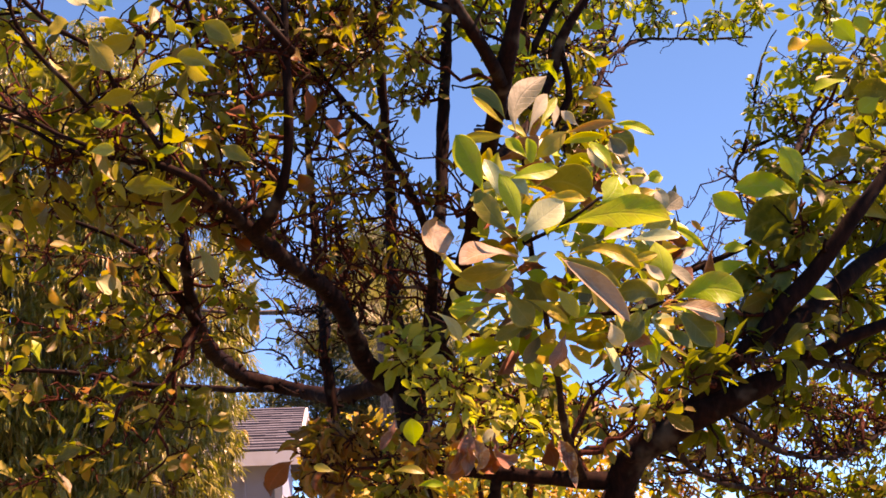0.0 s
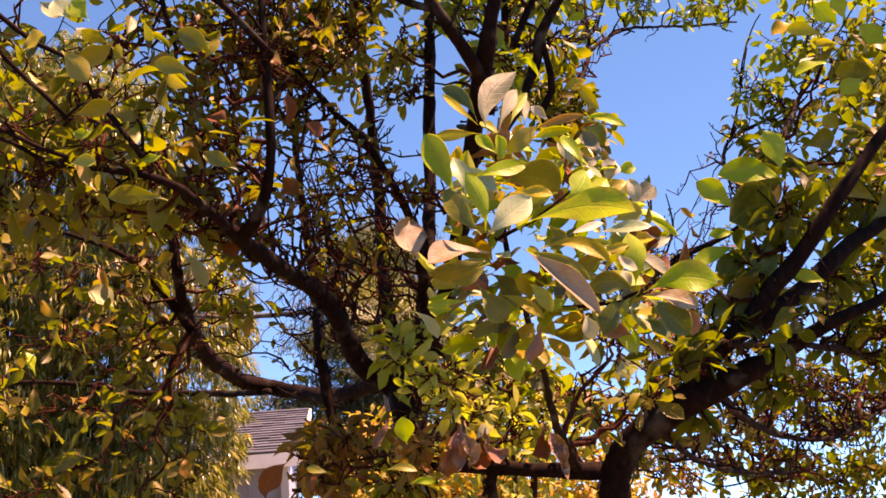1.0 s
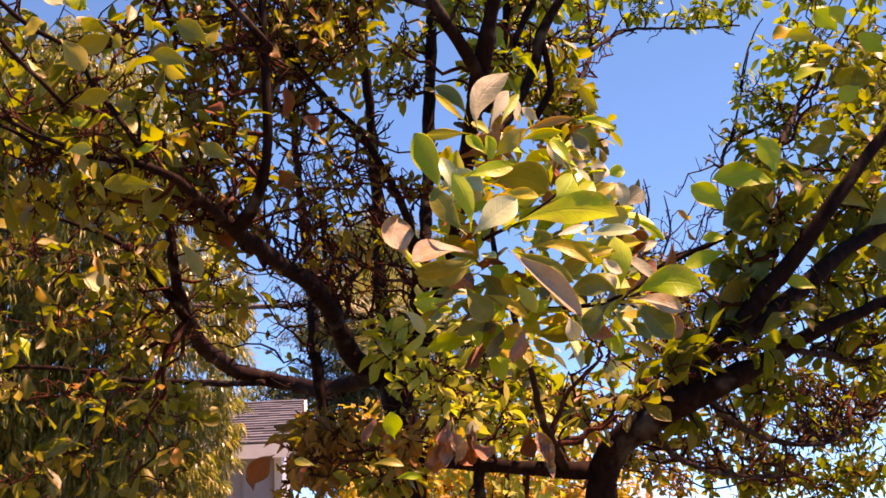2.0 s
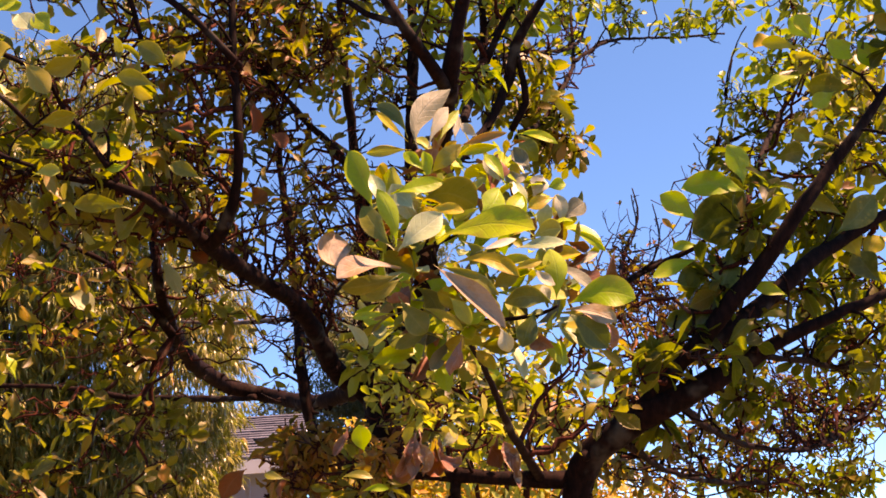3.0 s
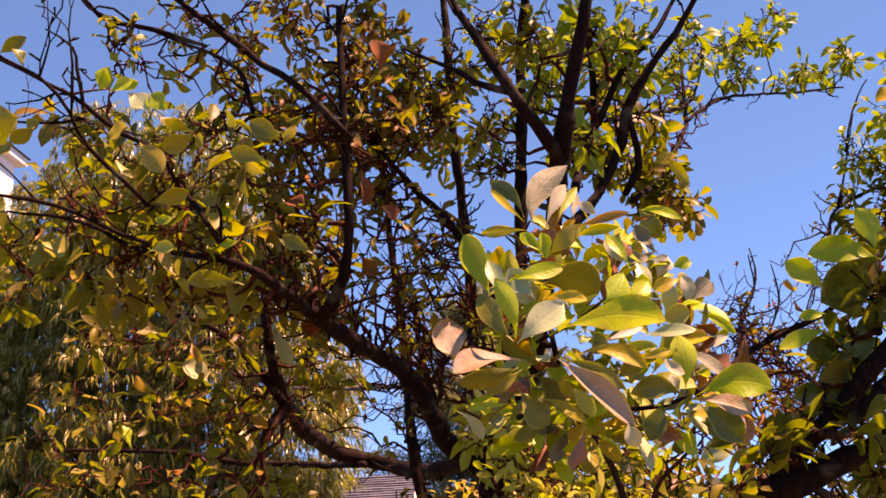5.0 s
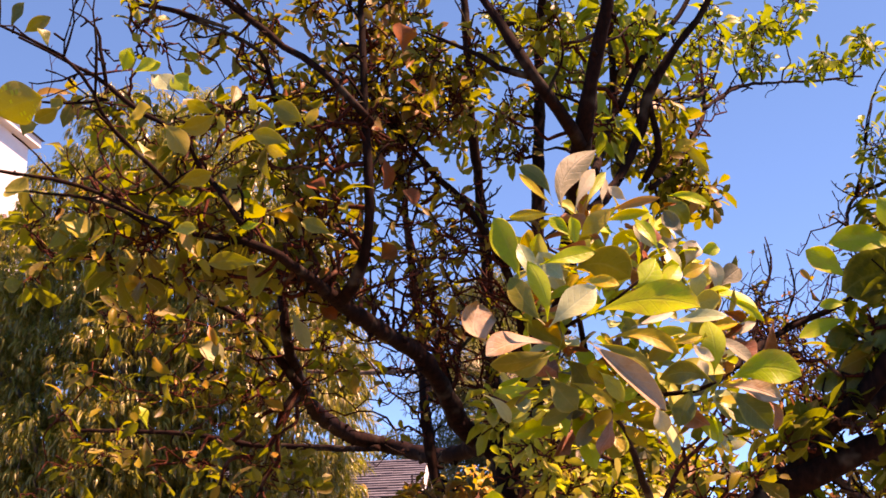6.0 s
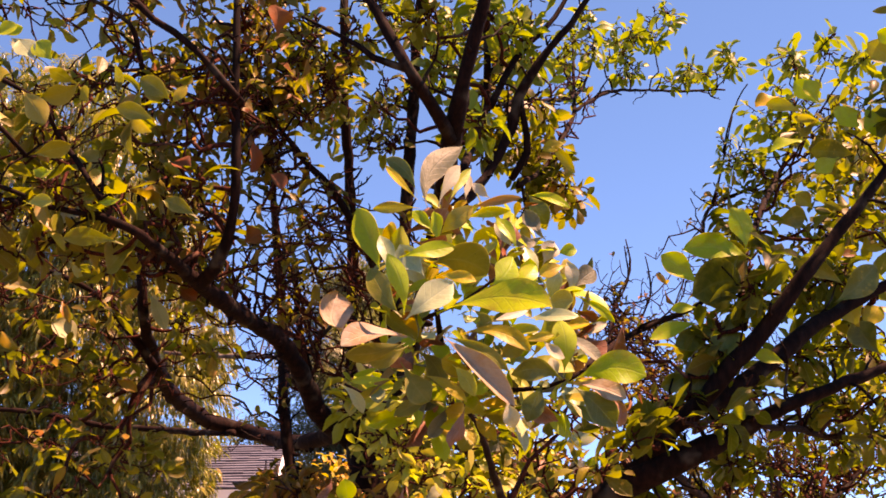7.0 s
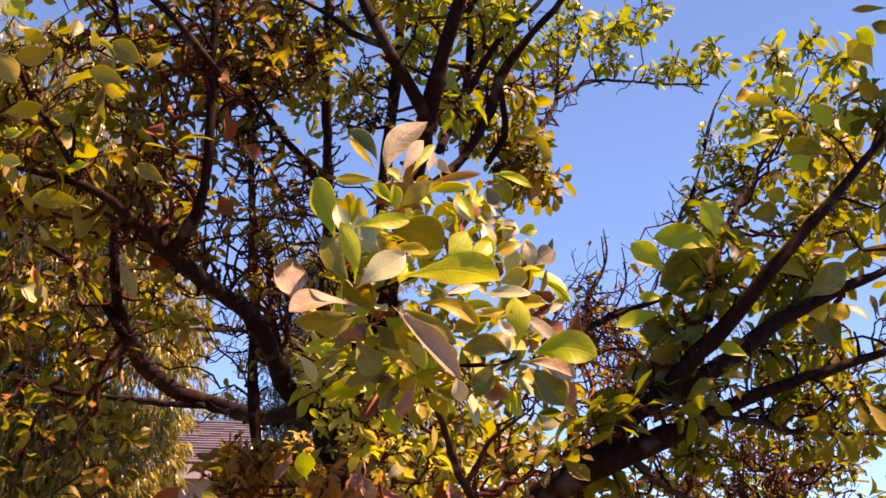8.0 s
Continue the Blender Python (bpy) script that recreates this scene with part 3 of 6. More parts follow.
limb("limb", (-0.12, 3.868, 1.847, 0.026), (-0.31, 4.053, 1.928, 0.022), (-0.431, 4.232, 2.033, 0.021), (-0.481, 4.263, 2.304, 0.021), (-0.516, 4.499, 2.584, 0.021), (-0.544, 4.52, 2.889, 0.018), (-0.551, 4.325, 3.232, 0.014), (-0.53, 4.019, 3.602, 0.01), (-0.532, 3.983, 4.122, 0.007))
limb("limb", (-0.291, 3.769, 2.216, 0.016), (-0.344, 3.815, 2.43, 0.013), (-0.384, 3.875, 2.593, 0.009), (-0.393, 3.826, 2.774, 0.006))
limb("limb", (-0.341, 3.818, 2.42, 0.009), (-0.266, 3.795, 2.505, 0.007), (-0.192, 3.778, 2.571, 0.004))
limb("limb", (-0.15, 3.925, 2.214, 0.03), (-0.19, 4.024, 2.424, 0.024), (-0.203, 4.151, 2.724, 0.021), (-0.201, 4.135, 2.977, 0.022), (-0.215, 3.983, 3.35, 0.018), (-0.216, 3.896, 3.674, 0.017), (-0.219, 3.868, 4.163, 0.012))
limb("limb", (-0.094, 3.771, 2.208, 0.025), (-0.042, 3.515, 2.391, 0.018), (-0.056, 3.262, 2.561, 0.013), (-0.148, 3.112, 2.735, 0.011), (-0.254, 3.078, 2.864, 0.009), (-0.359, 3.041, 3.001, 0.006), (-0.457, 3.013, 3.104, 0.004))
limb("limb", (-0.066, 3.878, 2.165, 0.0281), (-0.031, 4.113, 2.582, 0.0247), (0.015, 4.252, 3.134, 0.0247), (0.041, 4.238, 3.506, 0.0238), (0.069, 4.218, 3.894, 0.0213), (0.115, 4.131, 4.17, 0.0187), (0.167, 4.1, 4.6, 0.0127))
limb("limb", (-0.087, 3.825, 2.16, 0.044), (0.042, 3.542, 2.41, 0.0296), (0.139, 3.043, 2.669, 0.0243), (0.178, 2.688, 2.794, 0.0243), (0.215, 2.601, 2.906, 0.019), (0.251, 2.564, 3.03, 0.0167), (0.285, 2.521, 3.169, 0.0144), (0.345, 2.562, 3.542, 0.0106))
limb("limb", (0.175, 2.695, 2.773, 0.0184), (0.126, 2.569, 2.822, 0.016), (0.072, 2.492, 2.88, 0.0144), (0.016, 2.502, 2.997, 0.0136), (-0.03, 2.519, 3.095, 0.0112), (-0.089, 2.524, 3.226, 0.0088), (-0.191, 2.513, 3.555, 0.0064))
limb("limb", (0.072, 2.492, 2.88, 0.01), (-0.021, 2.521, 2.931, 0.008), (-0.107, 2.542, 3.005, 0.005), (-0.211, 2.563, 3.077, 0.004))
limb("limb", (0.152, 3.139, 2.7, 0.0188), (0.293, 3.299, 2.89, 0.015), (0.389, 3.351, 3.079, 0.0165), (0.416, 3.319, 3.184, 0.018), (0.499, 3.287, 3.302, 0.0142), (0.602, 3.301, 3.444, 0.0112), (0.722, 3.305, 3.625, 0.0075))
limb("limb", (0.221, 3.192, 2.877, 0.014), (0.325, 3.688, 3.323, 0.014), (0.335, 3.617, 3.541, 0.013), (0.331, 3.551, 3.739, 0.012), (0.344, 3.541, 4.096, 0.008))
limb("limb", (0.322, 3.323, 3.147, 0.012), (0.422, 3.369, 3.355, 0.011), (0.54, 3.435, 3.505, 0.009), (0.67, 3.481, 3.718, 0.006))
limb("limb", (0.382, 3.403, 2.919, 0.012), (0.441, 3.377, 3.012, 0.012), (0.429, 3.346, 3.103, 0.011), (0.423, 3.319, 3.183, 0.008))
limb("twig", (0.347, 3.415, 3.196, 0.006), (0.536, 3.975, 3.464, 0.007), (0.769, 4.538, 3.739, 0.008), (0.871, 4.699, 3.919, 0.006), (0.935, 4.728, 4.165, 0.004))
limb("twig", (0.42, 3.601, 2.968, 0.01), (0.555, 3.871, 3.144, 0.009), (0.664, 4.22, 3.395, 0.01), (0.773, 4.563, 3.665, 0.009), (0.815, 4.792, 3.943, 0.008), (0.84, 4.897, 4.272, 0.006))
limb("twig", (0.775, 4.559, 3.677, 0.008), (1, 4.916, 3.933, 0.008), (1.238, 5.206, 4.075, 0.006), (1.487, 5.41, 4.159, 0.007), (1.756, 5.52, 4.212, 0.005))
limb("limb", (0.411, 3.57, 0.063, 0.0541), (0.455, 3.262, 1.209, 0.0454), (0.451, 3.096, 1.636, 0.0415), (0.473, 3.058, 1.778, 0.0404), (0.584, 2.985, 1.859, 0.0382), (0.728, 2.916, 1.921, 0.0339), (0.881, 2.898, 1.987, 0.0251), (1.005, 2.882, 2.048, 0.0207), (1.17, 2.865, 2.111, 0.0155), (1.578, 2.931, 2.251, 0.0087), label="thick dark brown second stem")
limb("limb", (0.6, 2.983, 1.866, 0.0252), (0.747, 2.891, 2.015, 0.0234), (0.858, 2.808, 2.131, 0.0225), (0.967, 2.779, 2.241, 0.0207), (1.076, 2.746, 2.365, 0.0189), (1.187, 2.764, 2.491, 0.0153), (1.446, 2.789, 2.784, 0.009))
limb("limb", (0.794, 2.88, 2.057, 0.0216), (0.981, 2.957, 2.156, 0.0243), (1.147, 3.028, 2.278, 0.0229), (1.301, 3.105, 2.375, 0.0203), (1.643, 3.166, 2.536, 0.0108))
limb("limb", (0.44, 3.068, 1.742, 0.026), (0.277, 3.064, 1.757, 0.022), (0.123, 3.058, 1.778, 0.02), (-0.034, 3.156, 1.799, 0.015), (-0.183, 3.248, 1.843, 0.009))
limb("limb", (0.122, 3.059, 1.774, 0.016), (0.119, 3.16, 1.59, 0.018), (0.185, 3.292, 1.292, 0.02), (0.422, 3.377, 0.897, 0.024))
limb("limb", (0.947, 2.842, 2.274, 0.011), (1.311, 3.992, 2.797, 0.013), (1.604, 4.596, 3.23, 0.013), (1.783, 4.837, 3.479, 0.01), (1.992, 5.05, 3.826, 0.007))
limb("limb", (0.973, 2.89, 2.02, 0.009), (1.209, 3.294, 2.057, 0.009), (1.445, 3.602, 2.066, 0.008), (1.786, 3.803, 2.091, 0.006))
limb("limb", (0.728, 2.916, 1.921, 0.012), (0.91, 3.344, 1.871, 0.01), (1.163, 3.867, 1.85, 0.01), (1.459, 4.282, 1.848, 0.01), (1.729, 4.571, 1.926, 0.009), (1.959, 4.738, 2.076, 0.006))
limb("limb", (0.568, 2.988, 1.845, 0.012), (0.756, 3.471, 1.784, 0.009), (1.032, 4.101, 1.751, 0.009), (1.425, 4.725, 1.74, 0.008))
limb("twig", (0.481, 2.922, 2.159, 0.01), (0.659, 3.203, 2.31, 0.01), (0.802, 3.293, 2.394, 0.009), (0.927, 3.288, 2.442, 0.008), (1.038, 3.273, 2.515, 0.004))
limb("twig", (0.929, 5.001, 2.69, 0.007), (1.065, 5.538, 3.019, 0.006), (1.186, 5.689, 3.233, 0.006), (1.182, 5.732, 3.423, 0.003))
limb("twig", (1.064, 5.543, 3.005, 0.005), (1.255, 5.647, 3.058, 0.004), (1.391, 5.721, 3.188, 0.003), (1.505, 5.781, 3.354, 0.003))
limb("twig", (0.752, 5.011, 2.618, 0.006), (0.924, 5.541, 2.975, 0.005), (1.042, 5.702, 3.159, 0.003))
limb("twig", (1.587, 5.094, 3.672, 0.005), (1.611, 5.063, 3.781, 0.005), (1.697, 5.113, 3.97, 0.004), (1.751, 5.091, 4.045, 0.003))
limb("twig", (1.318, 4.389, 2.909, 0.008), (1.403, 4.925, 3.204, 0.008), (1.522, 5.171, 3.418, 0.008), (1.687, 5.148, 3.483, 0.007), (1.857, 5.125, 3.545, 0.005))
limb("twig", (1.522, 5.171, 3.418, 0.006), (1.571, 5.124, 3.569, 0.005), (1.602, 5.082, 3.706, 0.004), (1.636, 5.04, 3.843, 0.003))
limb("twig", (1.079, 5.599, 2.727, 0.007), (1.198, 5.642, 2.92, 0.006), (1.289, 5.685, 3.119, 0.005), (1.261, 5.632, 3.294, 0.003))
limb("twig", (1.184, 5.651, 2.891, 0.006), (1.362, 5.621, 2.98, 0.004), (1.472, 5.662, 3.18, 0.003), (1.5, 5.626, 3.297, 0.003))
limb("twig", (1.037, 5.707, 2.716, 0.007), (1.061, 5.628, 2.976, 0.006), (1.166, 5.67, 3.176, 0.005), (1.147, 5.617, 3.352, 0.003))
limb("twig", (-0.476, 4.408, 2.534, 0.01), (-0.749, 4.896, 2.645, 0.011), (-0.949, 4.992, 2.673, 0.01), (-1.147, 4.988, 2.689, 0.007), label="pale grey dead branch")
limb("limb", (0.355, 3.065, 1.753, 0.015), (0.262, 2.525, 1.836, 0.009), (0.208, 2.093, 1.904, 0.006), (0.16, 1.72, 1.942, 0.005), (0.133, 1.553, 1.985, 0.004), (0.123, 1.534, 2.058, 0.004), (0.129, 1.588, 2.165, 0.003), (0.139, 1.611, 2.234, 0.002), sprout=False)
limb("twig", (0.138, 1.572, 1.917, 0.003), (0.21, 1.524, 1.9, 0.003), (0.269, 1.494, 1.899, 0.003), (0.297, 1.471, 1.905, 0.002), sprout=False)
limb("twig", (0.109, 1.409, 1.981, 0.003), (0.164, 1.394, 1.998, 0.002), (0.212, 1.395, 2.036, 0.002), (0.253, 1.413, 2.044, 0.002), sprout=False)
limb("twig", (0.176, 1.833, 1.905, 0.004), (0.102, 1.778, 1.918, 0.003), (0.037, 1.775, 1.93, 0.002), (-0.027, 1.767, 1.96, 0.002), sprout=False)
limb("twig", (-0.765, 2.595, 3.162, 0.005), (-0.899, 2.566, 3.217, 0.007), (-1.05, 2.539, 3.259, 0.006), (-1.116, 2.5, 3.361, 0.005))
limb("limb", (-0.372, 2.621, 2.86, 0.0097), (-0.492, 2.568, 2.992, 0.009), (-0.602, 2.58, 3.088, 0.009), (-0.743, 2.578, 3.219, 0.009), (-0.871, 2.532, 3.326, 0.006), (-1.01, 2.473, 3.471, 0.0037))
limb("twig", (-0.637, 2.685, 2.921, 0.006), (-0.662, 2.643, 3.042, 0.007), (-0.686, 2.621, 3.103, 0.006), (-0.781, 2.595, 3.155, 0.005), (-0.914, 2.564, 3.218, 0.004))
limb("limb", (-0.652, 2.394, 2.517, 0.008), (-0.778, 2.427, 2.705, 0.006), (-0.783, 2.312, 2.734, 0.005), (-0.865, 2.29, 2.779, 0.006), (-0.946, 2.262, 2.843, 0.006), (-1.027, 2.236, 2.901, 0.004), (-1.154, 2.203, 2.97, 0.003))
limb("twig", (-0.794, 2.29, 2.587, 0.005), (-0.895, 2.19, 2.697, 0.005), (-0.913, 2.116, 2.756, 0.004), (-0.976, 2.083, 2.837, 0.004), (-1.085, 2.002, 2.883, 0.003), (-1.181, 1.98, 2.916, 0.002))
limb("twig", (-0.91, 2.119, 2.75, 0.003), (-0.896, 2.085, 2.859, 0.003), (-0.899, 2.061, 2.932, 0.002), (-0.873, 2.034, 3.028, 0.001))
limb("twig", (-0.974, 2.084, 2.835, 0.003), (-0.945, 2.063, 2.909, 0.002), (-0.94, 2.033, 3.006, 0.001))
limb("twig", (-0.801, 2.318, 2.499, 0.005), (-0.982, 2.219, 2.576, 0.005), (-1.071, 2.152, 2.586, 0.004), (-1.181, 2.083, 2.595, 0.003))
limb("twig", (-1.02, 2.212, 2.584, 0.003), (-1.055, 2.139, 2.634, 0.002), (-1.102, 2.119, 2.678, 0.002))
limb("twig", (-0.951, 2.266, 2.831, 0.005), (-0.959, 2.233, 2.928, 0.004), (-0.964, 2.216, 2.98, 0.003), (-1.026, 2.196, 3.024, 0.002))
limb("twig", (-0.949, 2.27, 2.818, 0.004), (-1.064, 2.263, 2.81, 0.003), (-1.17, 2.248, 2.829, 0.002))

# eight unseen boughs above and to the right, added to shade the crown
bough((-0.322, 2.601, 3.896), (0.432, 0.5, 0.199), 18, 4, 0.105, "mixed")
bough((0.516, 2.875, 3.916), (0.459, 0.5, 0.212), 18, 4, 0.105, "mixed")
bough((-1.003, 2.543, 3.903), (0.399, 0.5, 0.199), 15, 4, 0.105, "mixed")
bough((1.868, 3.116, 3.882), (0.561, 0.6, 0.374), 30, 5, 0.12, "mixed")
bough((1.003, 3.176, 4.431), (0.592, 0.6, 0.316), 51, 5, 0.12, "mixed")
bough((0.117, 3.166, 4.468), (0.592, 0.6, 0.316), 33, 5, 0.12, "mixed")
bough((-0.733, 3.014, 4.263), (0.561, 0.6, 0.299), 18, 5, 0.12, "mixed")
bough((2.22, 3.572, 2.949), (0.316, 0.5, 0.493), 39, 5, 0.12, "mixed")
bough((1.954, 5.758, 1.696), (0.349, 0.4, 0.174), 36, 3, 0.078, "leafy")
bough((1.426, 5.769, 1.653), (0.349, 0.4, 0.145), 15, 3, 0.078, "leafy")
bough((-1.085, 2.732, 2.996), (0.202, 0.35, 0.14), 7, 4, 0.105, "mixed")
bough((-0.864, 2.826, 3.031), (0.209, 0.35, 0.129), 4, 4, 0.085, "mixed")
bough((-1.036, 2.602, 2.707), (0.174, 0.3, 0.102), 6, 4, 0.11, "mixed")
bough((-0.832, 2.698, 2.736), (0.181, 0.3, 0.105), 4, 4, 0.085, "mixed")
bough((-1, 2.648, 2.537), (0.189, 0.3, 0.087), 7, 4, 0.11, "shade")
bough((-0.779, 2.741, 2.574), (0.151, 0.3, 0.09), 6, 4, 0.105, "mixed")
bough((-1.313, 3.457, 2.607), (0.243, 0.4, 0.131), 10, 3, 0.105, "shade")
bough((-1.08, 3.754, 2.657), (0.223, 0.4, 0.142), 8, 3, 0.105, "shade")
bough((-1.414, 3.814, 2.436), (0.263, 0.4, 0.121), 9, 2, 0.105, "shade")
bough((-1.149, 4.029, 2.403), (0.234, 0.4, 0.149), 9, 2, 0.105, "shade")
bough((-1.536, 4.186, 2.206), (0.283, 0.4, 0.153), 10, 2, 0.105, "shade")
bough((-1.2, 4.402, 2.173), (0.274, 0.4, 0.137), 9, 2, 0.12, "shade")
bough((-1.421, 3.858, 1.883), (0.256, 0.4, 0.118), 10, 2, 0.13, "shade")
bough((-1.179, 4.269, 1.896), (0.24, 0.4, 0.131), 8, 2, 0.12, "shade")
bough((-0.842, 4.081, 2.598), (0.131, 0.3, 0.109), 9, 2, 0.11, "mixed")
bough((-1.365, 2.825, 2.646), (0.14, 0.4, 0.311), 8, 4, 0.105, "mixed")
bough((-1.76, 3.757, 2.259), (0.177, 0.4, 0.394), 12, 3, 0.105, "shade")
bough((-0.608, 2.837, 2.99), (0.129, 0.3, 0.145), 15, 3, 0.074, "warm")
bough((-0.633, 2.891, 2.788), (0.113, 0.3, 0.113), 11, 3, 0.074, "warm")
bough((-0.511, 3.026, 3.057), (0.137, 0.35, 0.154), 19, 3, 0.074, "warm")
bough((-0.349, 3.115, 3.111), (0.141, 0.35, 0.159), 19, 3, 0.074, "warm")
shoots((-0.485, 3.187, 2.843), (0.124, 0.3, 0.124), 14, 1, 0.074, "warm", bare=0.6, thick=1.15)
shoots((-0.368, 3.395, 2.838), (0.149, 0.3, 0.149), 17, 1, 0.074, "warm", bare=0.7, thick=1.15)
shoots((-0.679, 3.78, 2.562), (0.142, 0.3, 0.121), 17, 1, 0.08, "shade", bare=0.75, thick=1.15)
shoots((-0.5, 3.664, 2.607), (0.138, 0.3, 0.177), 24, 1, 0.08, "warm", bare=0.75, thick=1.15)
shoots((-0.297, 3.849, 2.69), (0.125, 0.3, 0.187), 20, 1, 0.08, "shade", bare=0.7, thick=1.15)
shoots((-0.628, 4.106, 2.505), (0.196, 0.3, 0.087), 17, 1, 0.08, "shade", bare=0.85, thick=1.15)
shoots((-0.529, 3.132, 2.66), (0.103, 0.25, 0.137), 20, 1, 0.08, "warm", bare=0.7, thick=1.15)
shoots((-0.348, 3.54, 2.686), (0.134, 0.3, 0.154), 24, 0, 0.08, "warm", thick=1.15)
bough((-0.375, 3.161, 2.941), (0.106, 0.3, 0.159), 17, 1, 0.074, "warm", bare=0.5, thick=1.1)
bough((-0.267, 3.672, 3.351), (0.166, 0.26, 0.166), 18, 3, 0.088, "mixed")
bough((-0.124, 4.274, 3.421), (0.143, 0.3, 0.143), 14, 2, 0.09, "shade", bare=0.5, thick=1.1)
bough((-0.8, 2.842, 3.365), (0.188, 0.35, 0.12), 19, 3, 0.074, "warm")
bough((-0.956, 2.477, 3.151), (0.135, 0.3, 0.075), 6, 2, 0.074, "mixed")
bough((-0.562, 2.868, 3.346), (0.137, 0.3, 0.12), 15, 3, 0.074, "warm")
bough((-0.356, 3.075, 3.411), (0.163, 0.35, 0.145), 21, 4, 0.074, "warm")
bough((-0.226, 3.243, 3.253), (0.149, 0.35, 0.168), 16, 4, 0.074, "mixed")
bough((-0.472, 3.136, 3.194), (0.145, 0.35, 0.145), 15, 3, 0.074, "mixed")
bough((-0.698, 3.02, 3.17), (0.141, 0.3, 0.106), 12, 4, 0.074, "mixed")
bough((-0.066, 4.083, 3.948), (0.191, 0.35, 0.167), 15, 4, 0.074, "bright")
bough((0.208, 4.143, 3.835), (0.167, 0.35, 0.215), 24, 4, 0.1, "bright")
bough((-0.11, 4.206, 3.564), (0.167, 0.3, 0.143), 10, 3, 0.074, "mixed")
bough((0.476, 4.15, 3.882), (0.167, 0.35, 0.167), 21, 4, 0.1, "bright")
bough((0.341, 3.9, 3.323), (0.131, 0.3, 0.196), 18, 3, 0.1, "shade")
bough((0.521, 3.961, 3.183), (0.131, 0.28, 0.109), 15, 4, 0.098, "mixed")
bough((0.594, 4.01, 3.053), (0.131, 0.28, 0.087), 15, 4, 0.098, "shade")
bough((0.856, 4.754, 4.068), (0.162, 0.33, 0.189), 18, 4, 0.09, "bright")
bough((1.129, 5.036, 4.243), (0.2, 0.34, 0.171), 21, 5, 0.09, "bright")
bough((1.335, 5.102, 4.414), (0.145, 0.28, 0.116), 9, 4, 0.09, "bright")
shoots((0.833, 4.636, 3.777), (0.13, 0.25, 0.078), 15, 1, 0.073, "mixed", bare=0.8)
bough((1.502, 5.297, 4.183), (0.148, 0.17, 0.065), 8, 4, 0.105, "bright")
bough((1.746, 5.381, 4.311), (0.105, 0.17, 0.09), 6, 5, 0.11, "bright")
bough((1.908, 4.983, 3.868), (0.224, 0.42, 0.196), 20, 5, 0.105, "bright")
bough((2.019, 4.657, 3.539), (0.208, 0.42, 0.234), 30, 5, 0.11, "mixed")
bough((1.741, 4.888, 3.449), (0.162, 0.42, 0.135), 16, 4, 0.1, "leafy")
bough((1.632, 5.138, 3.675), (0.063, 0.21, 0.128), 6, 3, 0.09, "bright")
bough((1.565, 5.2, 3.443), (0.071, 0.21, 0.1), 6, 3, 0.09, "mixed")
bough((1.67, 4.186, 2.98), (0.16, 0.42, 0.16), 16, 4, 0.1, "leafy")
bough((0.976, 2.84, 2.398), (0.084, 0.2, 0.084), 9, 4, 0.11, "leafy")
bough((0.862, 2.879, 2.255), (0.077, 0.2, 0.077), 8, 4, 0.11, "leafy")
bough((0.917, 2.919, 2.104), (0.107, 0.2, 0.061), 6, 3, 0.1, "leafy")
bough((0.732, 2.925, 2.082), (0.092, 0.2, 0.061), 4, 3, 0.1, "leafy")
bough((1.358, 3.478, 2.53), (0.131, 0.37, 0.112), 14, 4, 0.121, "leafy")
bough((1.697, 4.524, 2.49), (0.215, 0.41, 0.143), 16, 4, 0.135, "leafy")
bough((1.926, 3.971, 3.008), (0.24, 0.53, 0.392), 28, 4, 0.135, "mixed")
bough((1.536, 3.351, 2.229), (0.194, 0.4, 0.265), 18, 4, 0.11, "mixed")
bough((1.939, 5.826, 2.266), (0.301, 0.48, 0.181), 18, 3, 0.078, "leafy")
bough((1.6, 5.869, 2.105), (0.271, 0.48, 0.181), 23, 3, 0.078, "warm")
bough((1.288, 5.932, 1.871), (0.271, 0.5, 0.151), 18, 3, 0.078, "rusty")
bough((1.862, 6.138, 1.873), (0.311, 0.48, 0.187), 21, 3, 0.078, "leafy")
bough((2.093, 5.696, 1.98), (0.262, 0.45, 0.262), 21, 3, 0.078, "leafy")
shoots((1.075, 5.77, 2.477), (0.211, 0.41, 0.151), 24, 1, 0.094, "warm", bare=0.65, thick=1.5)
shoots((1.024, 5.715, 2.683), (0.181, 0.42, 0.12), 15, 1, 0.098, "warm", bare=0.7, thick=1.15)
bough((2.052, 4.688, 1.875), (0.263, 0.4, 0.286), 14, 4, 0.1, "leafy")
bough((0.887, 5.305, 1.893), (0.162, 0.42, 0.135), 20, 2, 0.111, "warm", bare=0.4)
bough((1.369, 5.12, 1.81), (0.208, 0.36, 0.13), 10, 3, 0.078, "leafy")
bough((0.678, 3.41, 2.01), (0.106, 0.2, 0.071), 6, 3, 0.09, "shade")
bough((0.621, 2.752, 1.956), (0.114, 0.15, 0.071), 2, 3, 0.11, "leafy")
bough((0.766, 2.739, 2.005), (0.1, 0.15, 0.071), 3, 3, 0.11, "leafy")
bough((0.494, 2.722, 1.873), (0.084, 0.15, 0.056), 2, 2, 0.1, "shade")
bough((-0.526, 2.835, 2.611), (0.093, 0.25, 0.109), 12, 2, 0.085, "warm", bare=0.4, thick=1.2)
shoots((-0.43, 3.038, 2.625), (0.083, 0.25, 0.166), 20, 1, 0.08, "warm", bare=0.6, thick=1.3)
bough((-0.639, 3.258, 2.577), (0.106, 0.25, 0.106), 17, 2, 0.09, "shade", bare=0.4, thick=1.2)
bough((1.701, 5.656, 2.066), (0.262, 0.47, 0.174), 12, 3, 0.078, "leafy")
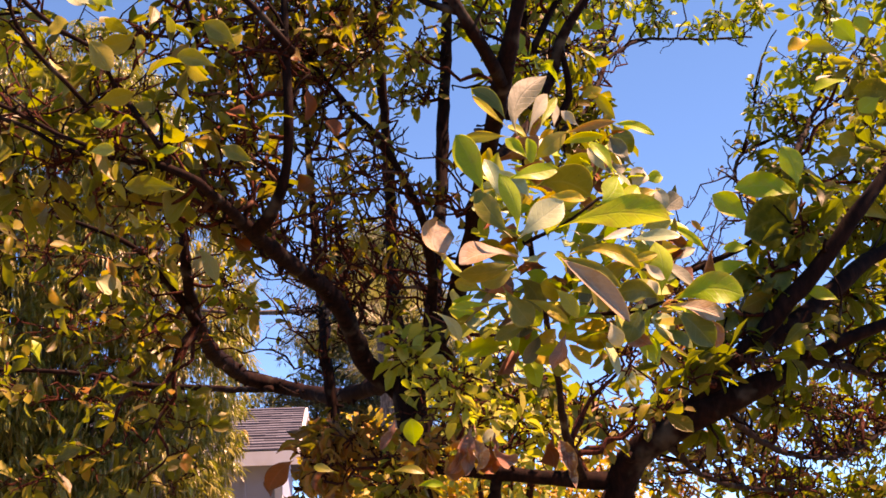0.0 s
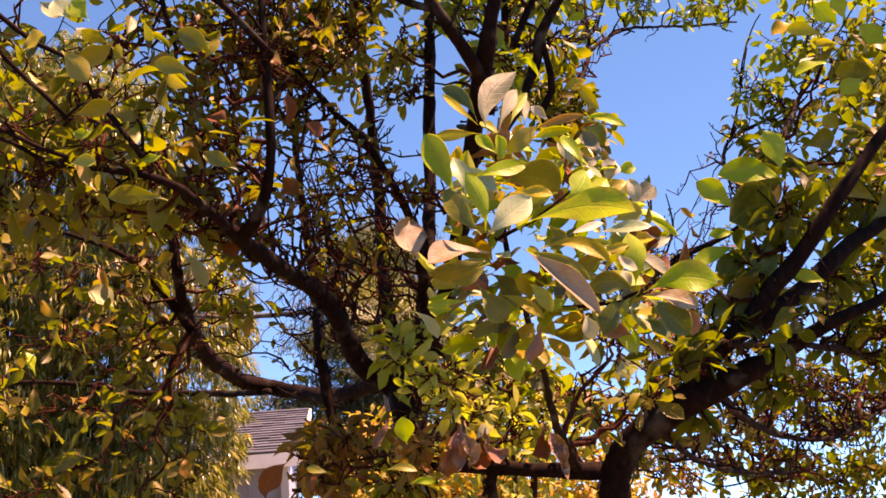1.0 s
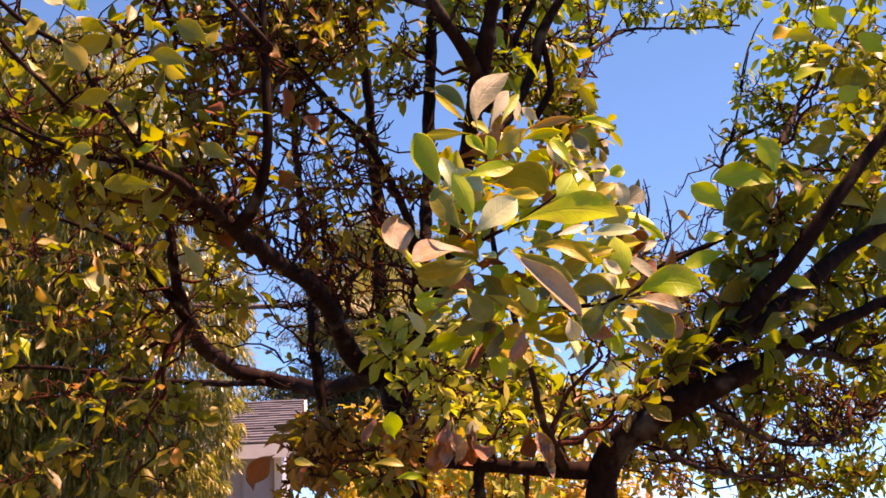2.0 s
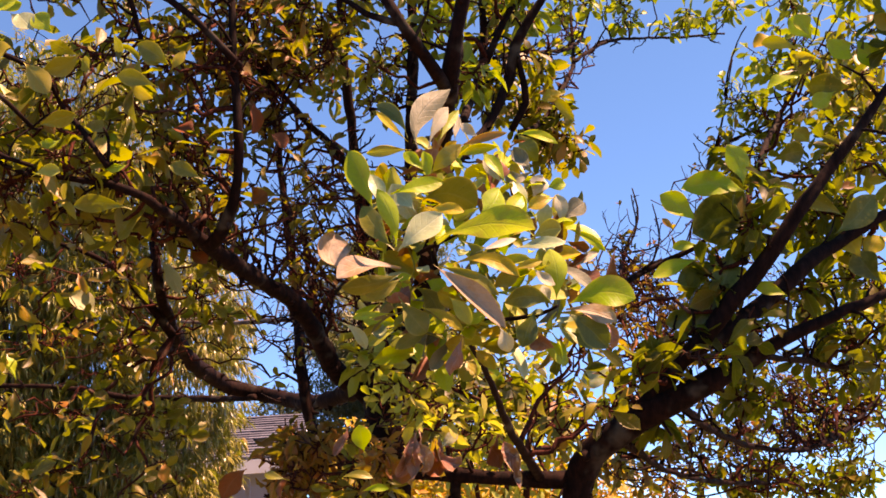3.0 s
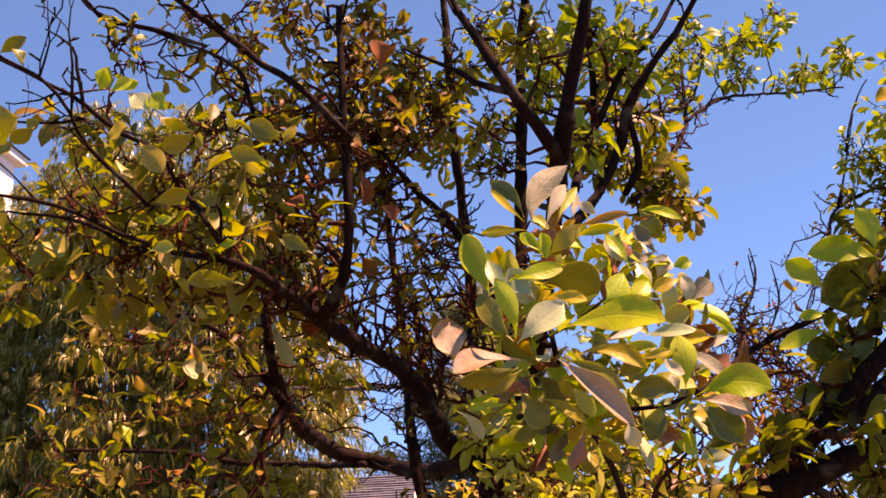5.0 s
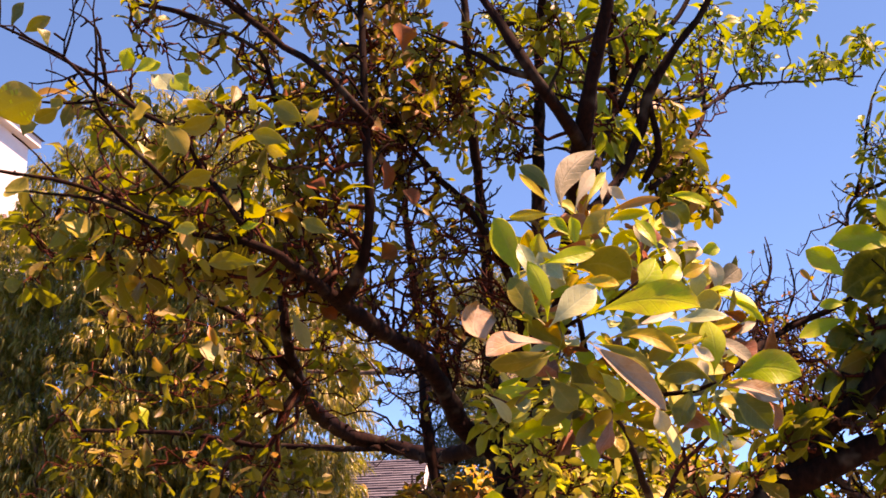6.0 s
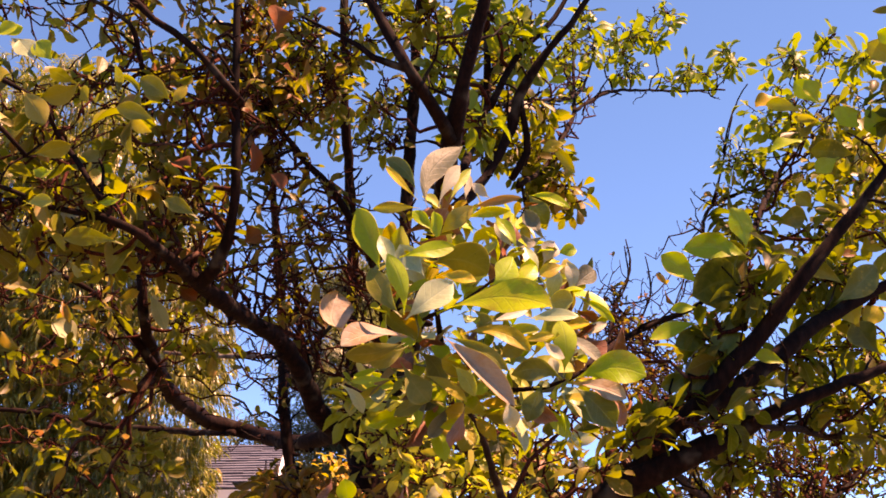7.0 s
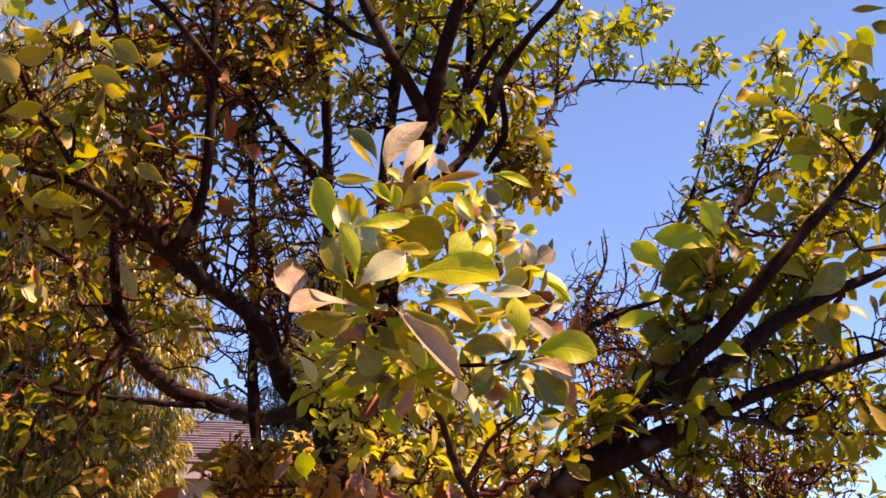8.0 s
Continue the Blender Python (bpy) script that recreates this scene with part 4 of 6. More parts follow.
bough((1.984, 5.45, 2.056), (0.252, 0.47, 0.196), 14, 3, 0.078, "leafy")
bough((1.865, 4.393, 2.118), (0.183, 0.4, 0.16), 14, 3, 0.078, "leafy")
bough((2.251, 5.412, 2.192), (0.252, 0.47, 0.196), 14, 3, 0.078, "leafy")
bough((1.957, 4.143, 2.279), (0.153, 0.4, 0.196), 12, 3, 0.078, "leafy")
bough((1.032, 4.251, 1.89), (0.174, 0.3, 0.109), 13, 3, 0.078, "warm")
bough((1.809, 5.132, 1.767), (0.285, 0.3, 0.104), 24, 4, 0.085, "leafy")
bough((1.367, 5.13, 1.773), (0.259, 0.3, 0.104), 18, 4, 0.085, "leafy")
bough((-0.326, 3.546, 1.889), (0.163, 0.3, 0.109), 12, 4, 0.09, "rusty")
bough((-0.062, 3.042, 1.839), (0.125, 0.3, 0.078), 9, 4, 0.08, "rusty")
shoots((1.686, 5.467, 2.062), (0.308, 0.4, 0.196), 44, 1, 0.07, "rusty", bare=0.7, thick=1.6)
shoots((1.265, 5.469, 2.053), (0.252, 0.4, 0.196), 41, 1, 0.07, "rusty", bare=0.7, thick=1.6)
shoots((1.906, 5.19, 2.32), (0.216, 0.4, 0.189), 37, 1, 0.07, "leafy", bare=0.7, thick=1.6)
shoots((1.443, 5.213, 2.235), (0.216, 0.4, 0.135), 34, 1, 0.07, "rusty", bare=0.7, thick=1.6)
shoots((1.97, 5.732, 1.845), (0.291, 0.4, 0.174), 34, 1, 0.07, "leafy", bare=0.6, thick=1.6)
shoots((-0.979, 2.677, 2.815), (0.181, 0.3, 0.12), 27, 1, 0.09, "mixed", bare=0.7, thick=1.2)
shoots((-0.766, 2.784, 2.802), (0.156, 0.3, 0.14), 19, 1, 0.085, "mixed", bare=0.7, thick=1.2)
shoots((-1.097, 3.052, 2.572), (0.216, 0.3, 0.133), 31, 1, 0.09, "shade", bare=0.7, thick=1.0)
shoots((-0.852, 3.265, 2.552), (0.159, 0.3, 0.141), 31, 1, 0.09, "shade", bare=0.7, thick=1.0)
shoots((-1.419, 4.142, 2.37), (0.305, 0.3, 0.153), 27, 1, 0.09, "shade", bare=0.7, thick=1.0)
shoots((-0.677, 2.865, 2.884), (0.113, 0.3, 0.161), 23, 1, 0.09, "warm", bare=0.7, thick=1.2)
bough((0.434, 2.652, 2.031), (0.098, 0.2, 0.084), 3, 3, 0.09, "leafy")
shoots((0.587, 3.039, 2.13), (0.097, 0.2, 0.097), 34, 1, 0.07, "rusty", bare=0.6, thick=1.2)
bough((0.652, 3.203, 1.919), (0.133, 0.25, 0.083), 5, 3, 0.09, "leafy")
bough((0.461, 2.8, 1.877), (0.116, 0.2, 0.087), 4, 3, 0.09, "mixed")
bough((0.728, 3.263, 2.073), (0.086, 0.2, 0.103), 12, 1, 0.07, "leafy", bare=0.5, thick=1.2)
bough((0.643, 4.626, 2.036), (0.286, 0.3, 0.191), 21, 3, 0.09, "rusty")
bough((0.007, 3.002, 1.986), (0.125, 0.3, 0.093), 21, 4, 0.07, "fresh")
bough((-0.109, 3.365, 2.179), (0.106, 0.2, 0.088), 12, 3, 0.1, "fresh")
bough((-0.335, 3.642, 1.915), (0.168, 0.3, 0.131), 27, 3, 0.085, "rusty")
bough((-0.426, 3.466, 1.8), (0.106, 0.3, 0.071), 12, 3, 0.09, "rusty")
bough((-0.168, 3.261, 1.795), (0.133, 0.3, 0.066), 15, 3, 0.09, "mixed")
bough((0.011, 3.5, 2.105), (0.136, 0.25, 0.108), 8, 3, 0.09, "mixed")
bough((0.126, 3.5, 2.211), (0.138, 0.25, 0.096), 8, 3, 0.09, "fresh")
bough((0.159, 3.6, 2.076), (0.140, 0.25, 0.098), 8, 3, 0.09, "leafy")
bough((0.286, 3.6, 2.014), (0.140, 0.25, 0.111), 8, 3, 0.09, "fresh")
bough((0.006, 3.4, 1.976), (0.132, 0.25, 0.081), 8, 3, 0.09, "mixed")
bough((0.184, 3.5, 1.935), (0.149, 0.25, 0.083), 8, 3, 0.09, "fresh")
bough((0.383, 3.6, 2.066), (0.103, 0.25, 0.111), 8, 3, 0.09, "leafy")
bough((-0.391, 2.9, 3.176), (0.105, 0.25, 0.088), 7, 2, 0.08, "warm", bare=0.3, thick=1.1)
bough((-0.236, 3, 3.216), (0.108, 0.25, 0.090), 7, 2, 0.08, "mixed", bare=0.3, thick=1.1)
bough((-0.325, 3.1, 3.097), (0.109, 0.25, 0.100), 7, 2, 0.08, "warm", bare=0.3, thick=1.1)
bough((-0.115, 3.2, 3.31), (0.105, 0.25, 0.095), 7, 2, 0.08, "mixed", bare=0.3, thick=1.1)
bough((-0.194, 3.2, 3.153), (0.103, 0.25, 0.093), 7, 2, 0.08, "warm", bare=0.3, thick=1.1)
bough((-0.394, 2.9, 2.938), (0.085, 0.25, 0.085), 7, 2, 0.08, "warm", bare=0.3, thick=1.1)
bough((-0.062, 3.4, 3.215), (0.089, 0.25, 0.089), 7, 2, 0.08, "mixed", bare=0.3, thick=1.1)
bough((0.056, 3.7, 3.601), (0.121, 0.25, 0.099), 7, 3, 0.09, "mixed")
bough((0.402, 3.8, 3.58), (0.134, 0.25, 0.101), 7, 3, 0.09, "mixed")
bough((0.255, 3.8, 3.352), (0.098, 0.25, 0.087), 7, 3, 0.09, "leafy")
bough((0.437, 3.9, 3.433), (0.113, 0.25, 0.090), 7, 3, 0.09, "leafy")
bough((-0.793, 2.4, 2.75), (0.089, 0.2, 0.074), 3, 3, 0.1, "mixed")
bough((-0.705, 2.5, 2.85), (0.092, 0.2, 0.077), 3, 3, 0.1, "mixed")
bough((-0.758, 2.4, 2.544), (0.086, 0.2, 0.065), 3, 3, 0.1, "mixed")
bough((-0.641, 2.5, 2.556), (0.088, 0.2, 0.073), 3, 3, 0.1, "mixed")
bough((-0.603, 2.6, 2.759), (0.085, 0.2, 0.077), 3, 3, 0.1, "mixed")
bough((-0.524, 2.7, 2.68), (0.078, 0.2, 0.078), 3, 3, 0.1, "mixed")
bough((-0.857, 2.6, 2.453), (0.092, 0.2, 0.077), 3, 3, 0.1, "mixed")
bough((-0.749, 2.8, 2.487), (0.097, 0.2, 0.081), 3, 3, 0.1, "mixed")
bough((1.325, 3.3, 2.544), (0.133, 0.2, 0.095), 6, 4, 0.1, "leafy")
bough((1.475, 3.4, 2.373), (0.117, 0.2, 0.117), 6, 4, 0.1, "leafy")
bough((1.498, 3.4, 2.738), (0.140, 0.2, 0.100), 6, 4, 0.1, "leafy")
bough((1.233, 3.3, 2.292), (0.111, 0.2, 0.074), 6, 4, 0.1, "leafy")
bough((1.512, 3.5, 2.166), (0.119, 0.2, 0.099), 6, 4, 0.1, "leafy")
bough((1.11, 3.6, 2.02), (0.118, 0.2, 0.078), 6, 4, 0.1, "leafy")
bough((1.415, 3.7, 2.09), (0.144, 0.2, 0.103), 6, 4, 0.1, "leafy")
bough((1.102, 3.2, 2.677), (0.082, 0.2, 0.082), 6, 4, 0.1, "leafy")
# four unseen boughs overhead, added only to throw shade on the limbs
bough((0.6, 2.75, 4.4), (0.45, 0.4, 0.2), 22, 5, 0.12, "mixed")
bough((0.75, 3.4, 4.75), (0.45, 0.4, 0.2), 22, 5, 0.12, "mixed")
bough((0.6, 4.4, 5.15), (0.5, 0.4, 0.2), 36, 5, 0.12, "mixed")
bough((1.9, 2.7, 4.0), (0.45, 0.4, 0.2), 36, 5, 0.12, "mixed")
bough((2.006, 4.6, 4.023), (0.063, 0.1, 0.086), 3, 5, 0.11, "bright")
bough((1.84, 4.7, 3.956), (0.100, 0.15, 0.086), 5, 5, 0.12, "bright")
bough((1.97, 4.3, 3.739), (0.106, 0.2, 0.080), 6, 4, 0.12, "bright")
bough((1.533, 3, 2.974), (0.055, 0.15, 0.092), 5, 4, 0.11, "leafy")
bough((1.715, 4.2, 3.45), (0.126, 0.2, 0.075), 6, 4, 0.12, "mixed")
bough((1.628, 5, 3.576), (0.087, 0.15, 0.116), 5, 4, 0.1, "bright")
bough((0.152, 3.1, 3.195), (0.090, 0.2, 0.081), 5, 3, 0.1, "bright")
bough((0.325, 3.2, 3.406), (0.095, 0.2, 0.076), 5, 3, 0.1, "bright")
bough((0.472, 3.4, 3.43), (0.100, 0.2, 0.090), 6, 4, 0.1, "bright")
bough((0.241, 2.9, 2.921), (0.066, 0.15, 0.058), 4, 3, 0.1, "bright")
bough((0.101, 3, 3.347), (0.080, 0.2, 0.072), 5, 3, 0.09, "mixed")
bough((0.54, 3.6, 3.278), (0.082, 0.2, 0.082), 5, 4, 0.1, "mixed")
bough((0.574, 3.9, 3.107), (0.087, 0.2, 0.087), 6, 4, 0.1, "leafy")
shoots((-0.421, 3.2, 2.632), (0.107, 0.25, 0.107), 16, 1, 0.085, "warm", bare=0.8, thick=1.1)
shoots((-0.327, 3.3, 2.828), (0.102, 0.25, 0.112), 16, 1, 0.085, "warm", bare=0.8, thick=1.1)
shoots((-0.461, 3.5, 2.525), (0.116, 0.25, 0.087), 16, 1, 0.085, "rusty", bare=0.8, thick=1.1)
shoots((-0.258, 3.6, 2.739), (0.090, 0.25, 0.119), 9, 1, 0.085, "warm", bare=0.8, thick=1.1)
shoots((-0.415, 3, 2.783), (0.086, 0.25, 0.103), 10, 1, 0.085, "warm", bare=0.8, thick=1.1)
shoots((1.019, 5.2, 3.099), (0.172, 0.25, 0.172), 13, 1, 0.085, "rusty", bare=0.8, thick=1.1)
shoots((1.02, 4.8, 2.635), (0.156, 0.25, 0.156), 16, 1, 0.085, "rusty", bare=0.8, thick=1.1)

bent_leaf("green", "under", (0.127, 1.25, 1.949), (0.194, 1.199, 1.956), (0.253, 1.16, 1.933), (-0.512, -0.782, 0.357), 0.050, fold=0.15)
bent_leaf("sage", "under", (0.089, 1.24, 1.941), (0.117, 1.239, 1.964), (0.147, 1.25, 1.987), (0.036, -0.985, 0.169), 0.040)
bent_leaf("green", "lime", (0.088, 1.24, 1.947), (0.086, 1.224, 1.979), (0.07, 1.22, 2.016), (-0.236, 0.949, 0.211), 0.025)
bent_leaf("sage", "under", (0.069, 1.3, 2.008), (0.068, 1.294, 2.034), (0.057, 1.3, 2.064), (0.185, -0.982, 0.041), 0.022)
bent_leaf("green", "olive", (0.057, 1.33, 2.021), (0.042, 1.341, 2.072), (0.023, 1.364, 2.123), (-0.42, -0.893, 0.16), 0.039, fold=0.3)
bent_leaf("olive", "under", (0.084, 1.27, 1.951), (0.062, 1.279, 1.984), (0.045, 1.3, 2.021), (-0.373, -0.909, 0.185), 0.030)
bent_leaf("dark", "olive", (0.123, 1.33, 2.034), (0.159, 1.329, 2.039), (0.193, 1.34, 2.022), (-0.018, 0.798, 0.603), 0.057, fold=0.1)
bent_leaf("green", "lime", (0.082, 1.3, 2.035), (0.117, 1.304, 2.044), (0.153, 1.32, 2.053), (0.201, -0.943, 0.264), 0.025)
bent_leaf("sage", "grey", (0.113, 1.3, 2.007), (0.101, 1.304, 2.026), (0.086, 1.32, 2.041), (-0.396, -0.893, 0.214), 0.026)
bent_leaf("yellow", "yellow", (0.125, 1.28, 2.004), (0.15, 1.264, 1.999), (0.175, 1.26, 1.991), (-0.335, -0.93, 0.151), 0.018)
bent_leaf("lime", "lime", (0.192, 1.28, 1.991), (0.211, 1.284, 2.005), (0.223, 1.3, 2.032), (-0.357, 0.918, -0.171), 0.034)
bent_leaf("green", "lime", (0.223, 1.32, 1.998), (0.24, 1.324, 2.013), (0.255, 1.34, 2.032), (0.278, -0.92, 0.277), 0.024)
bent_leaf("pink", "rust", (0.132, 1.25, 1.924), (0.177, 1.244, 1.881), (0.214, 1.25, 1.838), (0.216, -0.954, 0.206), 0.033, fold=0.7, wave=0.08)
bent_leaf("olive", "under", (0.137, 1.27, 1.926), (0.178, 1.264, 1.908), (0.21, 1.27, 1.883), (-0.004, -1, -0.006), 0.018)
bent_leaf("yellow", "yellow", (0.156, 1.3, 1.935), (0.201, 1.284, 1.934), (0.238, 1.28, 1.908), (-0.114, -0.932, 0.344), 0.024, fold=0.3)
bent_leaf("yellow", "lime", (0.23, 1.35, 1.934), (0.251, 1.344, 1.938), (0.274, 1.35, 1.943), (0.006, -1, -0.03), 0.013)
bent_leaf("green", "lime", (0.299, 1.48, 1.912), (0.303, 1.468, 1.952), (0.296, 1.468, 1.99), (-0.263, 0.955, 0.137), 0.041, fold=0.15)
bent_leaf("green", "lime", (0.309, 1.48, 1.906), (0.363, 1.467, 1.921), (0.41, 1.465, 1.907), (-0.139, -0.935, 0.327), 0.052, fold=0.15)
bent_leaf("dark", "under", (0.309, 1.48, 1.9), (0.339, 1.474, 1.874), (0.366, 1.48, 1.842), (-0.008, -1, -0.008), 0.041)
bent_leaf("pink", "pale", (0.313, 1.49, 1.905), (0.349, 1.474, 1.895), (0.381, 1.47, 1.878), (-0.045, -0.85, 0.525), 0.036, fold=0.3)
bent_leaf("dry", "pink", (0.367, 1.5, 1.888), (0.377, 1.494, 1.866), (0.373, 1.5, 1.843), (0.201, -0.979, 0.024), 0.016, fold=0.6, wave=0.12)
bent_leaf("sage", "pale", (0.24, 1.38, 1.971), (0.275, 1.364, 1.971), (0.309, 1.36, 1.969), (-0.223, -0.824, 0.52), 0.021)
bent_leaf("under", "grey", (0.267, 1.42, 1.993), (0.29, 1.414, 2.003), (0.311, 1.42, 2.005), (0.057, -0.975, -0.216), 0.030)
bent_leaf("pale", "pale", (0.187, 1.3, 1.948), (0.213, 1.304, 1.957), (0.241, 1.32, 1.968), (0.198, -0.906, 0.375), 0.012)
bent_leaf("pink", "pink", (0.09, 1.27, 1.926), (0.054, 1.229, 1.925), (0.018, 1.2, 1.904), (0.499, -0.68, 0.537), 0.036, fold=0.35, wave=0.06)
# rust and olive blade that paints the pink leaf's shaded lower side
bent_leaf("rust", "olive", (0.088, 1.29, 1.925), (0.053, 1.264, 1.908), (0.018, 1.25, 1.903), (-0.535, 0.626, 0.568), 0.027)
bent_leaf("olive", "olive", (0.092, 1.3, 1.923), (0.065, 1.284, 1.904), (0.043, 1.28, 1.902), (0.491, -0.78, -0.388), 0.023)
bent_leaf("pink", "grey", (0, 1.4, 1.96), (-0.008, 1.404, 1.991), (-0.004, 1.42, 2.022), (0.443, -0.846, 0.298), 0.054, fold=0.5, wave=0.12)
bent_leaf("grey", "grey", (0.117, 1.5, 2.169), (0.122, 1.526, 2.233), (0.172, 1.565, 2.29), (-0.541, 0.819, -0.192), 0.041, fold=0.25)
bent_leaf("pale", "pale", (0.133, 1.5, 2.169), (0.146, 1.504, 2.206), (0.167, 1.52, 2.241), (0.675, -0.729, -0.11), 0.024)
bent_leaf("under", "sage", (0.147, 1.5, 2.173), (0.163, 1.514, 2.208), (0.183, 1.54, 2.243), (0.477, -0.846, 0.239), 0.016)
bent_leaf("grey", "grey", (0.173, 1.52, 2.184), (0.176, 1.529, 2.208), (0.182, 1.55, 2.237), (0.345, -0.842, 0.415), 0.014)
bent_leaf("pale", "grey", (0.211, 1.52, 2.187), (0.197, 1.504, 2.193), (0.183, 1.5, 2.205), (0.35, -0.848, -0.398), 0.017)
bent_leaf("dark", "dark", (0.102, 1.5, 2.187), (0.086, 1.516, 2.231), (0.054, 1.544, 2.264), (-0.645, -0.763, 0.035), 0.024)
bent_leaf("yellow", "yellow", (0.102, 1.49, 2.178), (0.078, 1.504, 2.211), (0.054, 1.53, 2.248), (-0.129, -0.895, 0.426), 0.013)
bent_leaf("yellow", "lime", (0.106, 1.5, 2.168), (0.072, 1.513, 2.175), (0.035, 1.538, 2.182), (-0.484, -0.867, -0.12), 0.019)
bent_leaf("green", "lime", (0.131, 1.46, 2.112), (0.112, 1.454, 2.133), (0.096, 1.46, 2.151), (-0.01, -1, -0.009), 0.020)
bent_leaf("olive", "green", (0.132, 1.46, 2.114), (0.155, 1.449, 2.131), (0.181, 1.45, 2.153), (-0.068, -0.984, -0.166), 0.028)
bent_leaf("orange", "orange", (0.174, 1.45, 2.149), (0.209, 1.424, 2.149), (0.246, 1.41, 2.15), (-0.488, -0.872, -0.037), 0.015)
bent_leaf("green", "yellow", (0.173, 1.46, 2.138), (0.198, 1.444, 2.14), (0.233, 1.44, 2.141), (-0.319, -0.948, -0.014), 0.017)
bent_leaf("lime", "green", (0.239, 1.42, 2.074), (0.229, 1.419, 2.101), (0.212, 1.43, 2.127), (0.072, -0.973, 0.22), 0.020)
bent_leaf("pale", "grey", (0.236, 1.45, 2.089), (0.223, 1.449, 2.107), (0.212, 1.46, 2.131), (-0.266, -0.96, 0.082), 0.016)
bent_leaf("green", "lime", (0.276, 1.62, 2.227), (0.306, 1.604, 2.218), (0.338, 1.6, 2.198), (-0.179, -0.948, 0.263), 0.019)
bent_leaf("dark", "dark", (0.275, 1.63, 2.236), (0.288, 1.619, 2.205), (0.304, 1.62, 2.178), (0.541, 0.831, 0.128), 0.037)
bent_leaf("grey", "grey", (0.291, 1.55, 2.132), (0.277, 1.559, 2.157), (0.264, 1.58, 2.19), (-0.384, -0.879, 0.281), 0.025, fold=0.3, wave=0.1)
bent_leaf("grey", "grey", (0.29, 1.54, 2.134), (0.265, 1.534, 2.123), (0.244, 1.54, 2.134), (0.001, -0.992, -0.128), 0.024, fold=0.3, wave=0.1)
bent_leaf("pale", "grey", (0.285, 1.55, 2.09), (0.294, 1.544, 2.108), (0.305, 1.55, 2.127), (0.07, -0.997, -0.038), 0.031)
bent_leaf("sage", "under", (0.271, 1.48, 2.045), (0.264, 1.484, 2.076), (0.256, 1.5, 2.106), (-0.046, -0.952, 0.303), 0.022)
bent_leaf("yellow", "green", (0.317, 1.5, 2.077), (0.292, 1.484, 2.067), (0.273, 1.48, 2.057), (0.383, -0.921, 0.076), 0.022)
bent_leaf("grey", "grey", (0.333, 1.6, 2.065), (0.351, 1.599, 2.084), (0.371, 1.61, 2.099), (0.241, -0.97, 0.019), 0.034, fold=0.3)
bent_leaf("pale", "under", (0.32, 1.55, 2.045), (0.328, 1.544, 2.07), (0.322, 1.55, 2.096), (-0.079, -0.997, 0.004), 0.022)
bent_leaf("lime", "lime", (0.312, 1.6, 2.124), (0.328, 1.594, 2.127), (0.344, 1.6, 2.129), (0.017, -0.995, -0.102), 0.022)
bent_leaf("green", "lime", (0.336, 1.62, 2.063), (0.367, 1.604, 2.042), (0.395, 1.6, 2.014), (-0.256, -0.963, 0.085), 0.015)
bent_leaf("pale", "pink", (0.337, 1.6, 1.989), (0.358, 1.594, 2.002), (0.383, 1.6, 2.013), (-0.091, -0.98, 0.175), 0.017)
bent_leaf("rust", "dry", (0.335, 1.6, 2.034), (0.351, 1.594, 2.025), (0.367, 1.6, 2.019), (-0.107, -0.967, -0.232), 0.019, fold=0.6, wave=0.15)
bent_leaf("pale", "pale", (0.267, 1.42, 1.953), (0.278, 1.414, 1.937), (0.295, 1.42, 1.926), (0.106, -0.988, 0.109), 0.018)
bent_leaf("pale", "grey", (0.289, 1.45, 1.902), (0.284, 1.444, 1.916), (0.28, 1.45, 1.933), (0.05, -0.999, 0.015), 0.016)
bent_leaf("olive", "under", (0.078, 1.42, 1.926), (0.095, 1.414, 1.895), (0.114, 1.42, 1.872), (0.101, -0.993, 0.067), 0.039)
bent_leaf("lime", "green", (0.069, 1.45, 1.908), (0.04, 1.448, 1.908), (0.008, 1.458, 1.908), (-0.13, -0.979, 0.156), 0.012)
bent_leaf("dark", "olive", (0.294, 1.45, 1.902), (0.261, 1.429, 1.914), (0.223, 1.42, 1.905), (0.369, -0.9, -0.232), 0.033)
bent_leaf("dark", "dark", (0.268, 1.45, 1.9), (0.255, 1.444, 1.874), (0.243, 1.45, 1.847), (0.138, 0.988, -0.063), 0.032)
bent_leaf("olive", "olive", (0.119, 1.5, 1.888), (0.093, 1.484, 1.878), (0.065, 1.48, 1.863), (0.291, -0.948, 0.132), 0.021)
bent_leaf("yellow", "sage", (0.105, 1.45, 1.914), (0.136, 1.434, 1.898), (0.164, 1.43, 1.872), (-0.092, -0.943, 0.319), 0.017)
bent_leaf("lime", "green", (0.164, 1.46, 1.88), (0.178, 1.449, 1.89), (0.197, 1.45, 1.897), (-0.317, -0.947, 0.052), 0.017)
bent_leaf("pale", "yellow", (0.213, 1.4, 1.869), (0.218, 1.394, 1.851), (0.222, 1.4, 1.833), (0.105, -0.994, 0.028), 0.023)
bent_leaf("rust", "dry", (0.162, 1.45, 1.868), (0.152, 1.444, 1.842), (0.14, 1.45, 1.815), (-0.066, 0.997, 0.027), 0.022, fold=0.7, wave=0.12)
bent_leaf("olive", "under", (0.185, 1.4, 1.921), (0.2, 1.394, 1.902), (0.211, 1.4, 1.881), (-0.097, -0.993, -0.063), 0.023)
bent_leaf("under", "sage", (0.146, 1.42, 1.92), (0.162, 1.414, 1.901), (0.174, 1.42, 1.878), (-0.22, -0.964, -0.147), 0.022)
bent_leaf("dark", "olive", (0.166, 1.36, 1.983), (0.188, 1.354, 1.965), (0.179, 1.36, 1.948), (-0.398, -0.906, -0.143), 0.021)
